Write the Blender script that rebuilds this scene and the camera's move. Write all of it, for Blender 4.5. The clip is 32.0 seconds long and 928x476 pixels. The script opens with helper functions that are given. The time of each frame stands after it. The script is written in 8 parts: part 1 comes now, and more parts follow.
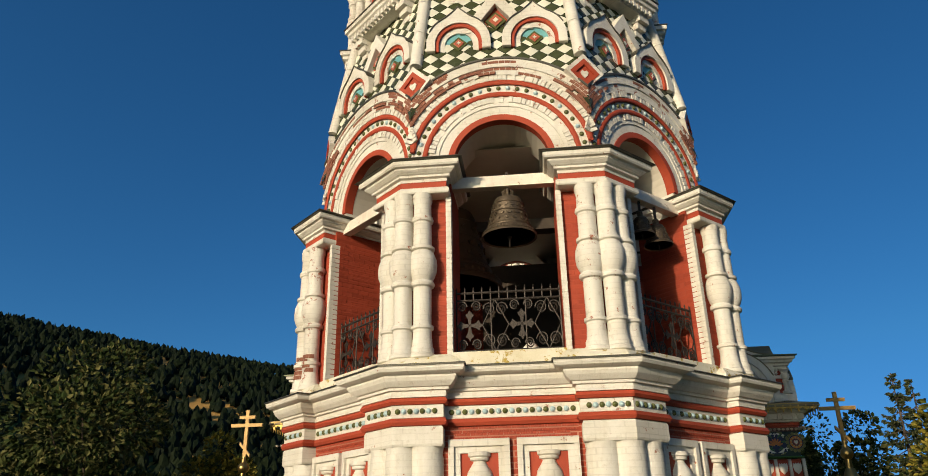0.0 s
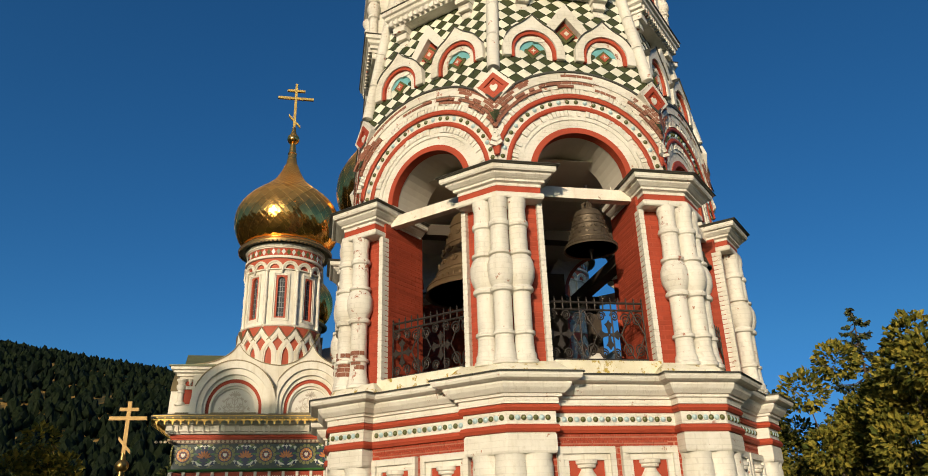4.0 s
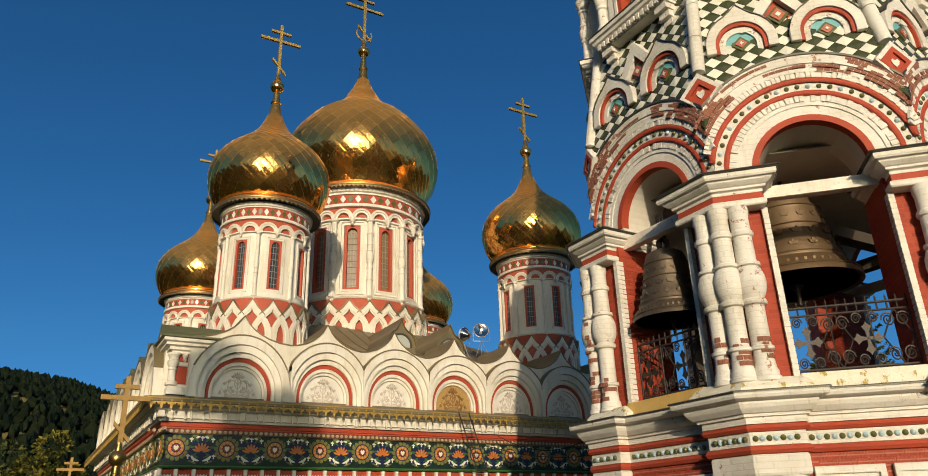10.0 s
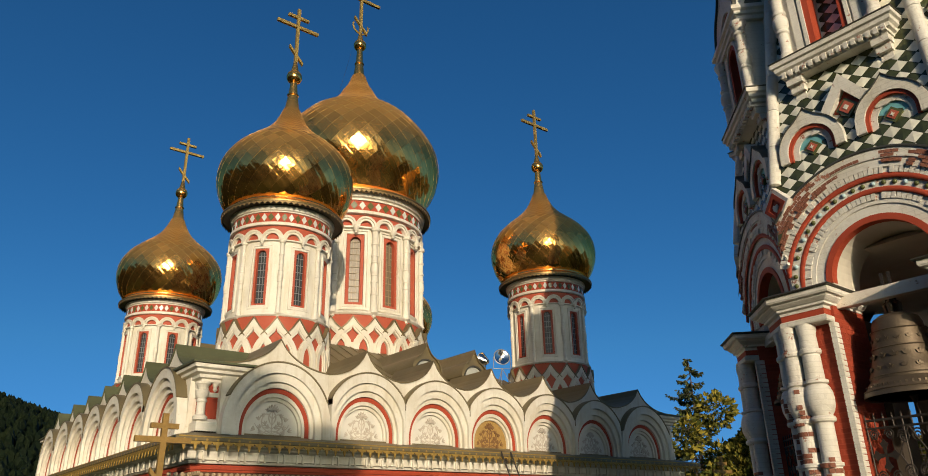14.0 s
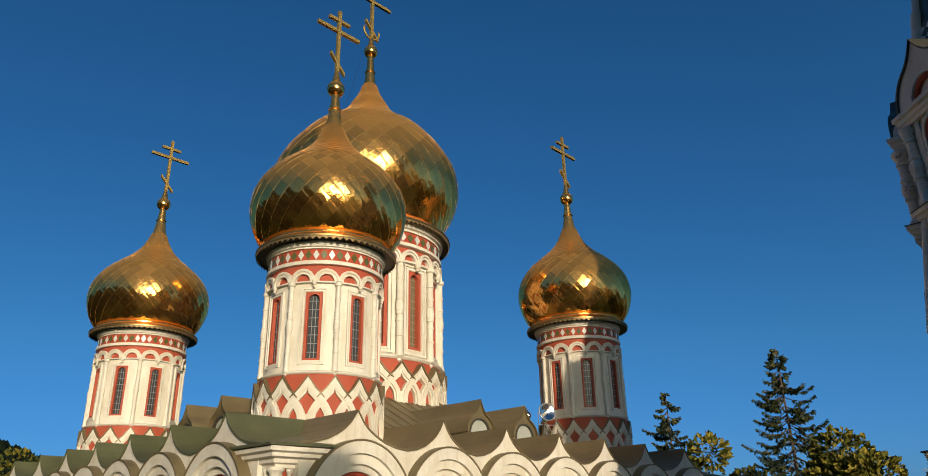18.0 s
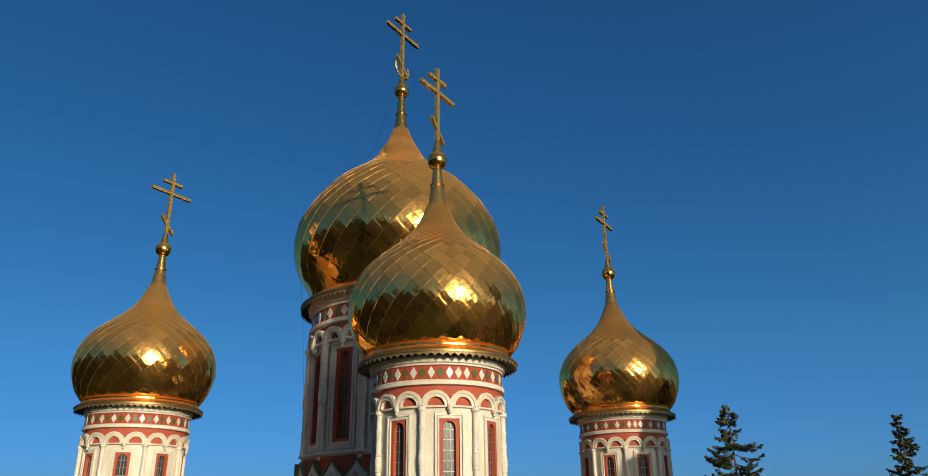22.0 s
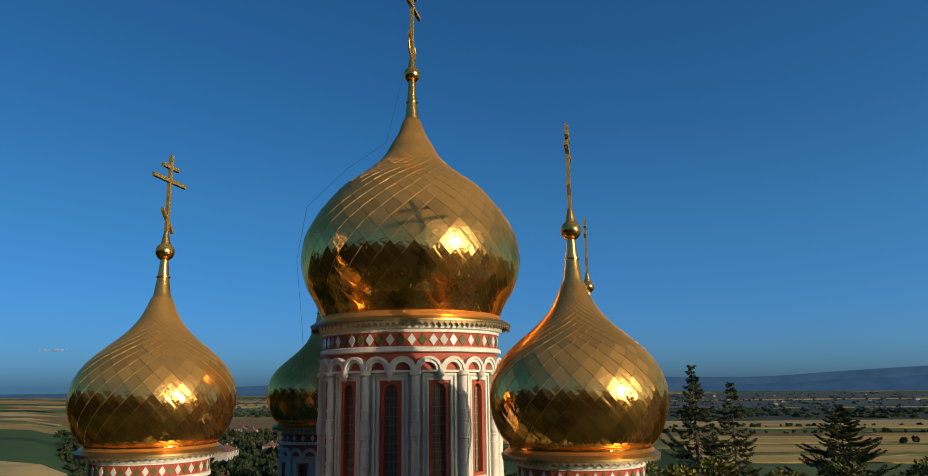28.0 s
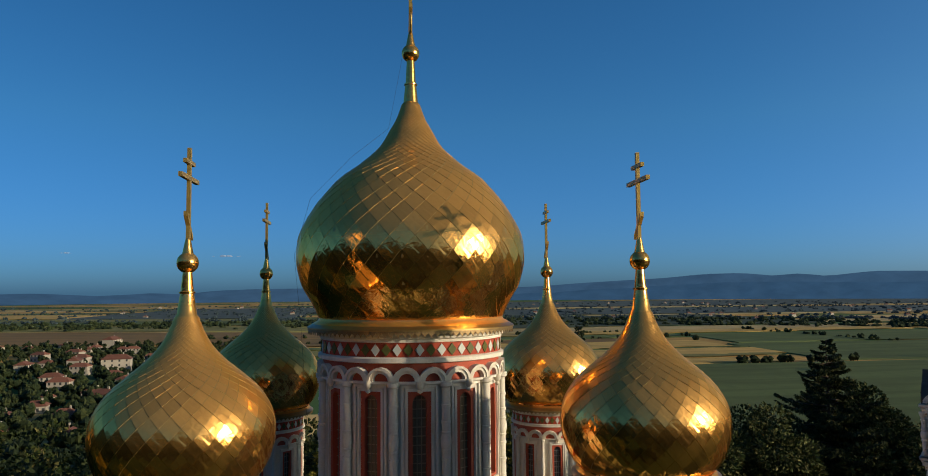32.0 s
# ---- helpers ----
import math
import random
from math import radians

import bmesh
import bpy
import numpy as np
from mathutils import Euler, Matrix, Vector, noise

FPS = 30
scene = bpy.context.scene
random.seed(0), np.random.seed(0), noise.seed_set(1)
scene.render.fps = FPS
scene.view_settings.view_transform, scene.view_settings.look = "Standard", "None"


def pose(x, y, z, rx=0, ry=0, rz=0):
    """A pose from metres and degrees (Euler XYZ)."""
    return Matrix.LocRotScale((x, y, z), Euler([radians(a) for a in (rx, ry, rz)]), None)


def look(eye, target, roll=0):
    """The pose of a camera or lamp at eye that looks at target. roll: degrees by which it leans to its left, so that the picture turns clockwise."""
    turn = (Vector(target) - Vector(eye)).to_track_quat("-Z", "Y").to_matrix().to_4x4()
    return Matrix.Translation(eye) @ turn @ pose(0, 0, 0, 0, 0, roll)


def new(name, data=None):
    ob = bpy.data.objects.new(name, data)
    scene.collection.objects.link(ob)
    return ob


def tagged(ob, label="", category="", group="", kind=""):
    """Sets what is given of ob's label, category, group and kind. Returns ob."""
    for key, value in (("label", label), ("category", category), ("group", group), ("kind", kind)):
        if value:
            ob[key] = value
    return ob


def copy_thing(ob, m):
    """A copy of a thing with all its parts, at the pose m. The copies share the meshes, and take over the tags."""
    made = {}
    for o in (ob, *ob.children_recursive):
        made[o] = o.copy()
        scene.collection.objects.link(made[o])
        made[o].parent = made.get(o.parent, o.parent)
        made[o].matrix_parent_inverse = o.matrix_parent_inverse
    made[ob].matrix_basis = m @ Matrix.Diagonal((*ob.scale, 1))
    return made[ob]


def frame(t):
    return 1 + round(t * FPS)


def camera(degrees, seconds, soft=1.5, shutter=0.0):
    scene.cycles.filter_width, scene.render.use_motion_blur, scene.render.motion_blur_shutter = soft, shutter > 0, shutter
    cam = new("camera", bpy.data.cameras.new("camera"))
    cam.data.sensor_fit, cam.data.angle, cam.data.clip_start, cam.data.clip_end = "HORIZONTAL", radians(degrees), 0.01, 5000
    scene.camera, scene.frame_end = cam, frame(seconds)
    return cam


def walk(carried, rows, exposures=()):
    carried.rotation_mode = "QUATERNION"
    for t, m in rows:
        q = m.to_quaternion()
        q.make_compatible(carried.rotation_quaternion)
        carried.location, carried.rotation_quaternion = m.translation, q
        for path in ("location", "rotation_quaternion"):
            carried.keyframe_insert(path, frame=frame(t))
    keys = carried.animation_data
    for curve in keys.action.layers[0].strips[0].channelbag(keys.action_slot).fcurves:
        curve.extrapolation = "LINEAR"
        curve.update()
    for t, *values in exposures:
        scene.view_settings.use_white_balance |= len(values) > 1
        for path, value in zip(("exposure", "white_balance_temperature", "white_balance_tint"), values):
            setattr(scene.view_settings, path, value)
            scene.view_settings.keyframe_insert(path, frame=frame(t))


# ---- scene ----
cam = camera(64.9, 32.0, soft=0.9)
PATH = [
    (0, (42.742, 0.184, 9.232), (40.901, 0.006, 9.994), -1.2),
    (0.5, (42.894, -0.355, 9.236), (41.048, -0.455, 9.997), -1.4),
    (1, (43.049, -0.942, 9.228), (41.199, -0.959, 9.987), -1.5),
    (1.5, (43.168, -1.508, 9.222), (41.318, -1.453, 9.98), -1.6),
    (2, (43.242, -2.103, 9.206), (41.394, -1.988, 9.962), -1.6),
    (2.5, (43.185, -2.777, 9.237), (41.342, -2.595, 9.991), -1.6),
    (4.5, (42.12, -5.821, 9.547), (40.315, -5.389, 10.292), -1.8),
    (5, (41.781, -6.612, 9.624), (39.991, -6.117, 10.367), -1.8),
    (5.5, (41.442, -7.362, 9.7), (39.67, -6.805, 10.441), -2.0),
    (6, (40.985, -8.16, 9.782), (39.234, -7.537, 10.521), -2.1),
    (6.5, (40.568, -8.893, 9.827), (38.836, -8.215, 10.563), -2.1),
    (7, (40.087, -9.656, 9.818), (38.374, -8.934, 10.556), -1.9),
    (7.5, (39.601, -10.376, 9.842), (37.904, -9.616, 10.578), -1.9),
    (8, (39.01, -11.177, 9.824), (37.334, -10.371, 10.561), -1.8),
    (8.5, (38.377, -11.941, 9.819), (36.723, -11.092, 10.556), -1.8),
    (9, (37.687, -12.796, 9.809), (36.052, -11.91, 10.547), -1.8),
    (9.5, (37.004, -13.556, 9.857), (35.385, -12.642, 10.595), -1.7),
    (10, (36.272, -14.332, 9.964), (34.67, -13.391, 10.703), -1.7),
    (10.5, (35.609, -14.883, 10.098), (34.025, -13.91, 10.837), -1.6),
    (11, (34.959, -15.434, 10.221), (33.402, -14.418, 10.96), -1.5),
    (11.5, (34.37, -15.892, 10.398), (32.833, -14.846, 11.136), -1.5),
    (12, (33.748, -16.33, 10.587), (32.229, -15.26, 11.326), -1.5),
    (12.5, (33.202, -16.704, 10.804), (31.698, -15.612, 11.541), -1.5),
    (13, (32.633, -17.053, 11.089), (31.145, -15.939, 11.826), -1.4),
    (13.5, (32.112, -17.414, 11.348), (30.641, -16.277, 12.086), -1.4),
    (14, (31.562, -17.755, 11.644), (30.111, -16.593, 12.382), -1.3),
    (14.5, (31.02, -18.056, 11.921), (29.589, -16.871, 12.662), -1.2),
    (16.5, (28.594, -19.363, 13.165), (27.247, -18.084, 13.905), -1.2),
    (17, (27.817, -19.713, 13.486), (26.492, -18.411, 14.227), -1.2),
    (17.5, (26.977, -20.005, 13.837), (25.671, -18.683, 14.577), -1.2),
    (18, (26.1, -20.273, 14.26), (24.813, -18.933, 15.001), -1.2),
    (18.5, (25.229, -20.604, 14.691), (23.964, -19.245, 15.433), -1.2),
    (19, (24.35, -20.983, 15.184), (23.11, -19.601, 15.928), -1.1),
    (19.5, (23.469, -21.384, 15.735), (22.254, -19.979, 16.478), -1.0),
    (20, (22.533, -21.837, 16.315), (21.348, -20.409, 17.062), -0.8),
    (20.5, (21.609, -22.374, 16.925), (20.463, -20.915, 17.671), -0.8),
    (21, (20.69, -23.019, 17.516), (19.593, -21.522, 18.261), -0.9),
    (21.5, (19.873, -23.57, 18.004), (18.817, -22.04, 18.741), -0.9),
    (22, (19.054, -24.136, 18.477), (18.043, -22.572, 19.205), -0.9),
    (22.5, (18.282, -24.618, 18.952), (17.316, -23.023, 19.675), -0.9),
    (23, (17.55, -25.118, 19.418), (16.635, -23.493, 20.14), -0.8),
    (23.5, (16.755, -25.596, 19.86), (15.896, -23.939, 20.578), -0.9),
    (24, (15.917, -26.094, 20.318), (15.112, -24.406, 21.029), -1.1),
    (24.5, (15.158, -26.566, 20.773), (14.394, -24.854, 21.471), -1.2),
    (25, (14.313, -27.114, 21.226), (13.59, -25.372, 21.892), -1.1),
    (25.5, (13.369, -27.606, 21.651), (12.688, -25.833, 22.28), -1.2),
    (27.5, (9.227, -29.164, 24.254), (8.778, -27.263, 24.685), -0.8),
    (28, (8.148, -29.411, 24.718), (7.759, -27.488, 25.109), -0.7),
    (28.5, (7.099, -29.571, 25.228), (6.775, -27.63, 25.579), -0.6),
    (29, (6.042, -29.712, 25.785), (5.791, -27.751, 26.091), -0.7),
    (29.5, (4.968, -29.807, 26.296), (4.786, -27.833, 26.559), -0.7),
    (30, (3.878, -29.869, 26.776), (3.761, -27.886, 27.005), -0.6),
    (30.5, (2.795, -29.901, 27.235), (2.743, -27.912, 27.437), -0.6),
    (31, (1.685, -29.866, 27.66), (1.718, -27.874, 27.839), -0.6),
    (31.5, (0.432, -29.81, 28.092), (0.554, -27.82, 28.249), -0.6),
    (32, (-0.94, -29.661, 28.444), (-0.739, -27.677, 28.586), -0.5),
]
walk(cam, [(t, look(eye, target, roll)) for t, eye, target, roll in PATH])

# ---- light ----
SUN_AZ, SUN_EL = -27.0, 11.5          # degrees from +x, above the horizon
world = bpy.data.worlds.new("evening_sky")
scene.world = world
world.use_nodes = True
wn = world.node_tree
sky = wn.nodes.new("ShaderNodeTexSky")
sky.sky_type = 'NISHITA'
sky.sun_disc = False
sky.sun_elevation = radians(SUN_EL)
sky.sun_rotation = radians(90.0 - SUN_AZ)
sky.altitude = 650.0
sky.air_density = 0.8
sky.dust_density = 1.4
sky.ozone_density = 4.5
wn.nodes["Background"].inputs["Strength"].default_value = 0.625
deep = wn.nodes.new("ShaderNodeHueSaturation")
deep.inputs["Saturation"].default_value = 1.11
wn.links.new(sky.outputs["Color"], deep.inputs["Color"])
clear = wn.nodes.new("ShaderNodeMix")
clear.data_type, clear.blend_type = 'RGBA', 'MULTIPLY'
clear.inputs["Factor"].default_value = 1.0
tint = wn.nodes.new("ShaderNodeValToRGB")          # evening haze low down, clear blue above
for p, c in ((0.05, (0.51, 0.76, 1.0, 1.0)),):
    tint.color_ramp.elements.new(p).color = c
tint.color_ramp.elements[0].position, tint.color_ramp.elements[0].color = 0.0, (0.41, 0.69, 1.0, 1.0)
tint.color_ramp.elements[2].position, tint.color_ramp.elements[2].color = 0.22, (0.83, 1.0, 0.945, 1.0)
height = wn.nodes.new("ShaderNodeSeparateXYZ")
coords = wn.nodes.new("ShaderNodeTexCoord")
wn.links.new(coords.outputs["Generated"], height.inputs["Vector"])
wn.links.new(height.outputs["Z"], tint.inputs["Fac"])
wn.links.new(tint.outputs["Color"], clear.inputs["B"])
wn.links.new(deep.outputs["Color"], clear.inputs["A"])
toward = wn.nodes.new("ShaderNodeVectorMath")       # the sky warms towards the low sun; unseen band and aureole added for domes
toward.operation = 'DOT_PRODUCT'
sa, se = radians(SUN_AZ), radians(SUN_EL)
SUN_DIR = Vector((math.cos(se) * math.cos(sa), math.cos(se) * math.sin(sa), math.sin(se)))
toward.inputs[1].default_value = SUN_DIR
half = wn.nodes.new("ShaderNodeMapRange")
half.inputs["From Min"].default_value = -1.0
glow = wn.nodes.new("ShaderNodeValToRGB")
glow.color_ramp.elements[0].color, glow.color_ramp.elements[1].color = (0.160, 0.162, 0.166, 1.0), (1.7, 1.12, 0.68, 1.0)
for p, c in ((0.28, (0.192, 0.190, 0.192, 1.0)), (0.52, (0.246, 0.240, 0.238, 1.0)), (0.63, (0.320, 0.262, 0.250, 1.0)), (0.73, (0.300, 0.228, 0.200, 1.0)), (0.86, (0.18, 0.130, 0.108, 1.0)), (0.976, (0.22, 0.155, 0.118, 1.0))):
    glow.color_ramp.elements.new(p).color = c
warm = wn.nodes.new("ShaderNodeMix")
warm.data_type, warm.blend_type = 'RGBA', 'MULTIPLY'
warm.inputs["Factor"].default_value = 1.0
wn.links.new(coords.outputs["Generated"], toward.inputs[0])
wn.links.new(toward.outputs["Value"], half.inputs["Value"])
wn.links.new(half.outputs["Result"], glow.inputs["Fac"])
wn.links.new(clear.outputs["Result"], warm.inputs["A"])
wn.links.new(glow.outputs["Color"], warm.inputs["B"])
wn.links.new(warm.outputs["Result"], wn.nodes["Background"].inputs["Color"])

sun_data = bpy.data.lights.new("sun", 'SUN')
sun_data.energy = 3.62
sun_data.angle = radians(0.6)
sun_data.color = (1.0, 0.82, 0.60)
sun = new("sun", sun_data)
sun.matrix_world = look(SUN_DIR * 100, (0, 0, 0))
scene.view_settings.exposure = 0.0


# ---- materials ----
def nodes_of(name):
    m = bpy.data.materials.new(name)
    m.use_nodes = True
    return m, m.node_tree, m.node_tree.nodes["Principled BSDF"]


def ramp(nt, fac, stops):
    r = nt.nodes.new("ShaderNodeValToRGB")
    while len(r.color_ramp.elements) < len(stops):
        r.color_ramp.elements.new(0.5)
    for e, (p, c) in zip(r.color_ramp.elements, stops):
        e.position, e.color = p, (*c, 1.0)
    nt.links.new(fac, r.inputs["Fac"])
    return r.outputs["Color"]


def noise_of(nt, scale, detail=4.0, rough=0.6, coord="Object", stretch=None):
    tc = nt.nodes.new("ShaderNodeTexCoord")
    n = nt.nodes.new("ShaderNodeTexNoise")
    n.inputs["Scale"].default_value, n.inputs["Detail"].default_value, n.inputs["Roughness"].default_value = scale, detail, rough
    if stretch:
        mp = nt.nodes.new("ShaderNodeMapping")
        mp.inputs["Scale"].default_value = stretch
        nt.links.new(tc.outputs[coord], mp.inputs["Vector"])
        nt.links.new(mp.outputs["Vector"], n.inputs["Vector"])
    else:
        nt.links.new(tc.outputs[coord], n.inputs["Vector"])
    return n.outputs["Fac"]


def mixc(nt, fac, a, b, mode="MIX"):
    x = nt.nodes.new("ShaderNodeMix")
    x.data_type, x.blend_type = 'RGBA', mode
    for sock, val in ((x.inputs["Factor"], fac), (x.inputs["A"], a), (x.inputs["B"], b)):
        if isinstance(val, (int, float)):
            sock.default_value = val
        elif isinstance(val, tuple):
            sock.default_value = (*val, 1.0)
        else:
            nt.links.new(val, sock)
    return x.outputs["Result"]


def bumped(nt, bsdf, height, strength, distance):
    b = nt.nodes.new("ShaderNodeBump")
    b.inputs["Strength"].default_value, b.inputs["Distance"].default_value = strength, distance
    nt.links.new(height, b.inputs["Height"])
    nt.links.new(b.outputs["Normal"], bsdf.inputs["Normal"])


def random_of(nt):
    return nt.nodes.new("ShaderNodeObjectInfo").outputs["Random"]


def island_of(nt):
    return nt.nodes.new("ShaderNodeNewGeometry").outputs["Random Per Island"]


def courses(nt, bw, bh, mortar):
    """Brick courses wrapped round the upright axis of the object."""
    tc = nt.nodes.new("ShaderNodeTexCoord")
    sep = nt.nodes.new("ShaderNodeSeparateXYZ")
    nt.links.new(tc.outputs["Object"], sep.inputs["Vector"])
    ang = nt.nodes.new("ShaderNodeMath")
    ang.operation = 'ARCTAN2'
    nt.links.new(sep.outputs["Y"], ang.inputs[0])
    nt.links.new(sep.outputs["X"], ang.inputs[1])
    run = nt.nodes.new("ShaderNodeMath")
    run.operation = 'MULTIPLY'
    run.inputs[1].default_value = 3.0
    nt.links.new(ang.outputs[0], run.inputs[0])
    comb = nt.nodes.new("ShaderNodeCombineXYZ")
    nt.links.new(run.outputs[0], comb.inputs["X"])
    nt.links.new(sep.outputs["Z"], comb.inputs["Y"])
    bt = nt.nodes.new("ShaderNodeTexBrick")
    for key, val in (("Scale", 1.0), ("Mortar Size", mortar), ("Mortar Smooth", 0.3), ("Brick Width", bw), ("Row Height", bh)):
        bt.inputs[key].default_value = val
    nt.links.new(comb.outputs["Vector"], bt.inputs["Vector"])
    return bt


def paint(name, base, dirt, chip, chip_at, rough=0.6, bump=0.25, scale=1.0, joints=0.0, runs=(0.55, 0.5)):
    """Old paint on masonry: broad grime, streaks, flakes that show what lies under it."""
    m, nt, b = nodes_of(name)
    grime = noise_of(nt, 0.9 * scale, 6.0, 0.65)
    streak = noise_of(nt, 2.2 * scale, 4.0, 0.6, stretch=(2.0, 2.0, 0.25))
    col = mixc(nt, ramp(nt, grime, [(0.45, (0, 0, 0)), (0.78, (0.68, 0.68, 0.68))]), base, dirt)
    col = mixc(nt, ramp(nt, streak, [(runs[0], (0, 0, 0)), (0.8, (runs[1],) * 3)]), col, dirt)
    specks = noise_of(nt, 9.0 * scale, 6.0, 0.75)
    col = mixc(nt, ramp(nt, specks, [(0.56, (0, 0, 0)), (0.72, (0.55, 0.55, 0.55))]), col, dirt)
    flakes = noise_of(nt, 5.0 * scale, 9.0, 0.74)
    mask = ramp(nt, flakes, [(chip_at, (0, 0, 0)), (chip_at + 0.03, (1, 1, 1))])
    col = mixc(nt, mask, col, chip)
    ragged = None
    if joints:
        ragged = nt.nodes.new("ShaderNodeMath")
        ragged.operation = 'MULTIPLY'
        nt.links.new(courses(nt, 0.27, 0.098, 0.008).outputs["Fac"], ragged.inputs[0])
        nt.links.new(ramp(nt, grime, [(0.35, (0, 0, 0)), (0.6, (1, 1, 1))]), ragged.inputs[1])
        half = nt.nodes.new("ShaderNodeMath")
        half.operation = 'MULTIPLY'
        half.inputs[1].default_value = 0.22
        nt.links.new(ragged.outputs[0], half.inputs[0])
        col = mixc(nt, half.outputs[0], col, tuple(c * 0.5 for c in dirt))
    nt.links.new(col, b.inputs["Base Color"])
    b.inputs["Roughness"].default_value = rough
    b.inputs["Specular IOR Level"].default_value = 0.18
    relief = nt.nodes.new("ShaderNodeMath")
    relief.operation = 'MULTIPLY_ADD'
    relief.inputs[1].default_value = -0.8
    nt.links.new(mask, relief.inputs[0])
    nt.links.new(noise_of(nt, 11.0 * scale, 8.0, 0.75), relief.inputs[2])
    height = relief.outputs[0]
    if joints:
        sunk = nt.nodes.new("ShaderNodeMath")
        sunk.operation = 'MULTIPLY_ADD'
        sunk.inputs[1].default_value = -joints
        nt.links.new(ragged.outputs[0], sunk.inputs[0])
        nt.links.new(height, sunk.inputs[2])
        height = sunk.outputs[0]
    bumped(nt, b, height, bump * 1.7, 0.03)
    return m


def brick_paint(name, base, joint, bw=0.28, bh=0.088):
    """Brick red paint over masonry in which the courses, wrapped round the upright axis, still read."""
    m, nt, b = nodes_of(name)
    bt = courses(nt, bw, bh, 0.012)
    bt.inputs["Color1"].default_value = (*base, 1.0)
    bt.inputs["Color2"].default_value = (*(c * 0.72 for c in base), 1.0)
    bt.inputs["Mortar"].default_value = (*(c * 0.45 + j * 0.5 for c, j in zip(base, joint)), 1.0)
    grime = noise_of(nt, 1.3, 6.0, 0.65)
    dark = tuple(c * 0.6 for c in base)
    col = mixc(nt, ramp(nt, grime, [(0.4, (0, 0, 0)), (0.8, (0.8, 0.8, 0.8))]), bt.outputs["Color"], dark)
    col = mixc(nt, ramp(nt, noise_of(nt, 4.0, 8.0, 0.7), [(0.64, (0, 0, 0)), (0.68, (0.7, 0.7, 0.7))]), col, joint)
    nt.links.new(col, b.inputs["Base Color"])
    b.inputs["Roughness"].default_value = 0.66
    b.inputs["Specular IOR Level"].default_value = 0.18
    bumped(nt, b, bt.outputs["Fac"], 0.6, -0.012)
    return m


def plain(name, base, rough=0.5, metal=0.0, var=0.25, scale=3.0, bump=0.0, rnd=False):
    m, nt, b = nodes_of(name)
    dark = tuple(c * (1.0 - var) for c in base)
    lite = tuple(min(1.0, c * (1.0 + var * 0.6)) for c in base)
    col = mixc(nt, noise_of(nt, scale, 6.0, 0.65), dark, lite)
    if rnd:
        col = mixc(nt, random_of(nt), col, dark)
    nt.links.new(col, b.inputs["Base Color"])
    b.inputs["Roughness"].default_value, b.inputs["Metallic"].default_value = rough, metal
    if bump:
        bumped(nt, b, noise_of(nt, scale * 6, 6.0, 0.7), bump, 0.01)
    return m


WHITE = paint("tower_whitewash", (0.675, 0.645, 0.575), (0.46, 0.41, 0.31), (0.36, 0.17, 0.11), 0.625, joints=0.25)
WHITE_WORN = paint("flaking_whitewash", (0.675, 0.645, 0.575), (0.45, 0.39, 0.30), (0.34, 0.14, 0.09), 0.585, joints=0.35)
WHITE_C = paint("church_white_paint", (0.69, 0.655, 0.57), (0.50, 0.43, 0.30), (0.46, 0.34, 0.20), 0.67, scale=0.9, runs=(0.5, 0.7))
LICHEN = paint("ochre_stained_sill", (0.60, 0.40, 0.13), (0.44, 0.24, 0.05), (0.70, 0.62, 0.45), 0.62)
MOSS = paint("sill_with_lichen", (0.72, 0.68, 0.56), (0.50, 0.42, 0.20), (0.42, 0.30, 0.06), 0.56)
RED = paint("red_paint", (0.37, 0.062, 0.030), (0.25, 0.044, 0.024), (0.52, 0.36, 0.28), 0.70, bump=0.2)
RED_C = paint("church_red_paint", (0.40, 0.088, 0.048), (0.30, 0.066, 0.040), (0.56, 0.42, 0.34), 0.70, bump=0.2)
BRICK = brick_paint("red_painted_brick", (0.37, 0.063, 0.031), (0.50, 0.30, 0.22))
RAW_BRICK = paint("bare_old_brick", (0.26, 0.105, 0.066), (0.17, 0.078, 0.052), (0.66, 0.60, 0.50), 0.60, bump=0.5)
# interior shade put into the colour of the belfry floor and dormer backing
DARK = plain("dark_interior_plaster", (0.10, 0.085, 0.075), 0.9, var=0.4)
VAULT = plain("vault_plaster", (0.62, 0.57, 0.48), 0.8, var=0.3, scale=1.2)
FLASH = plain("dark_flashing_metal", (0.10, 0.095, 0.075), 0.5, 0.6, 0.4)
IRON = plain("wrought_iron", (0.045, 0.036, 0.030), 0.55, 0.6, 0.5, 12)
BRONZE = plain("old_bronze", (0.118, 0.088, 0.057), 0.52, 0.6, 0.5, 5, 0.45)
BRONZE_BROWN = plain("brown_bronze", (0.145, 0.094, 0.048), 0.55, 0.5, 0.4, 2, 0.2)
TIMBER = paint("whitewashed_timber", (0.78, 0.72, 0.62), (0.52, 0.42, 0.32), (0.30, 0.19, 0.11), 0.62)
GREEN_T = plain("green_glazed_tile", (0.058, 0.068, 0.026), 0.25, 0, 0.45, 6, 0, True)
WHITE_T = plain("white_glazed_tile", (0.74, 0.72, 0.60), 0.3, 0, 0.18, 6, 0, True)
TURQ = plain("turquoise_glaze", (0.16, 0.40, 0.42), 0.3, 0, 0.3, 4)
PALE_BLUE = plain("pale_blue_glaze", (0.40, 0.55, 0.58), 0.3, 0, 0.3, 4)
OLIVE = plain("olive_glaze", (0.10, 0.11, 0.035), 0.25, 0, 0.3, 8)
SHEET = plain("weathered_roof_sheet", (0.21, 0.165, 0.085), 0.5, 0.3, 0.5, 0.7, 0.15)
SHEET_G = plain("greened_roof_sheet", (0.125, 0.135, 0.068), 0.5, 0.3, 0.55, 0.8, 0.15)
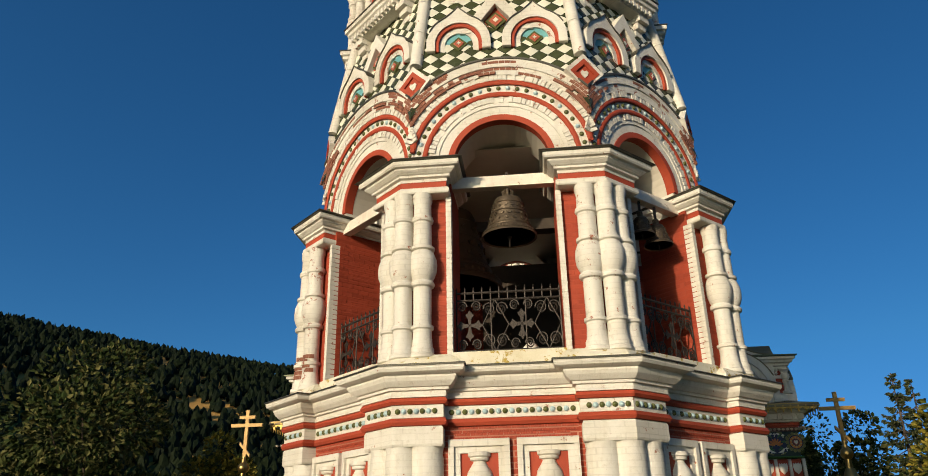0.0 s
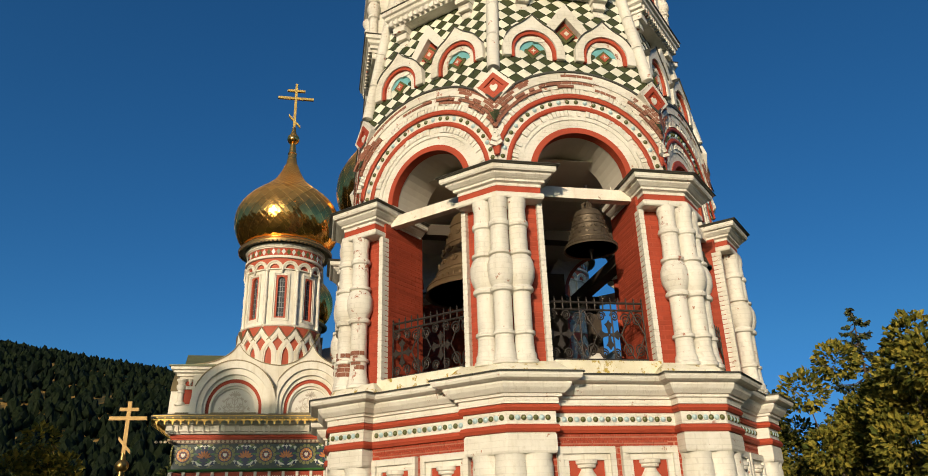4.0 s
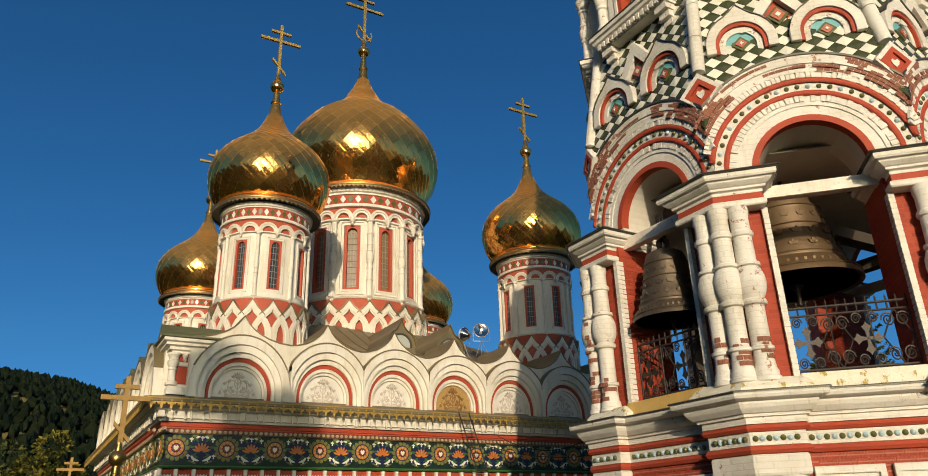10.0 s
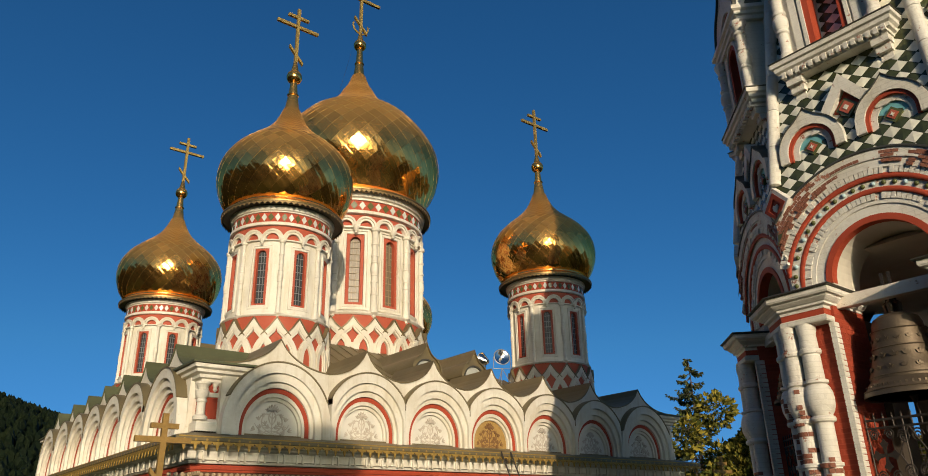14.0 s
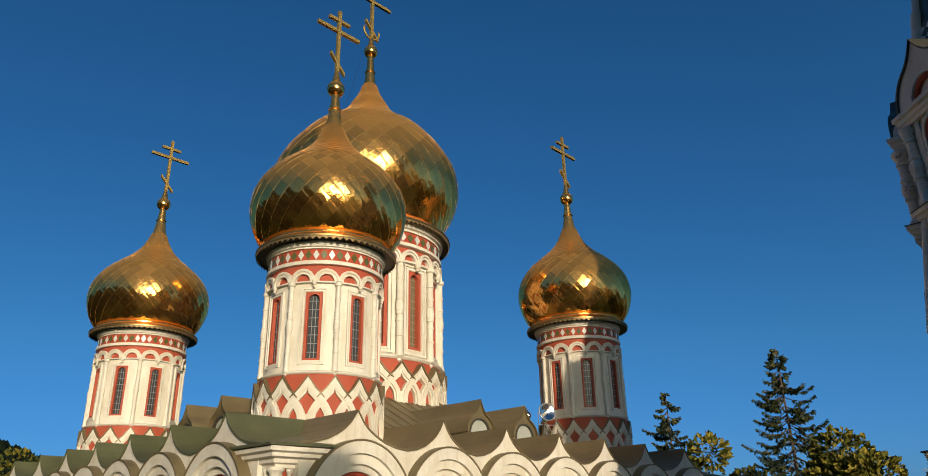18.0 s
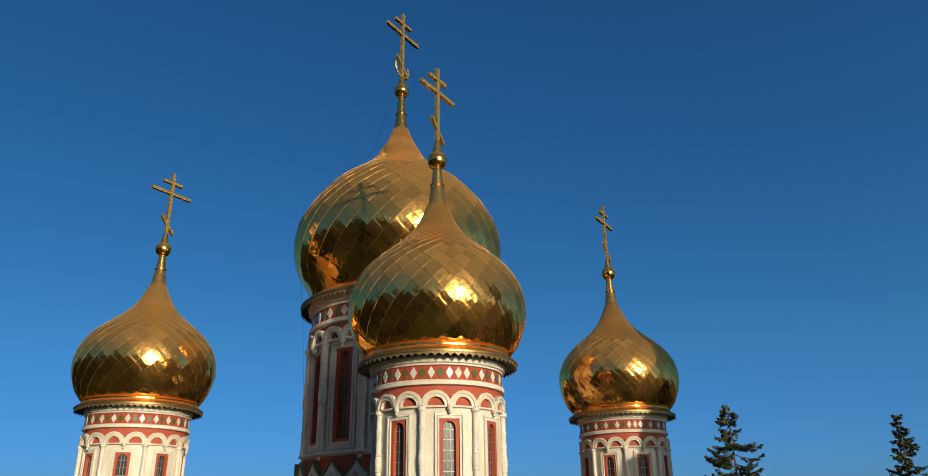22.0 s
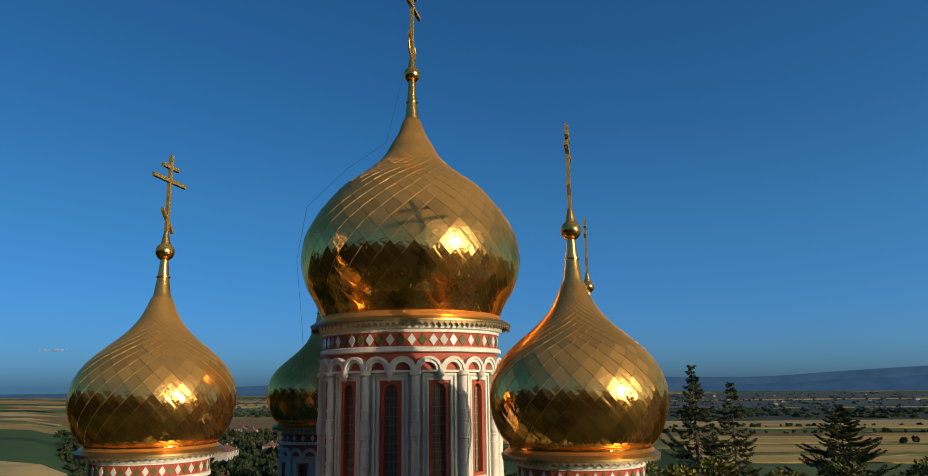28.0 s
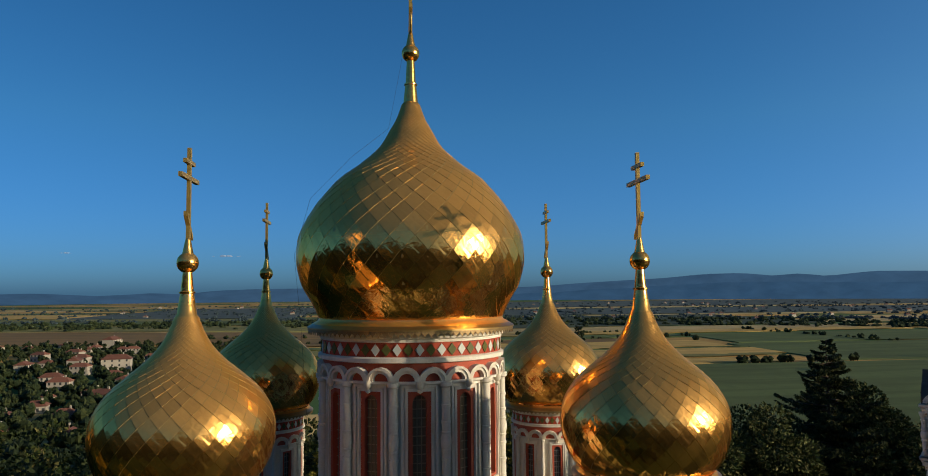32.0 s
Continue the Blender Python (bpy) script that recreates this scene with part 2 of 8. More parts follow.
BEAD = plain("dull_glazed_bead", (0.42, 0.31, 0.19), 0.4, 0, 0.4, 6)
BEAD_BAND = plain("brown_glazed_band", (0.13, 0.065, 0.035), 0.4, 0, 0.4, 4)
GILT_OLD = plain("old_gilding", (0.52, 0.335, 0.085), 0.5, 0.6, 0.5, 9, 0.3)
GILT_LACE = plain("tarnished_lace", (0.26, 0.175, 0.075), 0.55, 0.6, 0.5, 9)
TILE_DK = plain("frieze_dark_green", (0.010, 0.026, 0.018), 0.3, 0, 0.4, 5)
TILE_BLUE = plain("frieze_dark_blue", (0.012, 0.018, 0.06), 0.3, 0, 0.4, 5)
TILE_OR = plain("frieze_orange", (0.52, 0.17, 0.03), 0.35, 0, 0.3, 6)
TILE_GR = plain("frieze_leaf_green", (0.045, 0.13, 0.03), 0.3, 0, 0.3, 6)
TILE_RED_D = plain("frieze_dark_red", (0.22, 0.045, 0.02), 0.35, 0, 0.3, 6)
TILE_OC = plain("frieze_ochre", (0.46, 0.33, 0.12), 0.35, 0, 0.3, 6)
TILE_YG = plain("frieze_yellow_green", (0.17, 0.165, 0.045), 0.35, 0, 0.3, 6)
STENCIL = plain("grey_stencil_paint", (0.52, 0.46, 0.38), 0.8, 0, 0.3, 6)
CHROME = plain("lamp_reflector", (0.75, 0.75, 0.75), 0.15, 1.0, 0.1)
GREY_M = plain("grey_painted_metal", (0.32, 0.33, 0.33), 0.45, 0.4, 0.3)
BLUE_CLOTH = plain("blue_plastic_sheet", (0.05, 0.22, 0.55), 0.5, 0, 0.3)
SACK = plain("pale_sack", (0.70, 0.68, 0.62), 0.9, 0, 0.2)
WOOD = plain("raw_wood", (0.38, 0.22, 0.10), 0.7, 0, 0.4, 8)
BARK = plain("bark", (0.09, 0.065, 0.045), 0.9, 0, 0.4, 6, 0.5)


def gold(name, base, rough, var, top_share=0.5):
    """Gilded sheet: bright and mirror-like; a softer mix on upward faces puts the sunlit tone of the tops into the
    material.
    """
    m, nt, b = nodes_of(name)
    col = mixc(nt, random_of(nt), tuple(c * (1 - var) for c in base), base)
    col = mixc(nt, ramp(nt, noise_of(nt, 3.0, 6.0, 0.7), [(0.5, (0, 0, 0)), (0.85, (0.5, 0.5, 0.5))]), col, tuple(c * 0.7 for c in base))
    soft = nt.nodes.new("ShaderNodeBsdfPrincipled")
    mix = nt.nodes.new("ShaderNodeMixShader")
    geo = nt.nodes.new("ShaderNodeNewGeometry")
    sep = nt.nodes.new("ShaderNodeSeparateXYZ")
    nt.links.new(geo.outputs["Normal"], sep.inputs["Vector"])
    # upward normal sets the soft lobe: bright tops and dark undersides painted in
    up_blend = nt.nodes.new("ShaderNodeMapRange")
    up_blend.inputs["From Min"].default_value, up_blend.inputs["From Max"].default_value = 0.0, 0.6
    up_blend.inputs["To Min"].default_value, up_blend.inputs["To Max"].default_value = 0.06, top_share
    nt.links.new(sep.outputs["Z"], up_blend.inputs["Value"])
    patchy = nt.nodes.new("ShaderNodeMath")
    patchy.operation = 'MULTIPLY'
    nt.links.new(up_blend.outputs["Result"], patchy.inputs[0])
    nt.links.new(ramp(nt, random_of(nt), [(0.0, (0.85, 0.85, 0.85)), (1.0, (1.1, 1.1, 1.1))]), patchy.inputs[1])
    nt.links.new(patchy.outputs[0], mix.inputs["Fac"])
    bump = nt.nodes.new("ShaderNodeBump")
    bump.inputs["Strength"].default_value, bump.inputs["Distance"].default_value = 0.45, 0.05
    waves = nt.nodes.new("ShaderNodeMath")
    waves.operation = 'MULTIPLY_ADD'
    waves.inputs[1].default_value = 0.35
    nt.links.new(noise_of(nt, 7.0, 3.0, 0.5), waves.inputs[0])
    nt.links.new(noise_of(nt, 2.2, 3.0, 0.5), waves.inputs[2])
    nt.links.new(waves.outputs[0], bump.inputs["Height"])
    warm = mixc(nt, 1.0, col, (1.0, 0.99, 0.95), "MULTIPLY")
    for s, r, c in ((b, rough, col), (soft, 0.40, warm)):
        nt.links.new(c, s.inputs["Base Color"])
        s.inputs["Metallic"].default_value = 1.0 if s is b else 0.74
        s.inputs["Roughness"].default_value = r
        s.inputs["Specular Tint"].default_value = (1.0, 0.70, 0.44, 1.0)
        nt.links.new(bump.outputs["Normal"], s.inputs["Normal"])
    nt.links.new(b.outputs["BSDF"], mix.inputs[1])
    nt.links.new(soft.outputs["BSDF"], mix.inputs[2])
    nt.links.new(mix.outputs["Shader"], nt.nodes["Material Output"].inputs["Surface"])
    return m


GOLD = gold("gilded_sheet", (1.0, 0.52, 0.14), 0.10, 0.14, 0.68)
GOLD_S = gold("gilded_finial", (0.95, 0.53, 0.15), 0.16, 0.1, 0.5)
CROSS_G = plain("gilt_paint", (0.44, 0.30, 0.085), 0.45, 0.6, 0.35, 6)
# sun glint along the sheet edges put into a pale colour
SEAM = plain("seam_edge", (0.95, 0.60, 0.22), 0.42, 0.5, 0.3)
EAVE_G = plain("dulled_gilt_eave", (0.36, 0.24, 0.09), 0.4, 0.85, 0.4)


def glass_of(name, tint):
    m, nt, b = nodes_of(name)
    col = mixc(nt, noise_of(nt, 4.0, 3.0), tuple(c * 0.6 for c in tint), tint)
    nt.links.new(col, b.inputs["Base Color"])
    b.inputs["Roughness"].default_value = 0.3
    b.inputs["Specular IOR Level"].default_value = 0.25
    bumped(nt, b, noise_of(nt, 3.0, 2.0), 0.12, 0.02)
    return m


GLASS = glass_of("dusty_window_glass", (0.055, 0.06, 0.065))


def leafy(name, a, c, d):
    m, nt, b = nodes_of(name)
    col = ramp(nt, island_of(nt), [(0.0, a), (0.55, c), (1.0, d)])
    nt.links.new(col, b.inputs["Base Color"])
    b.inputs["Roughness"].default_value = 0.7
    b.inputs["Specular IOR Level"].default_value = 0.08
    return m


# lit and shaded copies of leaf colour; pale last stops imitate sunlit tips
LEAF = leafy("linden_leaves", (0.045, 0.058, 0.012), (0.15, 0.135, 0.022), (0.28, 0.22, 0.036))
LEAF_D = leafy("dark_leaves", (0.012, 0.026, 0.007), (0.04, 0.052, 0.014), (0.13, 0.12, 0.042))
LEAF_M = leafy("green_leaves", (0.028, 0.045, 0.014), (0.07, 0.085, 0.028), (0.16, 0.15, 0.06))
LEAF_H = leafy("garden_leaves", (0.012, 0.020, 0.010), (0.022, 0.032, 0.013), (0.045, 0.055, 0.02))
NEEDLE = leafy("spruce_needles", (0.018, 0.030, 0.014), (0.046, 0.058, 0.024), (0.11, 0.11, 0.042))
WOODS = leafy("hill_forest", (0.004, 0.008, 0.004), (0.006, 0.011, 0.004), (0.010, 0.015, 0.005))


# ---- building tools ----
class Geo:
    """Vertices and faces of one mesh."""

    def __init__(self):
        self.v, self.f = [], []

    def add(self, pts, faces):
        o = len(self.v)
        self.v.extend(tuple(p) for p in pts)
        self.f.extend(tuple(i + o for i in f) for f in faces)
        return self

    def mapped(self, fn, start=0):
        self.v[start:] = [fn(*p) for p in self.v[start:]]
        return self

    def box(self, x0, x1, y0, y1, z0, z1):
        p = [(x, y, z) for z in (z0, z1) for x, y in ((x0, y0), (x1, y0), (x1, y1), (x0, y1))]
        return self.add(p, [(3, 2, 1, 0), (4, 5, 6, 7), (0, 1, 5, 4), (1, 2, 6, 5), (2, 3, 7, 6), (3, 0, 4, 7)])

    def lathe(self, prof, seg=24, x=0.0, y=0.0, a0=0.0):
        n = len(prof)
        pts = []
        for i in range(seg):
            a = a0 + 2 * math.pi * i / seg
            c, s = math.cos(a), math.sin(a)
            pts += [(x + r * c, y + r * s, z) for r, z in prof]
        fs = []
        for i in range(seg):
            j = (i + 1) % seg
            for k in range(n - 1):
                fs.append((i * n + k, j * n + k, j * n + k + 1, i * n + k + 1))
        if prof[0][0] > 1e-4:
            fs.append(tuple(i * n for i in reversed(range(seg))))
        if prof[-1][0] > 1e-4:
            fs.append(tuple(i * n + n - 1 for i in range(seg)))
        return self.add(pts, fs)

    def tube(self, path, r, seg=6, closed=False):
        P = [Vector(p) for p in path]
        n = len(P)
        up = None
        pts = []
        for i, p in enumerate(P):
            a = P[(i - 1) % n] if closed or i else p
            b = P[(i + 1) % n] if closed or i < n - 1 else p
            d = (b - a).normalized()
            if up is None:
                up = d.orthogonal().normalized()
            up = (up - d * up.dot(d)).normalized()
            w = d.cross(up)
            rr = r[i] if isinstance(r, (list, tuple)) else r
            pts += [p + (up * math.cos(t) + w * math.sin(t)) * rr for t in (2 * math.pi * k / seg for k in range(seg))]
        fs = []
        for i in range(n if closed else n - 1):
            j = (i + 1) % n
            fs += [(i * seg + k, i * seg + (k + 1) % seg, j * seg + (k + 1) % seg, j * seg + k) for k in range(seg)]
        if not closed:
            fs += [tuple(reversed(range(seg))), tuple((n - 1) * seg + k for k in range(seg))]
        return self.add(pts, fs)

    def band(self, inner, outer, nf, nb, closed=False, back=False):
        """A flat ring between two loops of (u, z), its front at depth nf and its sides going back to nb. Vertices are (u, n, z)."""
        n = len(inner)
        pts = [(u, nf, z) for u, z in inner] + [(u, nf, z) for u, z in outer] + [(u, nb, z) for u, z in inner] + [(u, nb, z) for u, z in outer]
        fs = []
        for i in range(n if closed else n - 1):
            j = (i + 1) % n
            fs += [(i, j, n + j, n + i), (2 * n + i, 2 * n + j, j, i), (n + i, n + j, 3 * n + j, 3 * n + i)]
            if back:
                fs.append((3 * n + i, 3 * n + j, 2 * n + j, 2 * n + i))
        if not closed:
            fs += [(0, n, 3 * n, 2 * n), (n - 1, 3 * n - 1, 4 * n - 1, 2 * n - 1)]
        return self.add(pts, fs)

    def slab(self, loop, nf, nb):
        """A filled outline of (u, z) with its front at nf and its sides going back to nb."""
        n = len(loop)
        pts = [(u, nf, z) for u, z in loop] + [(u, nb, z) for u, z in loop]
        return self.add(pts, [tuple(range(n))] + [(i, n + i, n + (i + 1) % n, (i + 1) % n) for i in range(n)] + [tuple(reversed(range(n, 2 * n)))])

    def sweep(self, path, prof, closed=True, caps=True):
        """A moulding of (offset, z) carried along a plan line; positive offsets lie to the right of the way."""
        n, k = len(path), len(prof)
        pts = []
        for i, (x, y) in enumerate(path):
            dirs = []
            if closed or i > 0:
                a = path[i - 1]
                dirs.append(Vector((x - a[0], y - a[1])).normalized())
            if closed or i < n - 1:
                b = path[(i + 1) % n]
                dirs.append(Vector((b[0] - x, b[1] - y)).normalized())
            ns = [Vector((d.y, -d.x)) for d in dirs]
            m = ns[0] if len(ns) == 1 else (ns[0] + ns[1]) / max(0.3, 1.0 + ns[0].dot(ns[1]))
            pts += [(x + m.x * o, y + m.y * o, z) for o, z in prof]
        fs = []
        for i in range(n if closed else n - 1):
            j = (i + 1) % n
            fs += [(i * k + q, j * k + q, j * k + q + 1, i * k + q + 1) for q in range(k - 1)]
        if not closed and caps:
            fs += [tuple(range(k)), tuple(reversed(range((n - 1) * k, n * k)))]
        return self.add(pts, fs)


def mesh_of(name, geo, material, smooth=0.0):
    me = bpy.data.meshes.new(name)
    me.from_pydata(geo.v, [], geo.f)
    me.materials.append(material)
    bm = bmesh.new()
    bm.from_mesh(me)
    bmesh.ops.recalc_face_normals(bm, faces=bm.faces)
    if smooth:
        lim = radians(smooth)
        for f in bm.faces:
            f.smooth = True
        for e in bm.edges:
            if len(e.link_faces) == 2 and e.calc_face_angle(0.0) > lim:
                e.smooth = False
    bm.to_mesh(me)
    bm.free()
    return me


def part(name, geo, material, parent, label="", smooth=0.0):
    ob = new(name, mesh_of(name, geo, material, smooth) if isinstance(geo, Geo) else geo)
    ob.parent = parent
    return tagged(ob, label)


def thing(name, x, y, z, label, category, group="", kind="", turn=0.0):
    ob = new(name)
    ob.empty_display_size = 0.2
    ob.matrix_basis = pose(x, y, z, 0, 0, turn)
    return tagged(ob, label, category, group, kind)


def on_face(deg):
    """Maps (u, n, z) onto an upright face that looks towards deg: u runs along it, n out of it."""
    c, s = math.cos(radians(deg)), math.sin(radians(deg))
    return lambda u, n, z: (n * c - u * s, n * s + u * c, z)


def on_drum(deg, r0):
    """Maps (u, n, z) onto a round wall of radius r0."""
    def fn(u, n, z):
        a = radians(deg) + u / r0
        return (n * math.cos(a), n * math.sin(a), z)
    return fn


def arc(r, a0, a1, n, cu=0.0, cz=0.0):
    return [(cu + r * math.cos(a0 + (a1 - a0) * i / n), cz + r * math.sin(a0 + (a1 - a0) * i / n)) for i in range(n + 1)]


def at(geo, fn):
    return geo.mapped(fn)


# ---- ground, hills, distance ----
RIDGE = ([-180, -166, -148, -130, -90, -60, -45, -20, 20, 90, 150, 160, 172, 180],
         [10.9, 12.4, 14.0, 15.5, 15.0, 11.0, 6.0, 2.0, 0.5, 0.0, 2.0, 4.8, 8.6, 10.9])


def smooth_step(a, b, v):
    t = min(1.0, max(0.0, (v - a) / (b - a)))
    return t * t * (3 - 2 * t)


def ground_z(x, y):
    r = math.hypot(x, y)
    az = math.degrees(math.atan2(y, x))
    el = float(np.interp(az, *RIDGE)) + 0.1
    up = 450.0 * math.tan(radians(max(0.0, el))) * smooth_step(55, 450, r) * (1.0 - 0.75 * smooth_step(900, 3000, r))
    south = max(0.0, math.sin(radians(az))) if el < 2.0 else 0.25 * max(0.0, math.sin(radians(az)))
    down = -31.0 * smooth_step(45, 240, r) * min(1.0, 0.5 + south) * (1.0 if el < 1.5 else max(0.0, 1 - el / 8.0))
    bumps = 2.0 * noise.noise(Vector((x * 0.012, y * 0.012, 0))) * smooth_step(60, 200, r)
    return up + down + bumps * (1.0 if el > 2 else 0.4 * (1.0 - smooth_step(260, 400, r)))


def build_ground():
    g = Geo()
    radii = [0, 14, 30, 50, 75, 105, 140, 180, 230, 290, 360, 440, 540, 680, 860, 1100, 1450, 1900, 2500, 3300, 4300, 4950]
    seg = 144
    pts, fs = [(0, 0, 0)], []
    for r in radii[1:]:
        for i in range(seg):
            a = 2 * math.pi * i / seg
            x, y = r * math.cos(a), r * math.sin(a)
            pts.append((x, y, ground_z(x, y)))
    for i in range(seg):
        fs.append((0, 1 + i, 1 + (i + 1) % seg))
    for k in range(len(radii) - 2):
        for i in range(seg):
            j = (i + 1) % seg
            fs.append((1 + k * seg + i, 1 + (k + 1) * seg + i, 1 + (k + 1) * seg + j, 1 + k * seg + j))
    g.add(pts, fs)
    m, nt, b = nodes_of("fields_and_meadows")
    tc = nt.nodes.new("ShaderNodeTexCoord")
    mp = nt.nodes.new("ShaderNodeMapping")
    mp.inputs["Scale"].default_value = (0.0019, 0.0085, 0.0)
    mp.inputs["Rotation"].default_value = (0, 0, radians(8))
    nt.links.new(tc.outputs["Object"], mp.inputs["Vector"])
    vo = nt.nodes.new("ShaderNodeTexVoronoi")
    vo.distance = 'CHEBYCHEV'
    vo.inputs["Scale"].default_value = 1.0
    vo.inputs["Randomness"].default_value = 0.9
    nt.links.new(mp.outputs["Vector"], vo.inputs["Vector"])
    sep = nt.nodes.new("ShaderNodeSeparateColor")
    nt.links.new(vo.outputs["Color"], sep.inputs["Color"])
    crop = ramp(nt, sep.outputs["Red"], [(0.0, (0.07, 0.13, 0.04)), (0.18, (0.045, 0.085, 0.03)), (0.27, (0.58, 0.33, 0.095)),
                                        (0.42, (0.46, 0.28, 0.085)), (0.58, (0.085, 0.14, 0.04)), (0.72, (0.30, 0.22, 0.075)), (0.84, (0.60, 0.42, 0.17))])
    crop.node.color_ramp.interpolation = 'CONSTANT'
    col = mixc(nt, ramp(nt, noise_of(nt, 0.03, 8.0, 0.7), [(0.45, (0, 0, 0)), (0.8, (0.5, 0.5, 0.5))]), crop, (0.06, 0.075, 0.025))
    near = nt.nodes.new("ShaderNodeVectorMath")
    near.operation = 'LENGTH'
    nt.links.new(tc.outputs["Object"], near.inputs[0])
    mr = nt.nodes.new("ShaderNodeMapRange")
    mr.inputs["From Min"].default_value, mr.inputs["From Max"].default_value = 110.0, 240.0
    nt.links.new(near.outputs["Value"], mr.inputs["Value"])
    col = mixc(nt, mr.outputs["Result"], (0.035, 0.055, 0.018), col)
    nt.links.new(col, b.inputs["Base Color"])
    b.inputs["Roughness"].default_value = 0.95
    b.inputs["Specular IOR Level"].default_value = 0.1
    ob = new("ground", mesh_of("ground", g, m, 60))
    tagged(ob, "open valley floor with green and straw-coloured fields below a wooded slope", "ground", kind="structure")


build_ground()


def crop_of(name, base, dark):
    """A standing or cut crop: drill rows, patches and bare streaks."""
    m, nt, b = nodes_of(name)
    rows = noise_of(nt, 1.0, 3.0, 0.5, stretch=(0.004, 0.05, 0.0))
    col = mixc(nt, ramp(nt, rows, [(0.42, (0, 0, 0)), (0.56, (1, 1, 1))]), base, tuple(0.5 * (p + q) for p, q in zip(base, dark)))
    col = mixc(nt, ramp(nt, noise_of(nt, 0.016, 8.0, 0.65), [(0.5, (0, 0, 0)), (0.72, (0.9, 0.9, 0.9))]), col, dark)
    col = mixc(nt, ramp(nt, noise_of(nt, 0.12, 8.0, 0.75), [(0.5, (0, 0, 0)), (0.75, (0.6, 0.6, 0.6))]), col, dark)
    nt.links.new(col, b.inputs["Base Color"])
    b.inputs["Roughness"].default_value = 0.95
    b.inputs["Specular IOR Level"].default_value = 0.1
    return m


WHEAT = crop_of("ripe_ochre_crop", (0.62, 0.40, 0.12), (0.34, 0.24, 0.08))
GRASS = crop_of("green_crop", (0.135, 0.17, 0.060), (0.085, 0.105, 0.040))
FALLOW = crop_of("olive_fallow", (0.26, 0.23, 0.08), (0.13, 0.14, 0.05))
STRAW = crop_of("pale_stubble", (0.56, 0.42, 0.19), (0.30, 0.22, 0.09))
BROWN = crop_of("brown_ploughed_soil", (0.27, 0.165, 0.065), (0.16, 0.115, 0.05))
SCRUB = crop_of("dark_scrub", (0.085, 0.10, 0.06), (0.05, 0.066, 0.044))
# distance haze is put into the greyed base colour of the far plain
PLAIN_HAZE = crop_of("far_grey_green_plain", (0.115, 0.135, 0.115), (0.06, 0.085, 0.088))


def field(x0, x1, y0, y1, mat, label, seed):
    """A parcel of crop standing knee-high on the valley floor, with an uneven edge."""
    rng = random.Random(seed)
    g = Geo()
    n = 14
    slant = rng.uniform(-0.05, 0.05)
    pts = []
    for z in (0.9, -0.5):
        for e in (y0, y1):
            for i in range(n + 1):
                x = x0 + (x1 - x0) * i / n
                y = e + slant * (x - x0) + rng.uniform(-5, 5)
                pts.append((x, y, ground_z(x, y) + z))
    m = n + 1
    fs = []
    for i in range(n):
        fs += [(i, i + 1, m + i + 1, m + i), (2 * m + i, 2 * m + i + 1, i + 1, i), (m + i, m + i + 1, 3 * m + i + 1, 3 * m + i)]
    fs += [(0, m, 3 * m, 2 * m), (n, 2 * m + n, 3 * m + n, m + n)]
    g.add(pts, fs)
    tagged(new("field", mesh_of("field", g, mat)), label, "field", "fields of the valley", kind="structure")


WHEAT_L, GREEN_L, OLIVE_L, STRAW_L = "ripe ochre grain field", "long green field in the valley", "olive fallow strip between grain fields", "pale stubble field in the valley"
for i, (x0, x1, y0, y1, mat, label) in enumerate((
        (60, 1000, 190, 498, GRASS, "dark green field below the wooded slope"), (60, 300, 506, 545, WHEAT, WHEAT_L), (60, 330, 550, 572, FALLOW, OLIVE_L), (60, 345, 577, 640, WHEAT, WHEAT_L), (60, 350, 645, 655, GRASS, "narrow green strip between grain fields"),
        (60, 330, 660, 742, WHEAT, WHEAT_L), (60, 250, 748, 800, BROWN, "brown ploughed strip between grain fields"), (340, 1200, 506, 690, GRASS, GREEN_L), (358, 1250, 696, 852, GRASS, GREEN_L), (60, 345, 806, 852, GRASS, GREEN_L),
        (60, 700, 864, 935, WHEAT, WHEAT_L), (60, 700, 940, 1035, STRAW, STRAW_L), (706, 1500, 866, 1030, WHEAT, WHEAT_L), (700, 1500, 1100, 1200, STRAW, STRAW_L),
        (60, 690, 1050, 1480, SCRUB, "dark scrubland before the far village"), (420, 1300, 1495, 1560, STRAW, STRAW_L),
        (-100, 2400, 1600, 2100, PLAIN_HAZE, "dark scrubland round the far village"), (300, 1900, 2130, 2260, STRAW, STRAW_L), (-200, 3000, 2290, 3300, PLAIN_HAZE, "dark wooded plain far off"),
        (-700, 50, 640, 700, FALLOW, OLIVE_L), (-800, 50, 706, 735, GRASS, "narrow green strip between grain fields"), (-850, 50, 742, 870, BROWN, "broad brown ploughed field in the valley"), (-900, 50, 876, 1010, BROWN, "broad brown ploughed field in the valley"),
        (-950, -40, 1018, 1180, FALLOW, "olive fallow field in the valley"), (-1250, -40, 1188, 1400, GRASS, GREEN_L), (-1400, -60, 1410, 1560, FALLOW, "olive fallow field in the valley"), (-1500, -700, 1570, 1900, WHEAT, WHEAT_L), (-690, -210, 1570, 2600, PLAIN_HAZE, "dark wooded plain far off"))):
    field(x0, x1, y0, y1, mat, label, 60 + i)


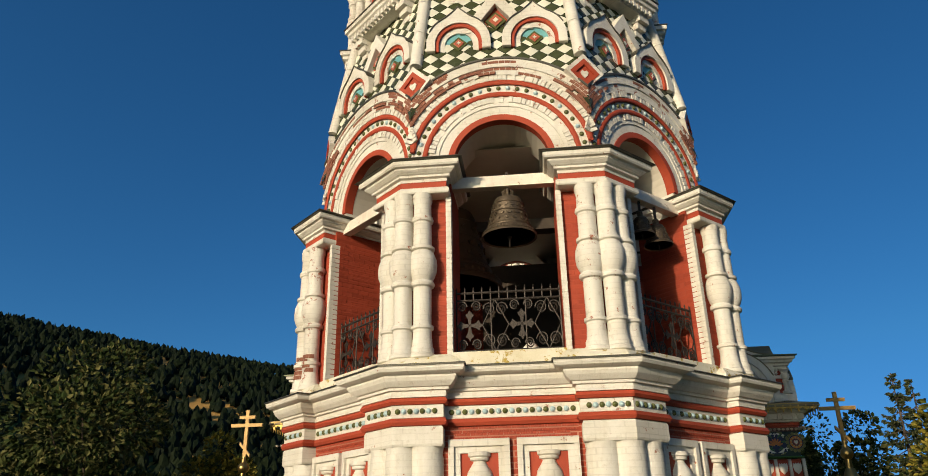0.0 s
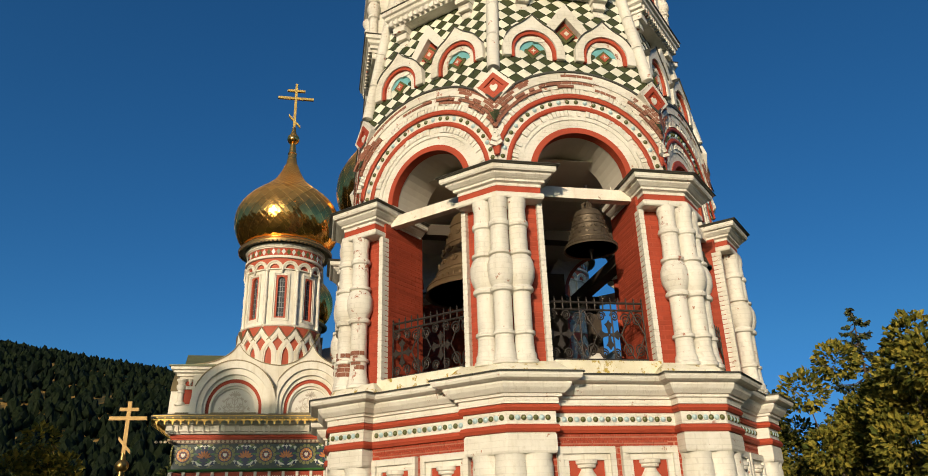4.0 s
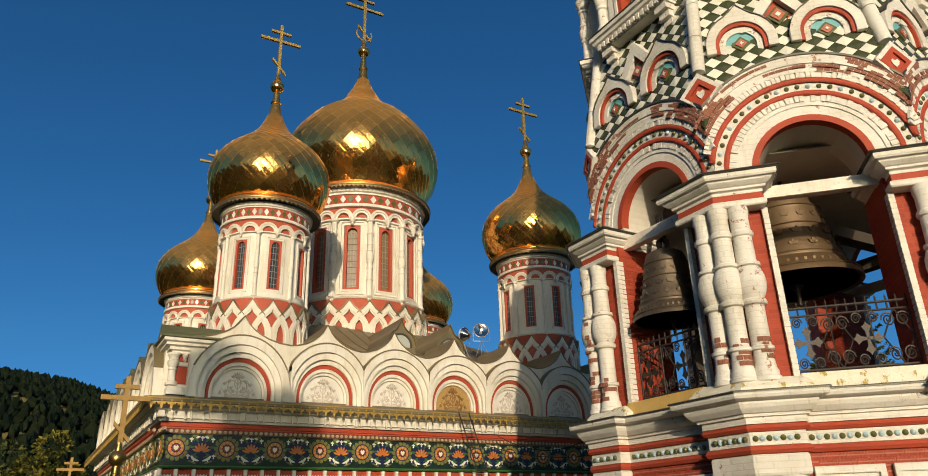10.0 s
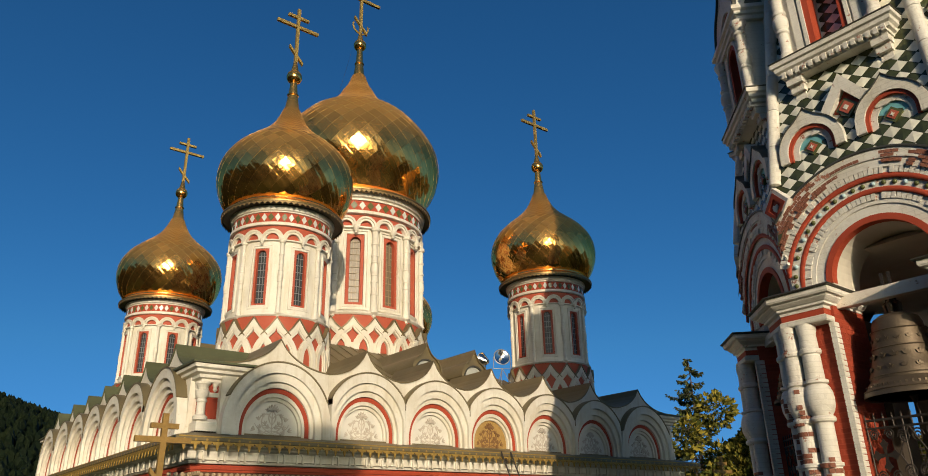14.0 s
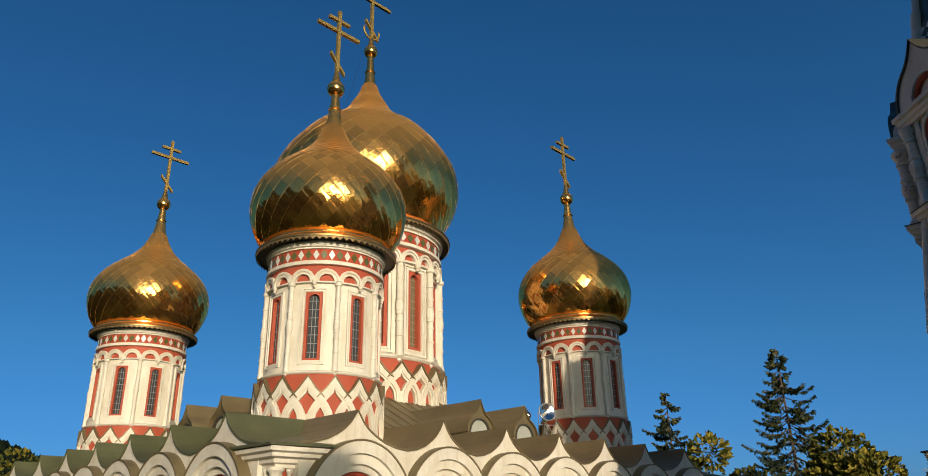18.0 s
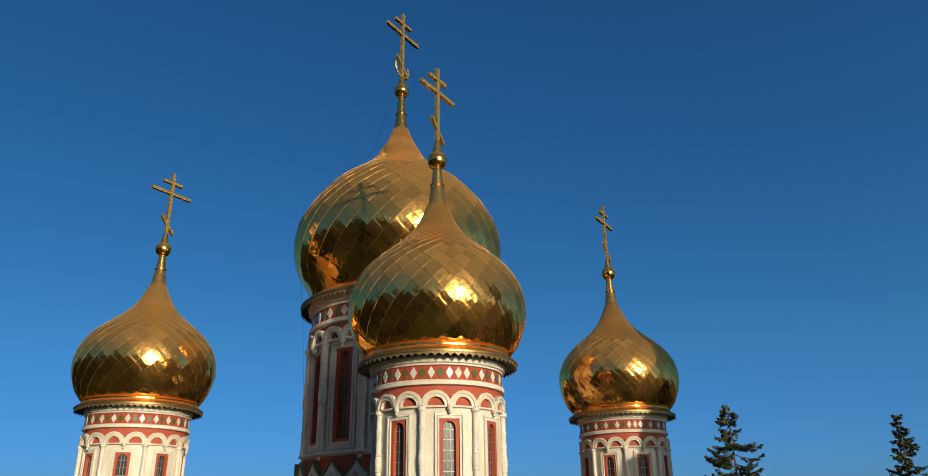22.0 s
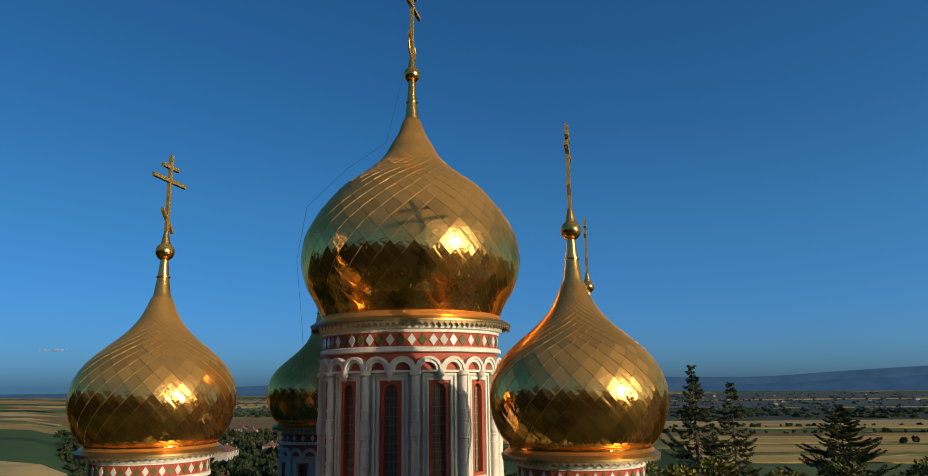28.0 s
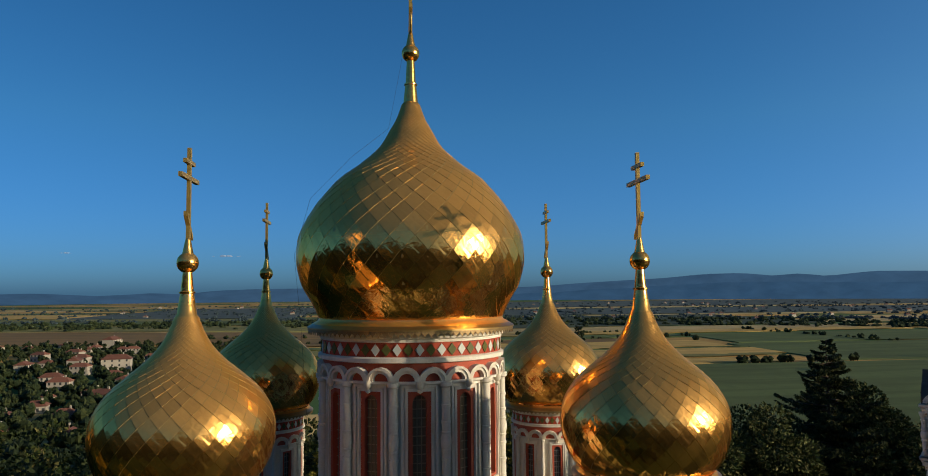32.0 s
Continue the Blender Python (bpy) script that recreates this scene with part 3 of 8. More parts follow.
def far_ridge(name, r, az0, az1, elevations, eye_z, colour, seed, label):
    """A far range of hills: a long mound with a broken crest."""
    g = Geo()
    n = 160
    pts = []
    for i in range(n + 1):
        f = i / n
        a = radians(az0 + (az1 - az0) * f)
        el = float(np.interp(az0 + (az1 - az0) * f, [q[0] for q in elevations], [q[1] for q in elevations]))
        el += 0.06 * noise.noise(Vector((f * 14, seed, 0))) + 0.04 * noise.noise(Vector((f * 50, seed, 3)))
        top = eye_z + r * math.tan(radians(el))
        c, s = math.cos(a), math.sin(a)
        jag = 1.0 + 0.02 * noise.noise(Vector((f * 30, 5, seed)))
        pts += [((r - 350) * c * jag, (r - 350) * s * jag, -60.0), ((r - 130) * c * jag, (r - 130) * s * jag, -60 + (top + 60) * 0.62), (r * c, r * s, top), ((r + 150) * c, (r + 150) * s, -60.0)]
    fs = []
    for i in range(n):
        fs += [(4 * i + k, 4 * i + 4 + k, 4 * i + 5 + k, 4 * i + 1 + k) for k in range(3)]
    g.add(pts, fs)
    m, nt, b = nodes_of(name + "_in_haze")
    # blue distance haze painted on as emission; the hills' base stays near black
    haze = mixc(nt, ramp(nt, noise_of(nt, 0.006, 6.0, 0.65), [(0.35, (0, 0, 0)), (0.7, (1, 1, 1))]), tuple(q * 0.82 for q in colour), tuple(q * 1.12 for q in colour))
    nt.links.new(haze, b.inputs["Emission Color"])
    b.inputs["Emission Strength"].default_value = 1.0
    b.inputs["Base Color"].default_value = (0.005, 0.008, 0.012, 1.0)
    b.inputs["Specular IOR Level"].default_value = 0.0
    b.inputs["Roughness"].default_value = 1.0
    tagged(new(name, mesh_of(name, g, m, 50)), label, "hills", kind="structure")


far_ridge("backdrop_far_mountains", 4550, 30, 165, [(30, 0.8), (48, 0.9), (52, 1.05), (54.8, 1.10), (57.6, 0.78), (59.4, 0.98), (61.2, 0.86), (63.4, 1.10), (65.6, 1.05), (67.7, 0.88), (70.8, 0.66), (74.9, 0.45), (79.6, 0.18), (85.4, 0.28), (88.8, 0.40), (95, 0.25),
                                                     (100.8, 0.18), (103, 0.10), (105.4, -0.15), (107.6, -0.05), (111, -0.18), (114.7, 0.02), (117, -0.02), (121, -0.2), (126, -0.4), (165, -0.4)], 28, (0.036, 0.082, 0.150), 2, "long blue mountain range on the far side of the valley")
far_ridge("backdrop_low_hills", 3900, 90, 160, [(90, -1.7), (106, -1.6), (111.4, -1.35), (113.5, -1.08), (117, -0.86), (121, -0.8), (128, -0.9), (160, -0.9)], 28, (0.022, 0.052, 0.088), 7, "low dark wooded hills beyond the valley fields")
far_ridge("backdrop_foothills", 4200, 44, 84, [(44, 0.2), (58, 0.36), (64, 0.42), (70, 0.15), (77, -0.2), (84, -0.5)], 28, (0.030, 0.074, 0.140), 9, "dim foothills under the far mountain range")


def cloud(x, y, z, w, seed):
    """A small flat fair-weather cloud, far off."""
    rng = random.Random(seed)
    g = Geo()
    for _ in range(14):
        f = rng.uniform(-1, 1)
        r = w * 0.10 * (1.1 - abs(f)) * rng.uniform(0.6, 1.2)
        g.lathe([(0.0, -r * 0.4), (r * 0.8, -r * 0.25), (r, 0.0), (r * 0.7, r * 0.35), (0.0, r * 0.5)], 9, f * w * 0.5, rng.uniform(-0.1, 0.1) * w)
    ob = new("backdrop_cloud", mesh_of("backdrop_cloud", g, CLOUD, 80))
    ob.matrix_basis = pose(x, y, z, 0, 0, 12)
    tagged(ob, "small pale fair-weather cloud low over the valley", "cloud", kind="structure")


CLOUD, cloud_nt, cloud_b = nodes_of("pale_cloud")
cloud_b.inputs["Base Color"].default_value = (0.09, 0.10, 0.11, 1.0)
cloud_b.inputs["Roughness"].default_value = 1.0
# pale blue glow painted on in place of skylight scattered by the cloud
cloud_b.inputs["Emission Color"].default_value = (0.13, 0.22, 0.34, 1.0)
cloud_b.inputs["Emission Strength"].default_value = 1.0
for cx, cy, cz, cw, cs in ((-1168, 2732, 174, 48, 1), (-640, 2900, 168, 110, 2), (-1945, 2250, 158, 120, 3)):
    cloud(cx, cy, cz, cw, cs)


# ---- trees ----
def leaf_quad(g, p, d, w, rng, broad=0.34):
    """A small folded spray of leaf at p, about w long, growing along d."""
    side = d.cross(Vector((rng.uniform(-1, 1), rng.uniform(-1, 1), rng.uniform(-1, 1)))).normalized()
    up = side.cross(d).normalized() * 0.18 * w
    g.add([p, p + d * w * 0.5 + side * w * broad + up, p + d * w, p + d * w * 0.5 - side * w * broad + up], [(0, 1, 2), (0, 2, 3)])


def broadleaf(name, x, y, top, radius, mat_leaf, label, seed, leaves=5200, base=None, w=0.44, lobed=26, low=0.38):
    rng = random.Random(seed)
    z0 = ground_z(x, y) if base is None else base
    h = top - z0
    t = thing(name, x, y, z0, label, "tree")
    tr = Geo()
    lean = Vector((rng.uniform(-0.6, 0.6), rng.uniform(-0.6, 0.6), 0))
    tr.tube([lean * f * f + Vector((0, 0, h * 0.62 * f)) for f in (0, 0.2, 0.5, 0.8, 1.0)], [0.36, 0.30, 0.24, 0.16, 0.08], 8)
    lobes = []
    for i in range(lobed):
        a = rng.uniform(0, 2 * math.pi)
        q = rng.random() ** 0.5
        zc = h * rng.uniform(low, 0.86)
        k = math.sqrt(max(0.05, 1 - ((zc / h - 0.58) / 0.42) ** 2))
        c = Vector((math.cos(a) * q * radius * 0.72 * k, math.sin(a) * q * radius * 0.72 * k, zc))
        lobes.append((c, radius * rng.uniform(0.24, 0.40)))
        s = Vector((0, 0, h * rng.uniform(0.25, 0.5)))
        tr.tube([s, s.lerp(c, 0.5) + Vector((0, 0, 0.3)), c], [0.12, 0.08, 0.02], 5)
    lobes.append((Vector((0, 0, h - radius * 0.3)), radius * 0.3))
    part("trunk", tr, BARK, t, smooth=50)
    g = Geo()
    fine = 0.78 if w < 0.6 else 1.0
    for _ in range(int(leaves / fine ** 1.6)):
        c, r = lobes[rng.randrange(len(lobes))]
        d = Vector((rng.gauss(0, 1), rng.gauss(0, 1), rng.gauss(0, 1))).normalized()
        d.z = d.z * 0.9 + 0.1
        p = c + d * r * (0.62 + 0.42 * rng.random() ** 0.6)
        leaf_quad(g, p, (d + Vector((rng.uniform(-0.8, 0.8), rng.uniform(-0.8, 0.8), rng.uniform(-0.6, 0.5)))).normalized(), w * fine * rng.uniform(0.6, 1.4), rng)
    part("crown", g, mat_leaf, t)
    return t


def conifer(name, x, y, top, radius, label, seed, tiers=34, low=0.2, droop=0.46, dense=0.95):
    """A spruce: whorls of drooping boughs hung with sprays."""
    rng = random.Random(seed)
    z0 = ground_z(x, y)
    h = top - z0
    t = thing(name, x, y, z0, label, "tree")
    part("trunk", Geo().tube([(0, 0, 0), (0.05, 0, h * 0.5), (0, 0.05, h * 0.99)], [0.34, 0.2, 0.02], 8), BARK, t, smooth=50)
    g, b = Geo(), Geo()
    tiers = int(tiers * 1.15)
    for k in range(tiers):
        f = k / (tiers - 1)
        z = h * (low + (0.985 - low) * f)
        length = radius * (1 - f) ** 0.9 * rng.uniform(0.75, 1.15) + 0.3
        for i in range(rng.randint(4, 5)):
            a = rng.uniform(0, 2 * math.pi)
            ln = length * rng.uniform(0.6, 1.15)
            zb = z + rng.uniform(-0.35, 0.35) * h / tiers
            d = Vector((math.cos(a), math.sin(a), 0))
            curve = lambda s: Vector((0, 0, zb)) + d * ln * s + Vector((0, 0, -droop * ln * s * (1.5 - s) + 0.2 * ln * s ** 3))
            b.tube([curve(s) for s in (0, 0.35, 0.7, 1.0)], [0.05, 0.035, 0.02, 0.006], 3)
            for _ in range(int((14 + 32 * ln) * dense)):
                s = rng.uniform(0.10, 1.0) ** 0.7
                side = d.cross(Vector((0, 0, 1))) * rng.choice((-1, 1))
                off = rng.uniform(0, 0.22) * ln * (1.1 - s)
                q = (d * 0.5 + side * rng.uniform(0.1, 0.9) + Vector((0, 0, rng.uniform(-1.0, 0.15)))).normalized()
                leaf_quad(g, curve(s) + side * off - Vector((0, 0, off * 0.25)), q, rng.uniform(0.24, 0.48) * (0.7 + 0.4 * (1 - s)), rng, 0.21)
    tagged(part("bough", b, BARK, t), kind="stuff")
    part("crown", g, NEEDLE, t)
    return t


LB = "broad linden tree with leaves turning yellow-green in evening sun"
broadleaf("linden_tree", 12.0, 24.0, 18.9, 4.9, LEAF, LB, 11, 12000)
broadleaf("linden_tree", 10.0, 32.0, 18.4, 4.6, LEAF, LB, 16, 6000)
broadleaf("linden_tree", 3.2, 26.0, 19.6, 4.0, LEAF, LB, 12, 9000)
broadleaf("linden_tree", -5.0, 26.0, 17.6, 4.4, LEAF, LB, 13, 6500)
broadleaf("linden_tree", 15.5, 33.0, 18.6, 4.6, LEAF, LB, 14, 6000)
broadleaf("linden_tree", 21.0, 36.0, 17.5, 4.5, LEAF, LB, 15, 4500)
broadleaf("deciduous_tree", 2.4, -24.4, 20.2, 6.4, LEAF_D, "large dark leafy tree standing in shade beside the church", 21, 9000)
broadleaf("deciduous_tree", -4.0, -20.5, 15.8, 2.8, LEAF, "small leafy tree lit yellow-green behind a gilded cross", 22, 3200)
broadleaf("deciduous_tree", -16.0, -24.0, 15.5, 4.2, LEAF, "leafy tree in low sun beside the church wall", 23, 4000)
broadleaf("deciduous_tree", 30.0, 33.0, 18.0, 5.5, LEAF_M, "leafy tree in front of the valley with sunlit tips", 24, 10000, w=0.36)
broadleaf("deciduous_tree", 38.0, 30.0, 20.5, 5.0, LEAF_M, "leafy tree in front of the valley with sunlit tips", 25, 12000, w=0.36)
broadleaf("deciduous_tree", 24.0, 42.0, 16.0, 5.0, LEAF_M, "leafy tree in front of the valley with sunlit tips", 26, 4500)
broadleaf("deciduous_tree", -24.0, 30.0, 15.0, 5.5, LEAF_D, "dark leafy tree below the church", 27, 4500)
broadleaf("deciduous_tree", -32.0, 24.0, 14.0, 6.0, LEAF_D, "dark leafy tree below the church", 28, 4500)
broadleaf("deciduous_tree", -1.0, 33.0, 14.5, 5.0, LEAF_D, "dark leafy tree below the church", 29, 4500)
conifer("spruce_tree", 3.98, 38.3, 27.5, 9.0, "tall spruce with drooping boughs against the sky", 31, 40, 0.25)
conifer("spruce_tree", -3.5, 33.5, 24.3, 8.4, "spruce with sparse boughs behind a linden tree", 32, 34)
conifer("spruce_tree", 15.4, 46.0, 26.4, 7.2, "tall spruce with sparse boughs above the valley", 33, 36)
conifer("spruce_tree", 19.0, 47.0, 24.6, 5.6, "tall spruce with sparse boughs above the valley", 34, 30)
conifer("spruce_tree", 34.9, 70.5, 21.8, 13.0, "dark spruce among leafy trees above the valley", 38, 44, 0.25, 0.2, 1.5)
conifer("pine_tree", 33.8, 26.1, 24.4, 9.6, "dense dark pine rising above leafy trees", 35, 46, 0.3, 0.05, 1.8)
conifer("spruce_tree", -19.5, 30.0, 20.5, 4.5, "dark conifer behind the church", 36, 24)
conifer("spruce_tree", -13.0, 29.0, 19.0, 4.0, "dark conifer behind the church", 37, 22)
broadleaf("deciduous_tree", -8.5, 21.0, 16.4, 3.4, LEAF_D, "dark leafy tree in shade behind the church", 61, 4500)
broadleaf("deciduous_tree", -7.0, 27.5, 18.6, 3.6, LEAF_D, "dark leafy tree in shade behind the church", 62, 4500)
conifer("spruce_tree", -17.0, 27.5, 20.6, 4.5, "dark conifer in shade behind the church", 63, 26)
broadleaf("deciduous_tree", -22.0, 20.0, 20.2, 5.2, LEAF_D, "dark leafy tree below the church", 64, 5000)
broadleaf("deciduous_tree", -17.0, 17.5, 19.2, 3.8, LEAF_D, "dark leafy tree below the church", 65, 4500)
broadleaf("deciduous_tree", -27.5, 21.0, 20.4, 5.4, LEAF_D, "dark leafy tree below the church", 66, 4500)
broadleaf("deciduous_tree", 22.0, 23.0, 19.6, 4.8, LEAF_M, "leafy tree beside the church with sunlit tips", 67, 15000, w=0.34)
broadleaf("deciduous_tree", 27.5, 23.5, 19.6, 4.6, LEAF_M, "leafy tree beside the church with sunlit tips", 68, 15000, w=0.34)
broadleaf("deciduous_tree", 35.5, 24.0, 20.8, 4.8, LEAF_M, "leafy tree beside the tower with sunlit tips", 69, 15000, w=0.34)
broadleaf("deciduous_tree", -20.0, -13.0, 16.6, 3.2, LEAF, "leafy tree lit by low sun beyond the church", 71, 3600)
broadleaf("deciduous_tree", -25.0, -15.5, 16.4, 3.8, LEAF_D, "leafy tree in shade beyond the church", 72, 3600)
broadleaf("deciduous_tree", -33.0, -4.0, 20.0, 4.5, LEAF, "leafy tree lit by low sun beyond the church", 73, 3600)
broadleaf("deciduous_tree", 40.0, 21.0, 21.6, 4.8, LEAF_M, "leafy tree beside the tower with sunlit tips", 74, 12000, w=0.34)
broadleaf("deciduous_tree", 44.5, 27.0, 21.0, 4.8, LEAF_M, "leafy tree beside the tower with sunlit tips", 75, 8000, w=0.36)
# unseen trees added behind the way of the camera to cast the shade on the church front
for sx, sy, st, sr, sd in ((50.0, -29.1, 24.3, 2.2, 41), (54.0, -29.0, 23.9, 2.7, 46), (58.0, -31.2, 24.5, 2.9, 47), (62.0, -33.6, 25.3, 2.9, 48)):
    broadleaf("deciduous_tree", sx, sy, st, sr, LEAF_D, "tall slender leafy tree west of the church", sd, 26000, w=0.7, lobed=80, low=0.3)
# more trees added out of view, as dark woods for the domes to mirror
broadleaf("deciduous_tree", 70.0, -33.5, 20.5, 5.0, LEAF_D, "tall leafy tree west of the church", 42, 5000)
broadleaf("deciduous_tree", 30.0, -52.0, 27.0, 7.5, LEAF_D, "tall leafy tree on the slope north of the church", 43, 5000)
broadleaf("deciduous_tree", 8.0, -58.0, 29.0, 8.0, LEAF_D, "tall leafy tree on the slope north of the church", 44, 5000)
broadleaf("deciduous_tree", -16.0, -54.0, 28.0, 8.0, LEAF_D, "tall leafy tree on the slope north of the church", 45, 5000)


def forest():
    """The woods on the hillside, far too many to count."""
    rng = random.Random(5)
    g = Geo()
    for _ in range(19000):
        az = rng.choice((rng.uniform(-180, -35), rng.uniform(-180, -120), rng.uniform(152, 180)))
        r = rng.uniform(80, 470) if rng.random() < 0.8 else rng.uniform(380, 500)
        if r < 120 and -40 < az:
            continue
        x, y = r * math.cos(radians(az)), r * math.sin(radians(az))
        z = ground_z(x, y)
        hh, rr = rng.uniform(3.2, 6.5), rng.uniform(1.2, 2.4)
        n = 6
        pts = [(x + rng.uniform(-.4, .4), y + rng.uniform(-.4, .4), z + hh)]
        for k, (f, q) in enumerate(((0.72, 0.55), (0.42, 0.95), (0.1, 0.8))):
            for i in range(n):
                a = 2 * math.pi * (i + 0.5 * k) / n
                j = rng.uniform(0.65, 1.25)
                pts.append((x + rr * q * j * math.cos(a), y + rr * q * j * math.sin(a), z + hh * f + rng.uniform(-.9, .9)))
        fs = [(0, 1 + i, 1 + (i + 1) % n) for i in range(n)]
        for k in range(2):
            for i in range(n):
                p, q = 1 + k * n + i, 1 + k * n + (i + 1) % n
                fs += [(p, p + n, q), (q, p + n, q + n)]
        g.add(pts, fs)
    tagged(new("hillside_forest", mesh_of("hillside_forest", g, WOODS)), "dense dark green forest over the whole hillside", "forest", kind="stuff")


forest()


# ---- village in the valley ----
ROOF_T = plain("clay_roof_tiles", (0.22, 0.085, 0.05), 0.85, 0, 0.35, 1.5, 0, True)
RENDER_W = plain("pale_house_plaster", (0.38, 0.34, 0.28), 0.9, 0, 0.2, 0.5, 0, True)
PANE = plain("dark_pane", (0.05, 0.055, 0.06), 0.2, 0, 0.2)


def village_house(w, d, h, storeys, label):
    t = thing("village_house", 0, 0, -200, label, "house", "houses of the village")
    part("wall", Geo().box(-w / 2, w / 2, -d / 2, d / 2, -3, h), RENDER_W, t)
    e = 0.5
    rh = d * 0.28
    p = [(-w / 2 - e, -d / 2 - e, h), (w / 2 + e, -d / 2 - e, h), (w / 2 + e, d / 2 + e, h), (-w / 2 - e, d / 2 + e, h), (-w / 2 + d * 0.3, 0, h + rh), (w / 2 - d * 0.3, 0, h + rh)]
    part("roof", Geo().add(p, [(0, 1, 5, 4), (2, 3, 4, 5), (1, 2, 5), (3, 0, 4), (3, 2, 1, 0)]), ROOF_T, t, "red clay tiled hip roof")
    part("chimney", Geo().box(w * 0.2, w * 0.2 + 0.7, -0.3, 0.4, h, h + rh + 1.0), RENDER_W, t)
    for s in range(storeys):
        for i in range(4):
            xx = -w / 2 + w * (i + 0.5) / 4
            z = 1.0 + s * 3.0
            part("window", Geo().box(xx - 0.55, xx + 0.55, -d / 2 - 0.04, -d / 2 + 0.02, z, z + 1.4), PANE, t)
    return t


def village():
    rng = random.Random(9)
    kinds = [village_house(11, 8, 5.6, 2, "two-storey plastered village house with a red tiled roof"),
             village_house(9, 8, 3.2, 1, "low village house with a red tiled roof"),
             village_house(18, 11, 8.6, 3, "large pale three-storey house with a red tiled roof")]
    done, used = [], set()
    for _ in range(900):
        if len(done) >= 84:
            break
        az = rng.uniform(104.0, 128.0)
        r = rng.uniform(250, 780)
        x, y = r * math.cos(radians(az)), r * math.sin(radians(az))
        if any((x - a) ** 2 + (y - b) ** 2 < 21 ** 2 for a, b in done):
            continue
        done.append((x, y))
        k = rng.choice((0, 0, 1, 1, 1, 2))
        m = pose(x, y, ground_z(x, y), 0, 0, rng.choice((0, 0, 90)) + rng.uniform(-14, 14))
        if k in used:
            copy_thing(kinds[k], m)
        else:
            kinds[k].matrix_basis = m
            used.add(k)


village()


def far_village():
    """Pale houses strung out in the middle of the valley."""
    rng = random.Random(29)
    src = [o for o in bpy.data.objects if o.name.startswith("village_house") and o.parent is None][:3]
    for _ in range(60):
        az, r = radians(rng.uniform(52, 112)), rng.uniform(1350, 2900)
        x, y = r * math.cos(az), r * math.sin(az)
        copy_thing(src[min(1, rng.randint(0, 2))], pose(x, y, ground_z(x, y), 0, 0, rng.uniform(-20, 20)))


far_village()


# blue-grey haze mixed into the leaf colours of the farthest trees
WOODS_HAZE = leafy("far_valley_woods", (0.030, 0.046, 0.050), (0.038, 0.056, 0.060), (0.050, 0.070, 0.070))


def hedges():
    """Bushes and small trees between the fields and the gardens."""
    rng = random.Random(19)
    near, far = Geo(), Geo()

    def bush(x, y, rr, hh, tufts=5):
        """A round head of tufts."""
        z = ground_z(x, y)
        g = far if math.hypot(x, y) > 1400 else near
        for _ in range(tufts):
            a, q = rng.uniform(0, 2 * math.pi), rng.random() ** 0.5
            cx, cy, cz = x + rr * 0.7 * q * math.cos(a), y + rr * 0.7 * q * math.sin(a), z + hh * rng.uniform(0.35, 0.8)
            r = rr * rng.uniform(0.38, 0.6)
            n = 5
            pts = [(cx, cy, cz + r * 0.9), (cx, cy, cz - r * 1.6)]
            pts += [(cx + r * rng.uniform(.7, 1.25) * math.cos(2 * math.pi * i / n), cy + r * rng.uniform(.7, 1.25) * math.sin(2 * math.pi * i / n), cz + r * rng.uniform(-.4, .35)) for i in range(n)]
            g.add(pts, [(0, 2 + i, 2 + (i + 1) % n) for i in range(n)] + [(1, 2 + (i + 1) % n, 2 + i) for i in range(n)])
    for _ in range(2000):
        az, r = rng.uniform(100, 131), rng.uniform(210, 800)
        bush(r * math.cos(radians(az)), r * math.sin(radians(az)), rng.uniform(1.5, 4.0), rng.uniform(3, 8), 16 if r < 420 else 7)
    for x, y in ((262, 500), (272, 501), (281, 499), (296, 503), (300, 500), (318, 502), (336, 499), (352, 501), (300, 438), (430, 512), (468, 520), (492, 516), (240, 660), (252, 668), (330, 742)):
        bush(x, y, rng.uniform(3.2, 4.6), rng.uniform(5, 7), 16)
    for _ in range(46):
        az, r = radians(rng.uniform(50, 125)), rng.uniform(700, 2600)
        x, y = r * math.cos(az), r * math.sin(az)
        a = radians(rng.choice((8, 98)) + rng.uniform(-6, 6))
        ln = rng.uniform(60, 360)
        for k in range(int(ln / 9)):
            s = k * 9 + rng.uniform(-4, 4)
            if rng.random() < 0.7:
                bush(x + s * math.cos(a), y + s * math.sin(a), rng.uniform(2, 5), rng.uniform(2, 6))
    for _ in range(1900):
        az, r = radians(rng.uniform(45, 100) if rng.random() < 0.75 else rng.uniform(100, 125)), rng.uniform(1100, 3300) if rng.random() < 0.5 else rng.uniform(1150, 1500)
        bush(r * math.cos(az), r * math.sin(az), rng.uniform(4, 9), rng.uniform(2, 4.5), 4)
    for _ in range(900):
        az, r = rng.uniform(40, 150), rng.uniform(70, 250)
        bush(r * math.cos(radians(az)), r * math.sin(radians(az)), rng.uniform(2.5, 5), rng.uniform(6, 11), 22)
    tagged(new("backdrop_far_woods", mesh_of("backdrop_far_woods", far, WOODS_HAZE)), "blue-grey woods and tree lines across the far valley", "woods", kind="stuff")
    tagged(new("hedgerow", mesh_of("hedgerow", near, LEAF_H)), "dark hedges and bushes between valley fields and gardens", "hedge", kind="stuff")


hedges()


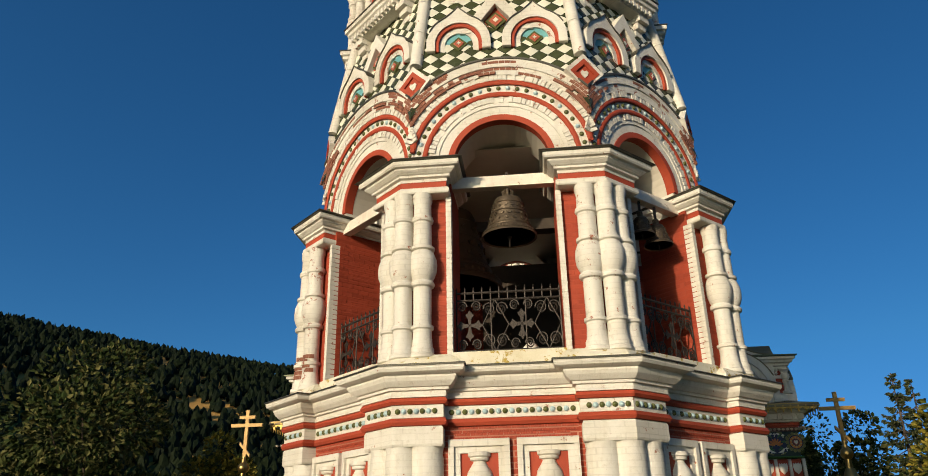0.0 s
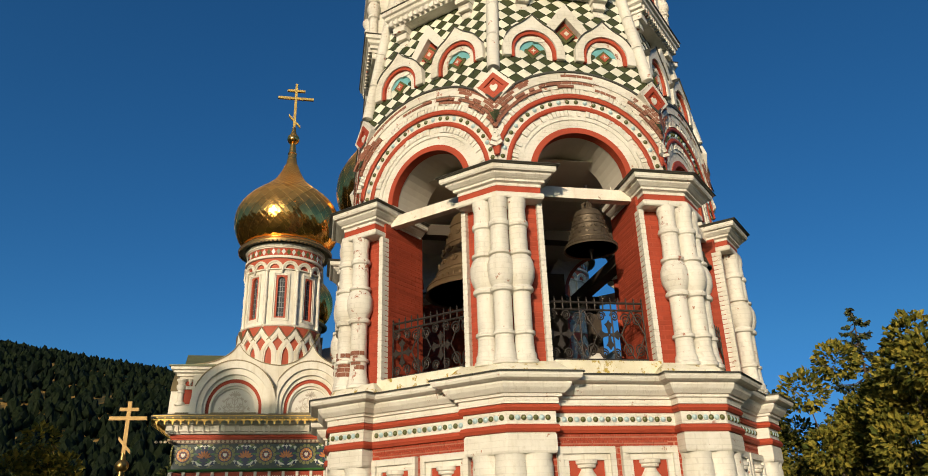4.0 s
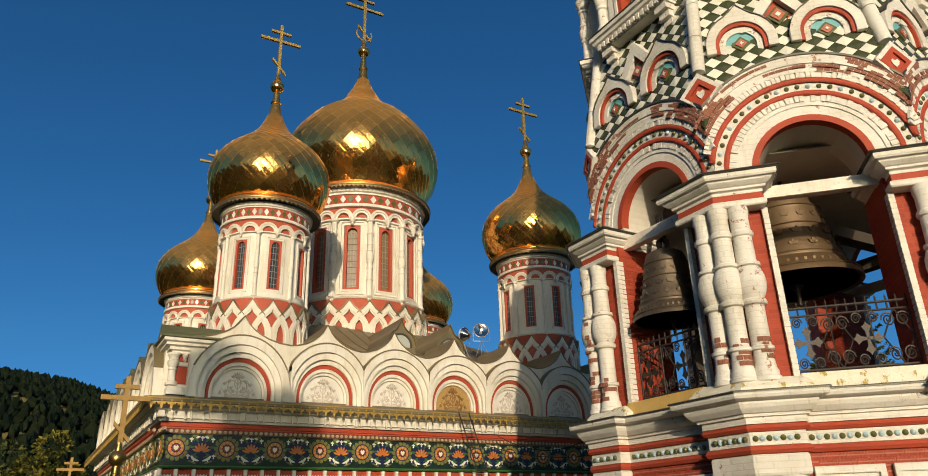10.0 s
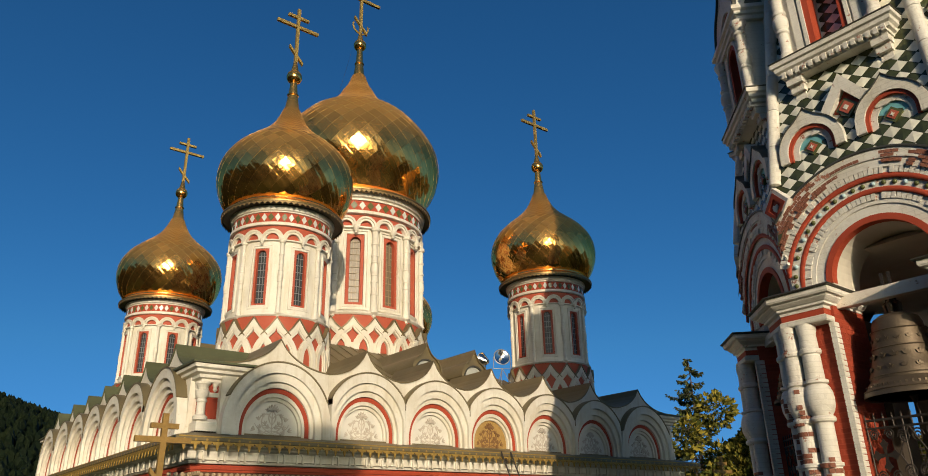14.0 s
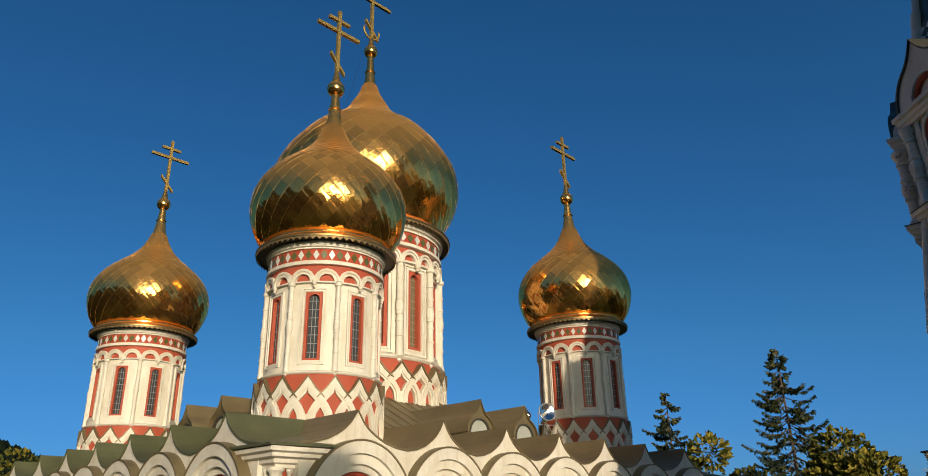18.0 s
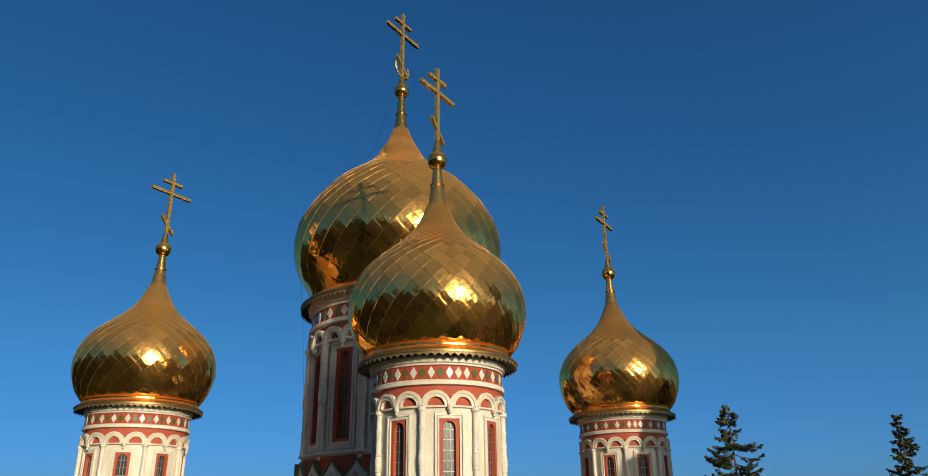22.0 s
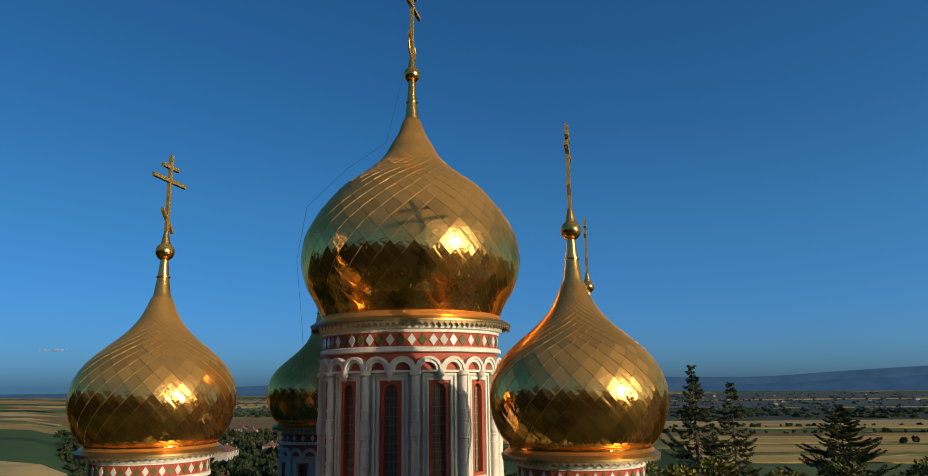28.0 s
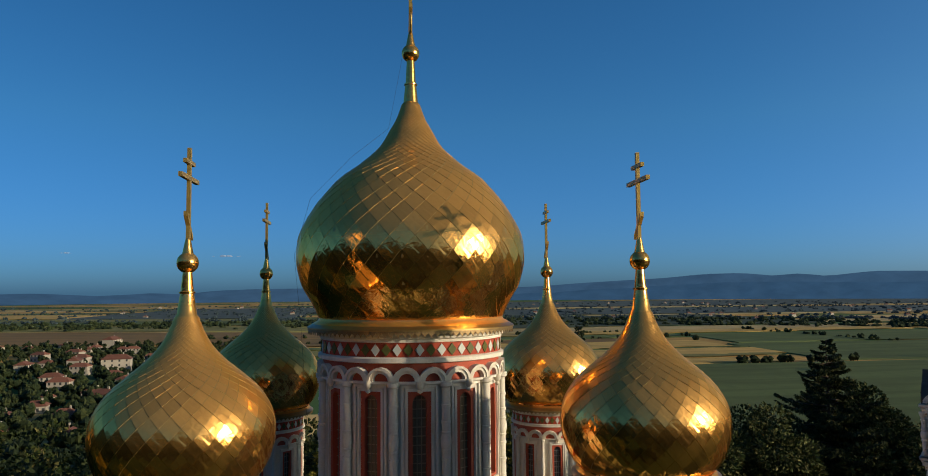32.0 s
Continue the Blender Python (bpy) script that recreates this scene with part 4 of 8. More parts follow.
# ---- the gilded cupolas ----
def turned(z0, z1, r, balls=(), rings=(), base=1.35, cap=1.25):
    """Outline of a turned column: foot, rings, a melon-shaped swelling, head."""
    h = z1 - z0
    ev = [(z0, r * base), (z0 + 0.03 * h, r * base), (z0 + 0.045 * h, r * 1.08)]
    items = [(z, 'r') for z in rings] + [(z, 'b') for z in balls]
    for f, kind in sorted(items):
        z = z0 + f * h
        if kind == 'r':
            ev += [(z - 0.012 * h, r), (z - 0.010 * h, r * 1.2), (z + 0.010 * h, r * 1.2), (z + 0.012 * h, r)]
        else:
            ev += [(z - 0.085 * h, r), (z - 0.08 * h, r * 1.2), (z - 0.068 * h, r * 1.2), (z - 0.064 * h, r * 1.05), (z - 0.035 * h, r * 1.28), (z, r * 1.36), (z + 0.035 * h, r * 1.28),
                   (z + 0.064 * h, r * 1.05), (z + 0.068 * h, r * 1.2), (z + 0.08 * h, r * 1.2), (z + 0.085 * h, r)]
    ev += [(z1 - 0.05 * h, r), (z1 - 0.035 * h, r * cap), (z1, r * cap)]
    return [(rr, z) for z, rr in ev]


def tri_bar_cross(t, z0, z1, bar, thick, crescent=False, gilt=None):
    """An upright with a short bar, a long bar and a slanting foot bar, all in the plane of x = 0."""
    h = z1 - z0
    gilt = gilt or CROSS_G
    c = part("cross", Geo().box(-thick / 2, thick / 2, -thick * 0.6, thick * 0.6, z0, z1), gilt, t, "gilded three-bar cross")
    w = thick * 0.5
    for name, zc, ln, hh in (("short_bar", z0 + 0.845 * h, bar * 0.5, thick * 1.1), ("long_bar", z0 + 0.675 * h, bar, thick * 1.2)):
        part(name, Geo().box(-w - 0.004, w + 0.004, -ln / 2, ln / 2, zc - hh / 2, zc + hh / 2), gilt, c)
    s, zc, ln = 0.55, z0 + 0.17 * h, bar * 0.34
    p = []
    for x in (-w - 0.006, w + 0.006):
        p += [(x, -ln / 2, zc + ln / 2 * s * 2 - thick * 0.6), (x, ln / 2, zc - ln / 2 * s * 2 - thick * 0.6), (x, ln / 2, zc - ln / 2 * s * 2 + thick * 0.6), (x, -ln / 2, zc + ln / 2 * s * 2 + thick * 0.6)]
    part("foot_bar", Geo().add(p, [(0, 1, 2, 3), (7, 6, 5, 4), (0, 4, 5, 1), (1, 5, 6, 2), (2, 6, 7, 3), (3, 7, 4, 0)]), gilt, c)
    if crescent:
        r = bar * 0.2
        path = [(0, r * math.sin(a), z0 + 0.02 * h + r - r * math.cos(a)) for a in (radians(d) for d in range(-120, 121, 20))]
        part("crescent", Geo().tube(path, [0.01] + [thick * 0.4] * (len(path) - 2) + [0.01], 6), gilt, c)


def seam_edges(me):
    """The bent lower edges of each sheet are duller than its face, and paler to imitate the sun's glint on them."""
    me.materials.append(SEAM)
    for f in me.polygons:
        f.material_index = 1 if f.index % 12 >= 8 else 0


def dome_tiles(t, body, prof, around, budget, seed):
    """Diamond sheets laid over the onion from its skirt up to its neck; the large ones are pieces of their own."""
    rng = random.Random(seed)
    zs = np.array([p[1] for p in prof])
    rs = np.array([p[0] for p in prof])
    s = np.concatenate([[0], np.cumsum(np.hypot(np.diff(zs), np.diff(rs)))])
    rad = lambda q: float(np.interp(q, s, rs))
    hgt = lambda q: float(np.interp(q, s, zs))
    q, row, made = -0.05, 0, 0
    rest = Geo()
    da = 2 * math.pi / around
    while q < s[-1] - 0.02:
        half = max(0.045, rad(min(q + 0.05, s[-1])) * da * 0.56)
        lo, mid, hi = max(0.0, q - half), min(max(q, 0.0), s[-1]), min(s[-1], q + half)
        a0 = da * 0.5 * (row % 2)
        dz = (hgt(mid + 0.02) - hgt(mid - 0.02), rad(mid + 0.02) - rad(mid - 0.02))
        nl = math.hypot(*dz) or 1.0
        nr, nz = dz[0] / nl, -dz[1] / nl

        def pt(aa, qq, lift):
            r, z = rad(qq) + nr * lift, hgt(qq) + nz * lift
            return Vector((r * math.cos(aa), r * math.sin(aa), z))
        wa = da * 0.5 * 0.952
        step = 0.014 + 0.004 * min(1.0, max(0.0, nz * 1.6)) * min(1.0, half / 0.2)      # lower edges stand off on the shoulder
        cell = [pt(0, lo, step), pt(wa * 0.5, (lo + mid) / 2, step * 0.85), pt(wa, mid, 0.010), pt(wa * 0.5, (mid + hi) / 2, 0.010), pt(0, hi, 0.008),
                pt(-wa * 0.5, (mid + hi) / 2, 0.010), pt(-wa, mid, 0.010), pt(-wa * 0.5, (lo + mid) / 2, step * 0.85), pt(0, mid, 0.012)]
        cell += [pt(-wa, mid, -0.01), pt(-wa * 0.5, (lo + mid) / 2, -0.01), pt(0, lo, -0.01), pt(wa * 0.5, (lo + mid) / 2, -0.01), pt(wa, mid, -0.01)]
        fs = [(8, i, (i + 1) % 8) for i in range(8)] + [(6, 9, 10, 7), (7, 10, 11, 0), (0, 11, 12, 1), (1, 12, 13, 2)]
        big = row > 0 and half > 0.16 and made + around <= budget
        if big:
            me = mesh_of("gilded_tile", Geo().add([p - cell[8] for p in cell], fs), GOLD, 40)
            seam_edges(me)
        for i in range(around):
            turn = Matrix.Rotation(a0 + da * i, 4, 'Z')
            tilt = 0.5 if big else 1.0
            tip = Matrix.Rotation(radians(rng.gauss(0, tilt)), 4, 'Z') @ Matrix.Rotation(radians(rng.gauss(0, tilt)), 4, 'Y')
            if big:
                ob = part("gilded_tile", me, GOLD, body)
                ob.matrix_basis = turn @ Matrix.Translation(cell[8]) @ tip
                made += 1
            else:
                m = turn @ Matrix.Translation(cell[8]) @ tip
                rest.add([m @ (p - cell[8]) for p in cell], fs)
        q += half * 0.985
        row += 1
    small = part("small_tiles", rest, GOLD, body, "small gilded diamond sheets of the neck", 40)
    seam_edges(small.data)
    tagged(small, kind="stuff")


def cupola(name, x, y, P, label, seed):
    """A round drum with arched windows under a gilded onion."""
    t = thing(name, x, y, P["base"], label, "church dome", "gilded domes of the church")
    b = P["base"]
    Z = lambda z: z - b
    R, N, ph = P["R"], P["N"], P["phase"]
    k = R / 3.6
    # drum
    wz0, wz1, ww = Z(P["win0"]), Z(P["win1"]), P["ww"]
    step = 360.0 / N
    Ri = R - 0.16 * k
    top = Z(P["rim"])
    drum = Geo()
    cuts = []
    for i in range(N):
        c = ph + i * step
        h = math.degrees(ww * 0.5 / Ri)
        cuts += [(c - h, 1), (c, 1), (c + h, 0), (c + step * 0.5, 0)]
    levels = [-1.5, wz0, wz1, top]
    n = len(cuts)
    for a, _ in cuts:
        ca, sa_ = math.cos(radians(a)), math.sin(radians(a))
        for z in levels:
            drum.v.append((Ri * ca, Ri * sa_, z))
        for z in levels:
            drum.v.append(((Ri - 0.4 * k) * ca, (Ri - 0.4 * k) * sa_, z))
    for i in range(n):
        j = (i + 1) % n
        for q in range(3):
            if q == 1 and cuts[i][1]:
                continue
            drum.f.append((i * 8 + q, j * 8 + q, j * 8 + q + 1, i * 8 + q + 1))
        if cuts[i][1]:
            drum.f += [(i * 8 + 1, j * 8 + 1, j * 8 + 5, i * 8 + 5), (i * 8 + 2, i * 8 + 6, j * 8 + 6, j * 8 + 2)]
            if i % 4 == 0:
                drum.f.append((i * 8 + 1, i * 8 + 5, i * 8 + 6, i * 8 + 2))
            else:
                drum.f.append((j * 8 + 1, j * 8 + 2, j * 8 + 6, j * 8 + 5))
    d = part("drum", drum, WHITE_C, t, "white painted round drum", 40)
    # bands under the rim
    bd = P["bands"]                       # diamond band z0, z1; white ring z0; red ring z0
    part("cornice_ring", Geo().lathe([(Ri, Z(bd[1])), (R * 1.0, Z(bd[1]) + 0.02), (R * 1.0, Z(bd[1]) + 0.12 * k), (R * 1.03, Z(bd[1]) + 0.16 * k), (R * 1.05, top - 0.02), (Ri, top - 0.01)], 64), WHITE_C, t, smooth=35)
    part("diamond_frieze", Geo().lathe([(Ri, Z(bd[0])), (R * 0.985, Z(bd[0])), (R * 0.985, Z(bd[1])), (Ri, Z(bd[1]))], 64), RED, d, "red painted frieze with glazed diamonds", 35)
    nd = P["diamonds"]
    hz = (bd[1] - bd[0]) * 0.44
    for c in range(2):
        hw = math.pi * R / (2 * nd) * (0.80 if c == 0 else 0.86)
        lo = Geo().slab([(0, -hz), (hw, 0), (0, hz), (-hw, 0)], 0.03 * k, -0.01)
        me = mesh_of("diamond", lo, (PALE_T, OLIVE)[c])
        for i in range(nd):
            ob = part("diamond", me, None, d)
            a = ph + 360.0 * (i + 0.5 * c) / nd
            ob.matrix_basis = pose(R * 0.985 * math.cos(radians(a)), R * 0.985 * math.sin(radians(a)), (Z(bd[0]) + Z(bd[1])) / 2, 0, 0, a - 90)
    part("white_ring", Geo().lathe([(Ri, Z(bd[2])), (R * 0.995, Z(bd[2])), (R * 1.02, Z(bd[2]) + 0.03 * k), (R * 1.02, Z(bd[0]) - 0.05 * k), (R * 0.995, Z(bd[0])), (Ri, Z(bd[0]))], 64), WHITE_C, t, smooth=35)
    part("red_ring", Geo().lathe([(Ri, Z(P["arc_z"])), (R * 0.965, Z(P["arc_z"])), (R * 0.965, Z(bd[2])), (Ri, Z(bd[2]))], 64), RED_C, t, smooth=35)
    # blind arcade, two arches to each bay
    m = 2 * N
    w = 2 * math.pi * R / m
    zs = Z(P["arc_z"])
    rr = w * 0.5
    ag = Geo().band(arc(rr * 0.62, 0, math.pi, 8), arc(rr * 1.04, 0, math.pi, 8), R + 0.05 * k, Ri - 0.02)
    ag.band(arc(rr * 0.86, 0, math.pi, 8), arc(rr * 1.07, 0, math.pi, 8), R + 0.11 * k, Ri)
    me = mesh_of("arch", at(ag, on_drum(0, R)), WHITE_C, 40)
    for i in range(m):
        ob = part("arch", me, None, d)
        ob.matrix_basis = pose(0, 0, zs, 0, 0, ph + (i + 0.5) * 360.0 / m)
    # impost under the arches
    part("impost_ring", Geo().lathe([(Ri, zs - 0.10 * k), (R + 0.03 * k, zs - 0.08 * k), (R + 0.03 * k, zs), (Ri, zs)], 64), WHITE_C, t, smooth=35)
    cg = Geo().lathe([(0.02, -0.42 * k), (0.10 * k, -0.36 * k), (0.06 * k, -0.28 * k), (0.15 * k, -0.16 * k), (0.15 * k, 0.02)], 10)
    cme = mesh_of("corbel", cg, WHITE_C, 40)
    col = Geo().lathe(turned(Z(P["col0"]), zs - 0.02, 0.145 * k, (0.5,), (0.2, 0.35, 0.66, 0.8), 1.2, 1.5), 12)
    col.lathe([(0.02, Z(P["col0"]) - 0.32 * k), (0.12 * k, Z(P["col0"]) - 0.22 * k), (0.08 * k, Z(P["col0"]) - 0.15 * k), (0.22 * k, Z(P["col0"]) - 0.05 * k), (0.22 * k, Z(P["col0"]))], 12)
    colme = mesh_of("column", col, WHITE_C, 40)
    for i in range(N):
        a = radians(ph + i * step)
        part("corbel", cme, None, d).matrix_basis = pose(R * math.cos(a), R * math.sin(a), zs)
        a += radians(step / 2)
        part("column", colme, None, d).matrix_basis = pose((R - 0.02) * math.cos(a), (R - 0.02) * math.sin(a), 0)
    # windows: white surround, red frame, glass and glazing bars
    gw = P["gw"]
    zsp = wz1 - gw / 2 - 0.12 * k
    inner = [(-gw / 2, wz0 + 0.12 * k), (gw / 2, wz0 + 0.12 * k)] + arc(gw / 2, 0, math.pi, 8, 0, zsp)
    outer = [(-ww / 2, wz0), (ww / 2, wz0), (ww / 2, zsp), (ww / 2, zsp + gw * 0.3), (ww / 2, wz1), (ww * 0.25, wz1), (0, wz1), (-ww * 0.25, wz1), (-ww / 2, wz1), (-ww / 2, zsp + gw * 0.3), (-ww / 2, zsp)]
    fme = mesh_of("window_frame", at(Geo().band(inner, outer, Ri - 0.03 * k, Ri - 0.34 * k, True), on_drum(0, R)), RED_C)
    rect = lambda hw, z0, z1: [(-hw, z0), (hw, z0), (hw, z1), (-hw, z1)]
    sg = Geo().band(rect(ww / 2 + 0.01, wz0 - 0.01, wz1 + 0.01), rect(ww / 2 + 0.10 * k, wz0 - 0.10 * k, wz1 + 0.10 * k), Ri + 0.05 * k, Ri - 0.05, True)
    sg.band(rect(ww / 2 + 0.16 * k, wz0 - 0.16 * k, wz1 + 0.16 * k), rect(ww / 2 + 0.25 * k, wz0 - 0.25 * k, wz1 + 0.25 * k), Ri + 0.09 * k, Ri - 0.05, True)
    sme = mesh_of("surround", at(sg, on_drum(0, R)), WHITE_C)
    gme = mesh_of("pane", at(Geo().box(-gw / 2 - 0.02, gw / 2 + 0.02, Ri - 0.27 * k, Ri - 0.24 * k, wz0, wz1), on_drum(0, R)), P.get("glass", GLASS))
    bg = Geo()
    for uu in (-gw / 6, gw / 6):
        bg.box(uu - 0.014 * k, uu + 0.014 * k, Ri - 0.24 * k, Ri - 0.21 * k, wz0, wz1)
    rows = P["rows"]
    for i in range(1, rows):
        z = wz0 + (wz1 - wz0) * i / rows
        bg.box(-gw / 2, gw / 2, Ri - 0.24 * k, Ri - 0.205 * k, z - 0.014 * k, z + 0.014 * k)
    bme = mesh_of("glazing_bar", at(bg, on_drum(0, R)), P.get("bars", GREY_M))
    for i in range(N):
        rot = pose(0, 0, 0, 0, 0, ph + i * step)
        for nm, me_ in (("window_frame", fme), ("surround", sme), ("pane", gme), ("glazing_bar", bme)):
            part(nm, me_, None, d).matrix_basis = rot
    # ledge and crossed ogee gables at the foot
    zl = Z(P["ledge"])
    part("ledge", Geo().lathe([(Ri, zl - 0.10 * k), (R + 0.02 * k, zl - 0.08 * k), (R + 0.10 * k, zl), (R + 0.10 * k, zl + 0.05 * k), (Ri, zl + 0.16 * k)], 64), WHITE_C, t, smooth=35)
    Rg = R + 0.12 * k
    part("foot_wall", Geo().lathe([(Ri - 0.1, -1.5), (Rg + 0.02, -1.5), (Rg - 0.10 * k, zl - 0.1 * k), (Ri - 0.1, zl - 0.05 * k)], 64), RED_C, t, "red painted foot of the drum", 35)
    gp = P["gables"]
    w = 2 * math.pi * Rg / gp
    z0, z1 = Z(P["gable0"]), Z(P["gable1"])
    h = z1 - z0

    spine = [(0.0, 1.0), (0.07, 0.925), (0.17, 0.855), (0.33, 0.775), (0.5, 0.68), (0.66, 0.585), (0.79, 0.47), (0.845, 0.33), (0.86, 0.15), (0.86, -0.3)]
    spine = [(u * w, z0 + h * (f - 0.11)) for u, f in spine]

    def gable(off):
        """One arch of the interlaced row, drawn off its middle line by off."""
        half = []
        for q in range(1, len(spine)):
            a_, b_ = spine[q - 1], spine[min(q + 1, len(spine) - 1)]
            dx, dz = b_[0] - a_[0], b_[1] - a_[1]
            ln = math.hypot(dx, dz)
            half.append((max(0.004, spine[q][0] - dz / ln * off), spine[q][1] + dx / ln * off))
        tip = spine[0][1] + off * 1.45
        return [(-u, z) for u, z in reversed(half)] + [(0.0, tip)] + half
    th = 0.155 * w
    gg = Geo().band(gable(-th), gable(th), Rg + 0.10 * k, Rg - 0.15 * k)
    gg.band(gable(-th * 0.45), gable(th * 0.5), Rg + 0.155 * k, Rg)
    gg.box(-w * 0.22 - w, -w + w * 0.22, Rg - 0.1 * k, Rg + 0.095 * k, -1.5, z0 + h * 0.34)
    gme = mesh_of("gable_band", at(gg, on_drum(0, Rg)), WHITE_C)
    gg = Geo().band(gable(th * 1.02)[5:14], gable(th * 1.3)[5:14], Rg + 0.19 * k, Rg - 0.18 * k)
    fme = mesh_of("gable_flashing", at(gg, on_drum(0, Rg)), SHEET)
    for i in range(gp):
        part("gable_band", gme, None, d).matrix_basis = pose(0, 0, 0, 0, 0, ph + i * 360.0 / gp)
        part("gable_flashing", fme, None, d).matrix_basis = pose(0, 0, 0, 0, 0, ph + i * 360.0 / gp)
    # onion
    prof = [(r * 0.989, Z(z)) for r, z in P["onion"]]
    dense = []
    for i in range(len(prof) - 1):
        p0, p1, p2, p3 = prof[max(0, i - 1)], prof[i], prof[i + 1], prof[min(len(prof) - 1, i + 2)]
        for q in range(4):
            f = q / 4
            dense.append(tuple(0.5 * (2 * p1[c] + (p2[c] - p0[c]) * f + (2 * p0[c] - 5 * p1[c] + 4 * p2[c] - p3[c]) * f * f + (3 * p1[c] - p0[c] - 3 * p2[c] + p3[c]) * f ** 3) for c in (0, 1)))
    dense.append(prof[-1])
    body = part("onion", Geo().lathe([(r - 0.005, z) for r, z in dense], 72), EAVE_G, t, "gilded onion of diamond sheets", 40)
    dome_tiles(t, body, dense, P["around"], P["budget"], seed)
    sk = P["skirt"]
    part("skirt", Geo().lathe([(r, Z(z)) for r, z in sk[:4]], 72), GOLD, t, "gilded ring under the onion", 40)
    part("flared_eave", Geo().lathe([(r, Z(z)) for r, z in sk[3:]], 72), EAVE_G, t, "dulled gilt flared eave", 40)
    # lace under the rim
    lr, lz = sk[-2][0] * 0.99, Z(sk[-1][1])
    lg = Geo()
    cnt = P["lace"]
    for i in range(cnt):
        a = 2 * math.pi * i / cnt
        da = math.pi / cnt
        for rr2, zz in ((lr, lz),):
            P3 = lambda aa, dz, ro=0.0: ((rr2 + ro) * math.cos(aa), (rr2 + ro) * math.sin(aa), zz - dz)
            o = len(lg.v)
            q = 0.17 * k + 0.03
            lg.add([P3(a - da, 0), P3(a + da, 0), P3(a + da * 0.9, q * 0.35), P3(a + da * 0.4, q * 0.55), P3(a, q), P3(a - da * 0.4, q * 0.55), P3(a - da * 0.9, q * 0.35)] +
                   [P3(a - da, 0, -.02), P3(a + da, 0, -.02), P3(a + da * 0.9, q * 0.35, -.02), P3(a + da * 0.4, q * 0.55, -.02), P3(a, q, -.02), P3(a - da * 0.4, q * 0.55, -.02), P3(a - da * 0.9, q * 0.35, -.02)],
                   [(0, 1, 2, 3, 4, 5, 6), (13, 12, 11, 10, 9, 8, 7)] + [(j, j + 7, (j + 1) % 7 + 7, (j + 1) % 7) for j in range(7)])
    part("lace_trim", lg, GILT_LACE, t, "dark pierced metal lace under the rim")
    part("eave", Geo().lathe([(Ri, lz - 0.01), (lr, lz - 0.005), (lr, lz + 0.02), (Ri, lz + 0.02)], 64), FLASH, t)
    # neck, ball and cross
    nk = [(r, Z(z)) for r, z in P["neck"]]
    part("neck", Geo().lathe(nk, 20), GOLD_S, t, "gilded conical neck", 30)
    bz, br = Z(P["ball"][1]), P["ball"][0]
    part("ball", Geo().lathe([(max(0.0, br * math.sin(radians(q))), bz - br * math.cos(radians(q))) for q in range(0, 181, 15)], 20), GOLD_S, t, "gilded ball", 60)
    c0, c1 = Z(P["cross"][0]), Z(P["cross"][1])
    part("cross_socket", Geo().lathe([(br * 0.55, bz + br * 0.7), (br * 0.22, c0 + 0.02), (0.0, c0 + 0.03)], 14), GOLD_S, t, smooth=40)
    tri_bar_cross(t, c0 - 0.1, c1, P["bar"], P["thick"], P.get("crescent", False))
    return t


PALE_T = plain("pale_glazed_diamond", (0.62, 0.66, 0.62), 0.3, 0, 0.2, 6, 0, True)
BAR_TAN = plain("tan_glazing_bar", (0.30, 0.23, 0.14), 0.6, 0, 0.3)
# lighter and browner than the panes of the corner drums
SCREEN = glass_of("sun_faded_blind_behind_glass", (0.20, 0.155, 0.10))
BIG = dict(base=19.0, glass=SCREEN, bars=BAR_TAN, R=3.62, N=12, phase=3.0, rim=27.0, win0=21.35, win1=24.85, ww=0.86, gw=0.54, rows=11,
           bands=(26.08, 26.58, 25.86), diamonds=28, arc_z=25.22, col0=21.0, ledge=20.92, gables=24, gable0=18.9, gable1=20.62, lace=110,
           onion=[(3.72, 27.42), (3.9, 27.83), (4.10, 28.18), (4.38, 28.65), (4.58, 29.36), (4.62, 29.83), (4.54, 30.54), (4.35, 31.02), (3.92, 31.75), (3.30, 32.53),
                  (2.85, 32.98), (2.16, 33.48), (1.32, 34.23), (0.87, 34.97), (0.59, 35.46), (0.36, 36.10)],
           skirt=[(3.70, 27.46), (3.66, 27.40), (3.70, 27.30), (3.92, 27.18), (4.12, 27.06), (4.12, 27.0), (3.9, 26.99)], around=32, budget=300,
           neck=[(0.37, 36.08), (0.30, 36.16), (0.23, 36.88), (0.27, 36.90), (0.27, 36.95), (0.21, 36.97), (0.16, 37.95)], ball=(0.37, 38.24), cross=(39.1, 42.83), bar=2.55, thick=0.14, crescent=True)
SMALL = dict(base=16.9, R=1.86, N=8, phase=-45.0, rim=22.62, win0=18.92, win1=21.0, ww=0.53, gw=0.35, rows=8,
             bands=(22.0, 22.36, 21.85), diamonds=24, arc_z=21.32, col0=18.62, ledge=18.55, gables=16, gable0=16.8, gable1=18.42, lace=70,
             onion=[(2.10, 22.95), (2.22, 23.06), (2.42, 23.37), (2.60, 23.92), (2.63, 24.45), (2.50, 24.98), (2.17, 25.5), (1.72, 25.93), (1.18, 26.38), (0.76, 26.83), (0.50, 27.29), (0.33, 27.72)],
             skirt=[(2.14, 22.97), (2.06, 22.93), (2.06, 22.88), (2.16, 22.80), (2.30, 22.70), (2.30, 22.65), (2.15, 22.64)], around=28, budget=290,
             neck=[(0.34, 27.70), (0.29, 27.78), (0.20, 28.40), (0.235, 28.42), (0.235, 28.46), (0.19, 28.48), (0.13, 29.1)], ball=(0.32, 29.33), cross=(30.06, 32.82), bar=1.9, thick=0.112)
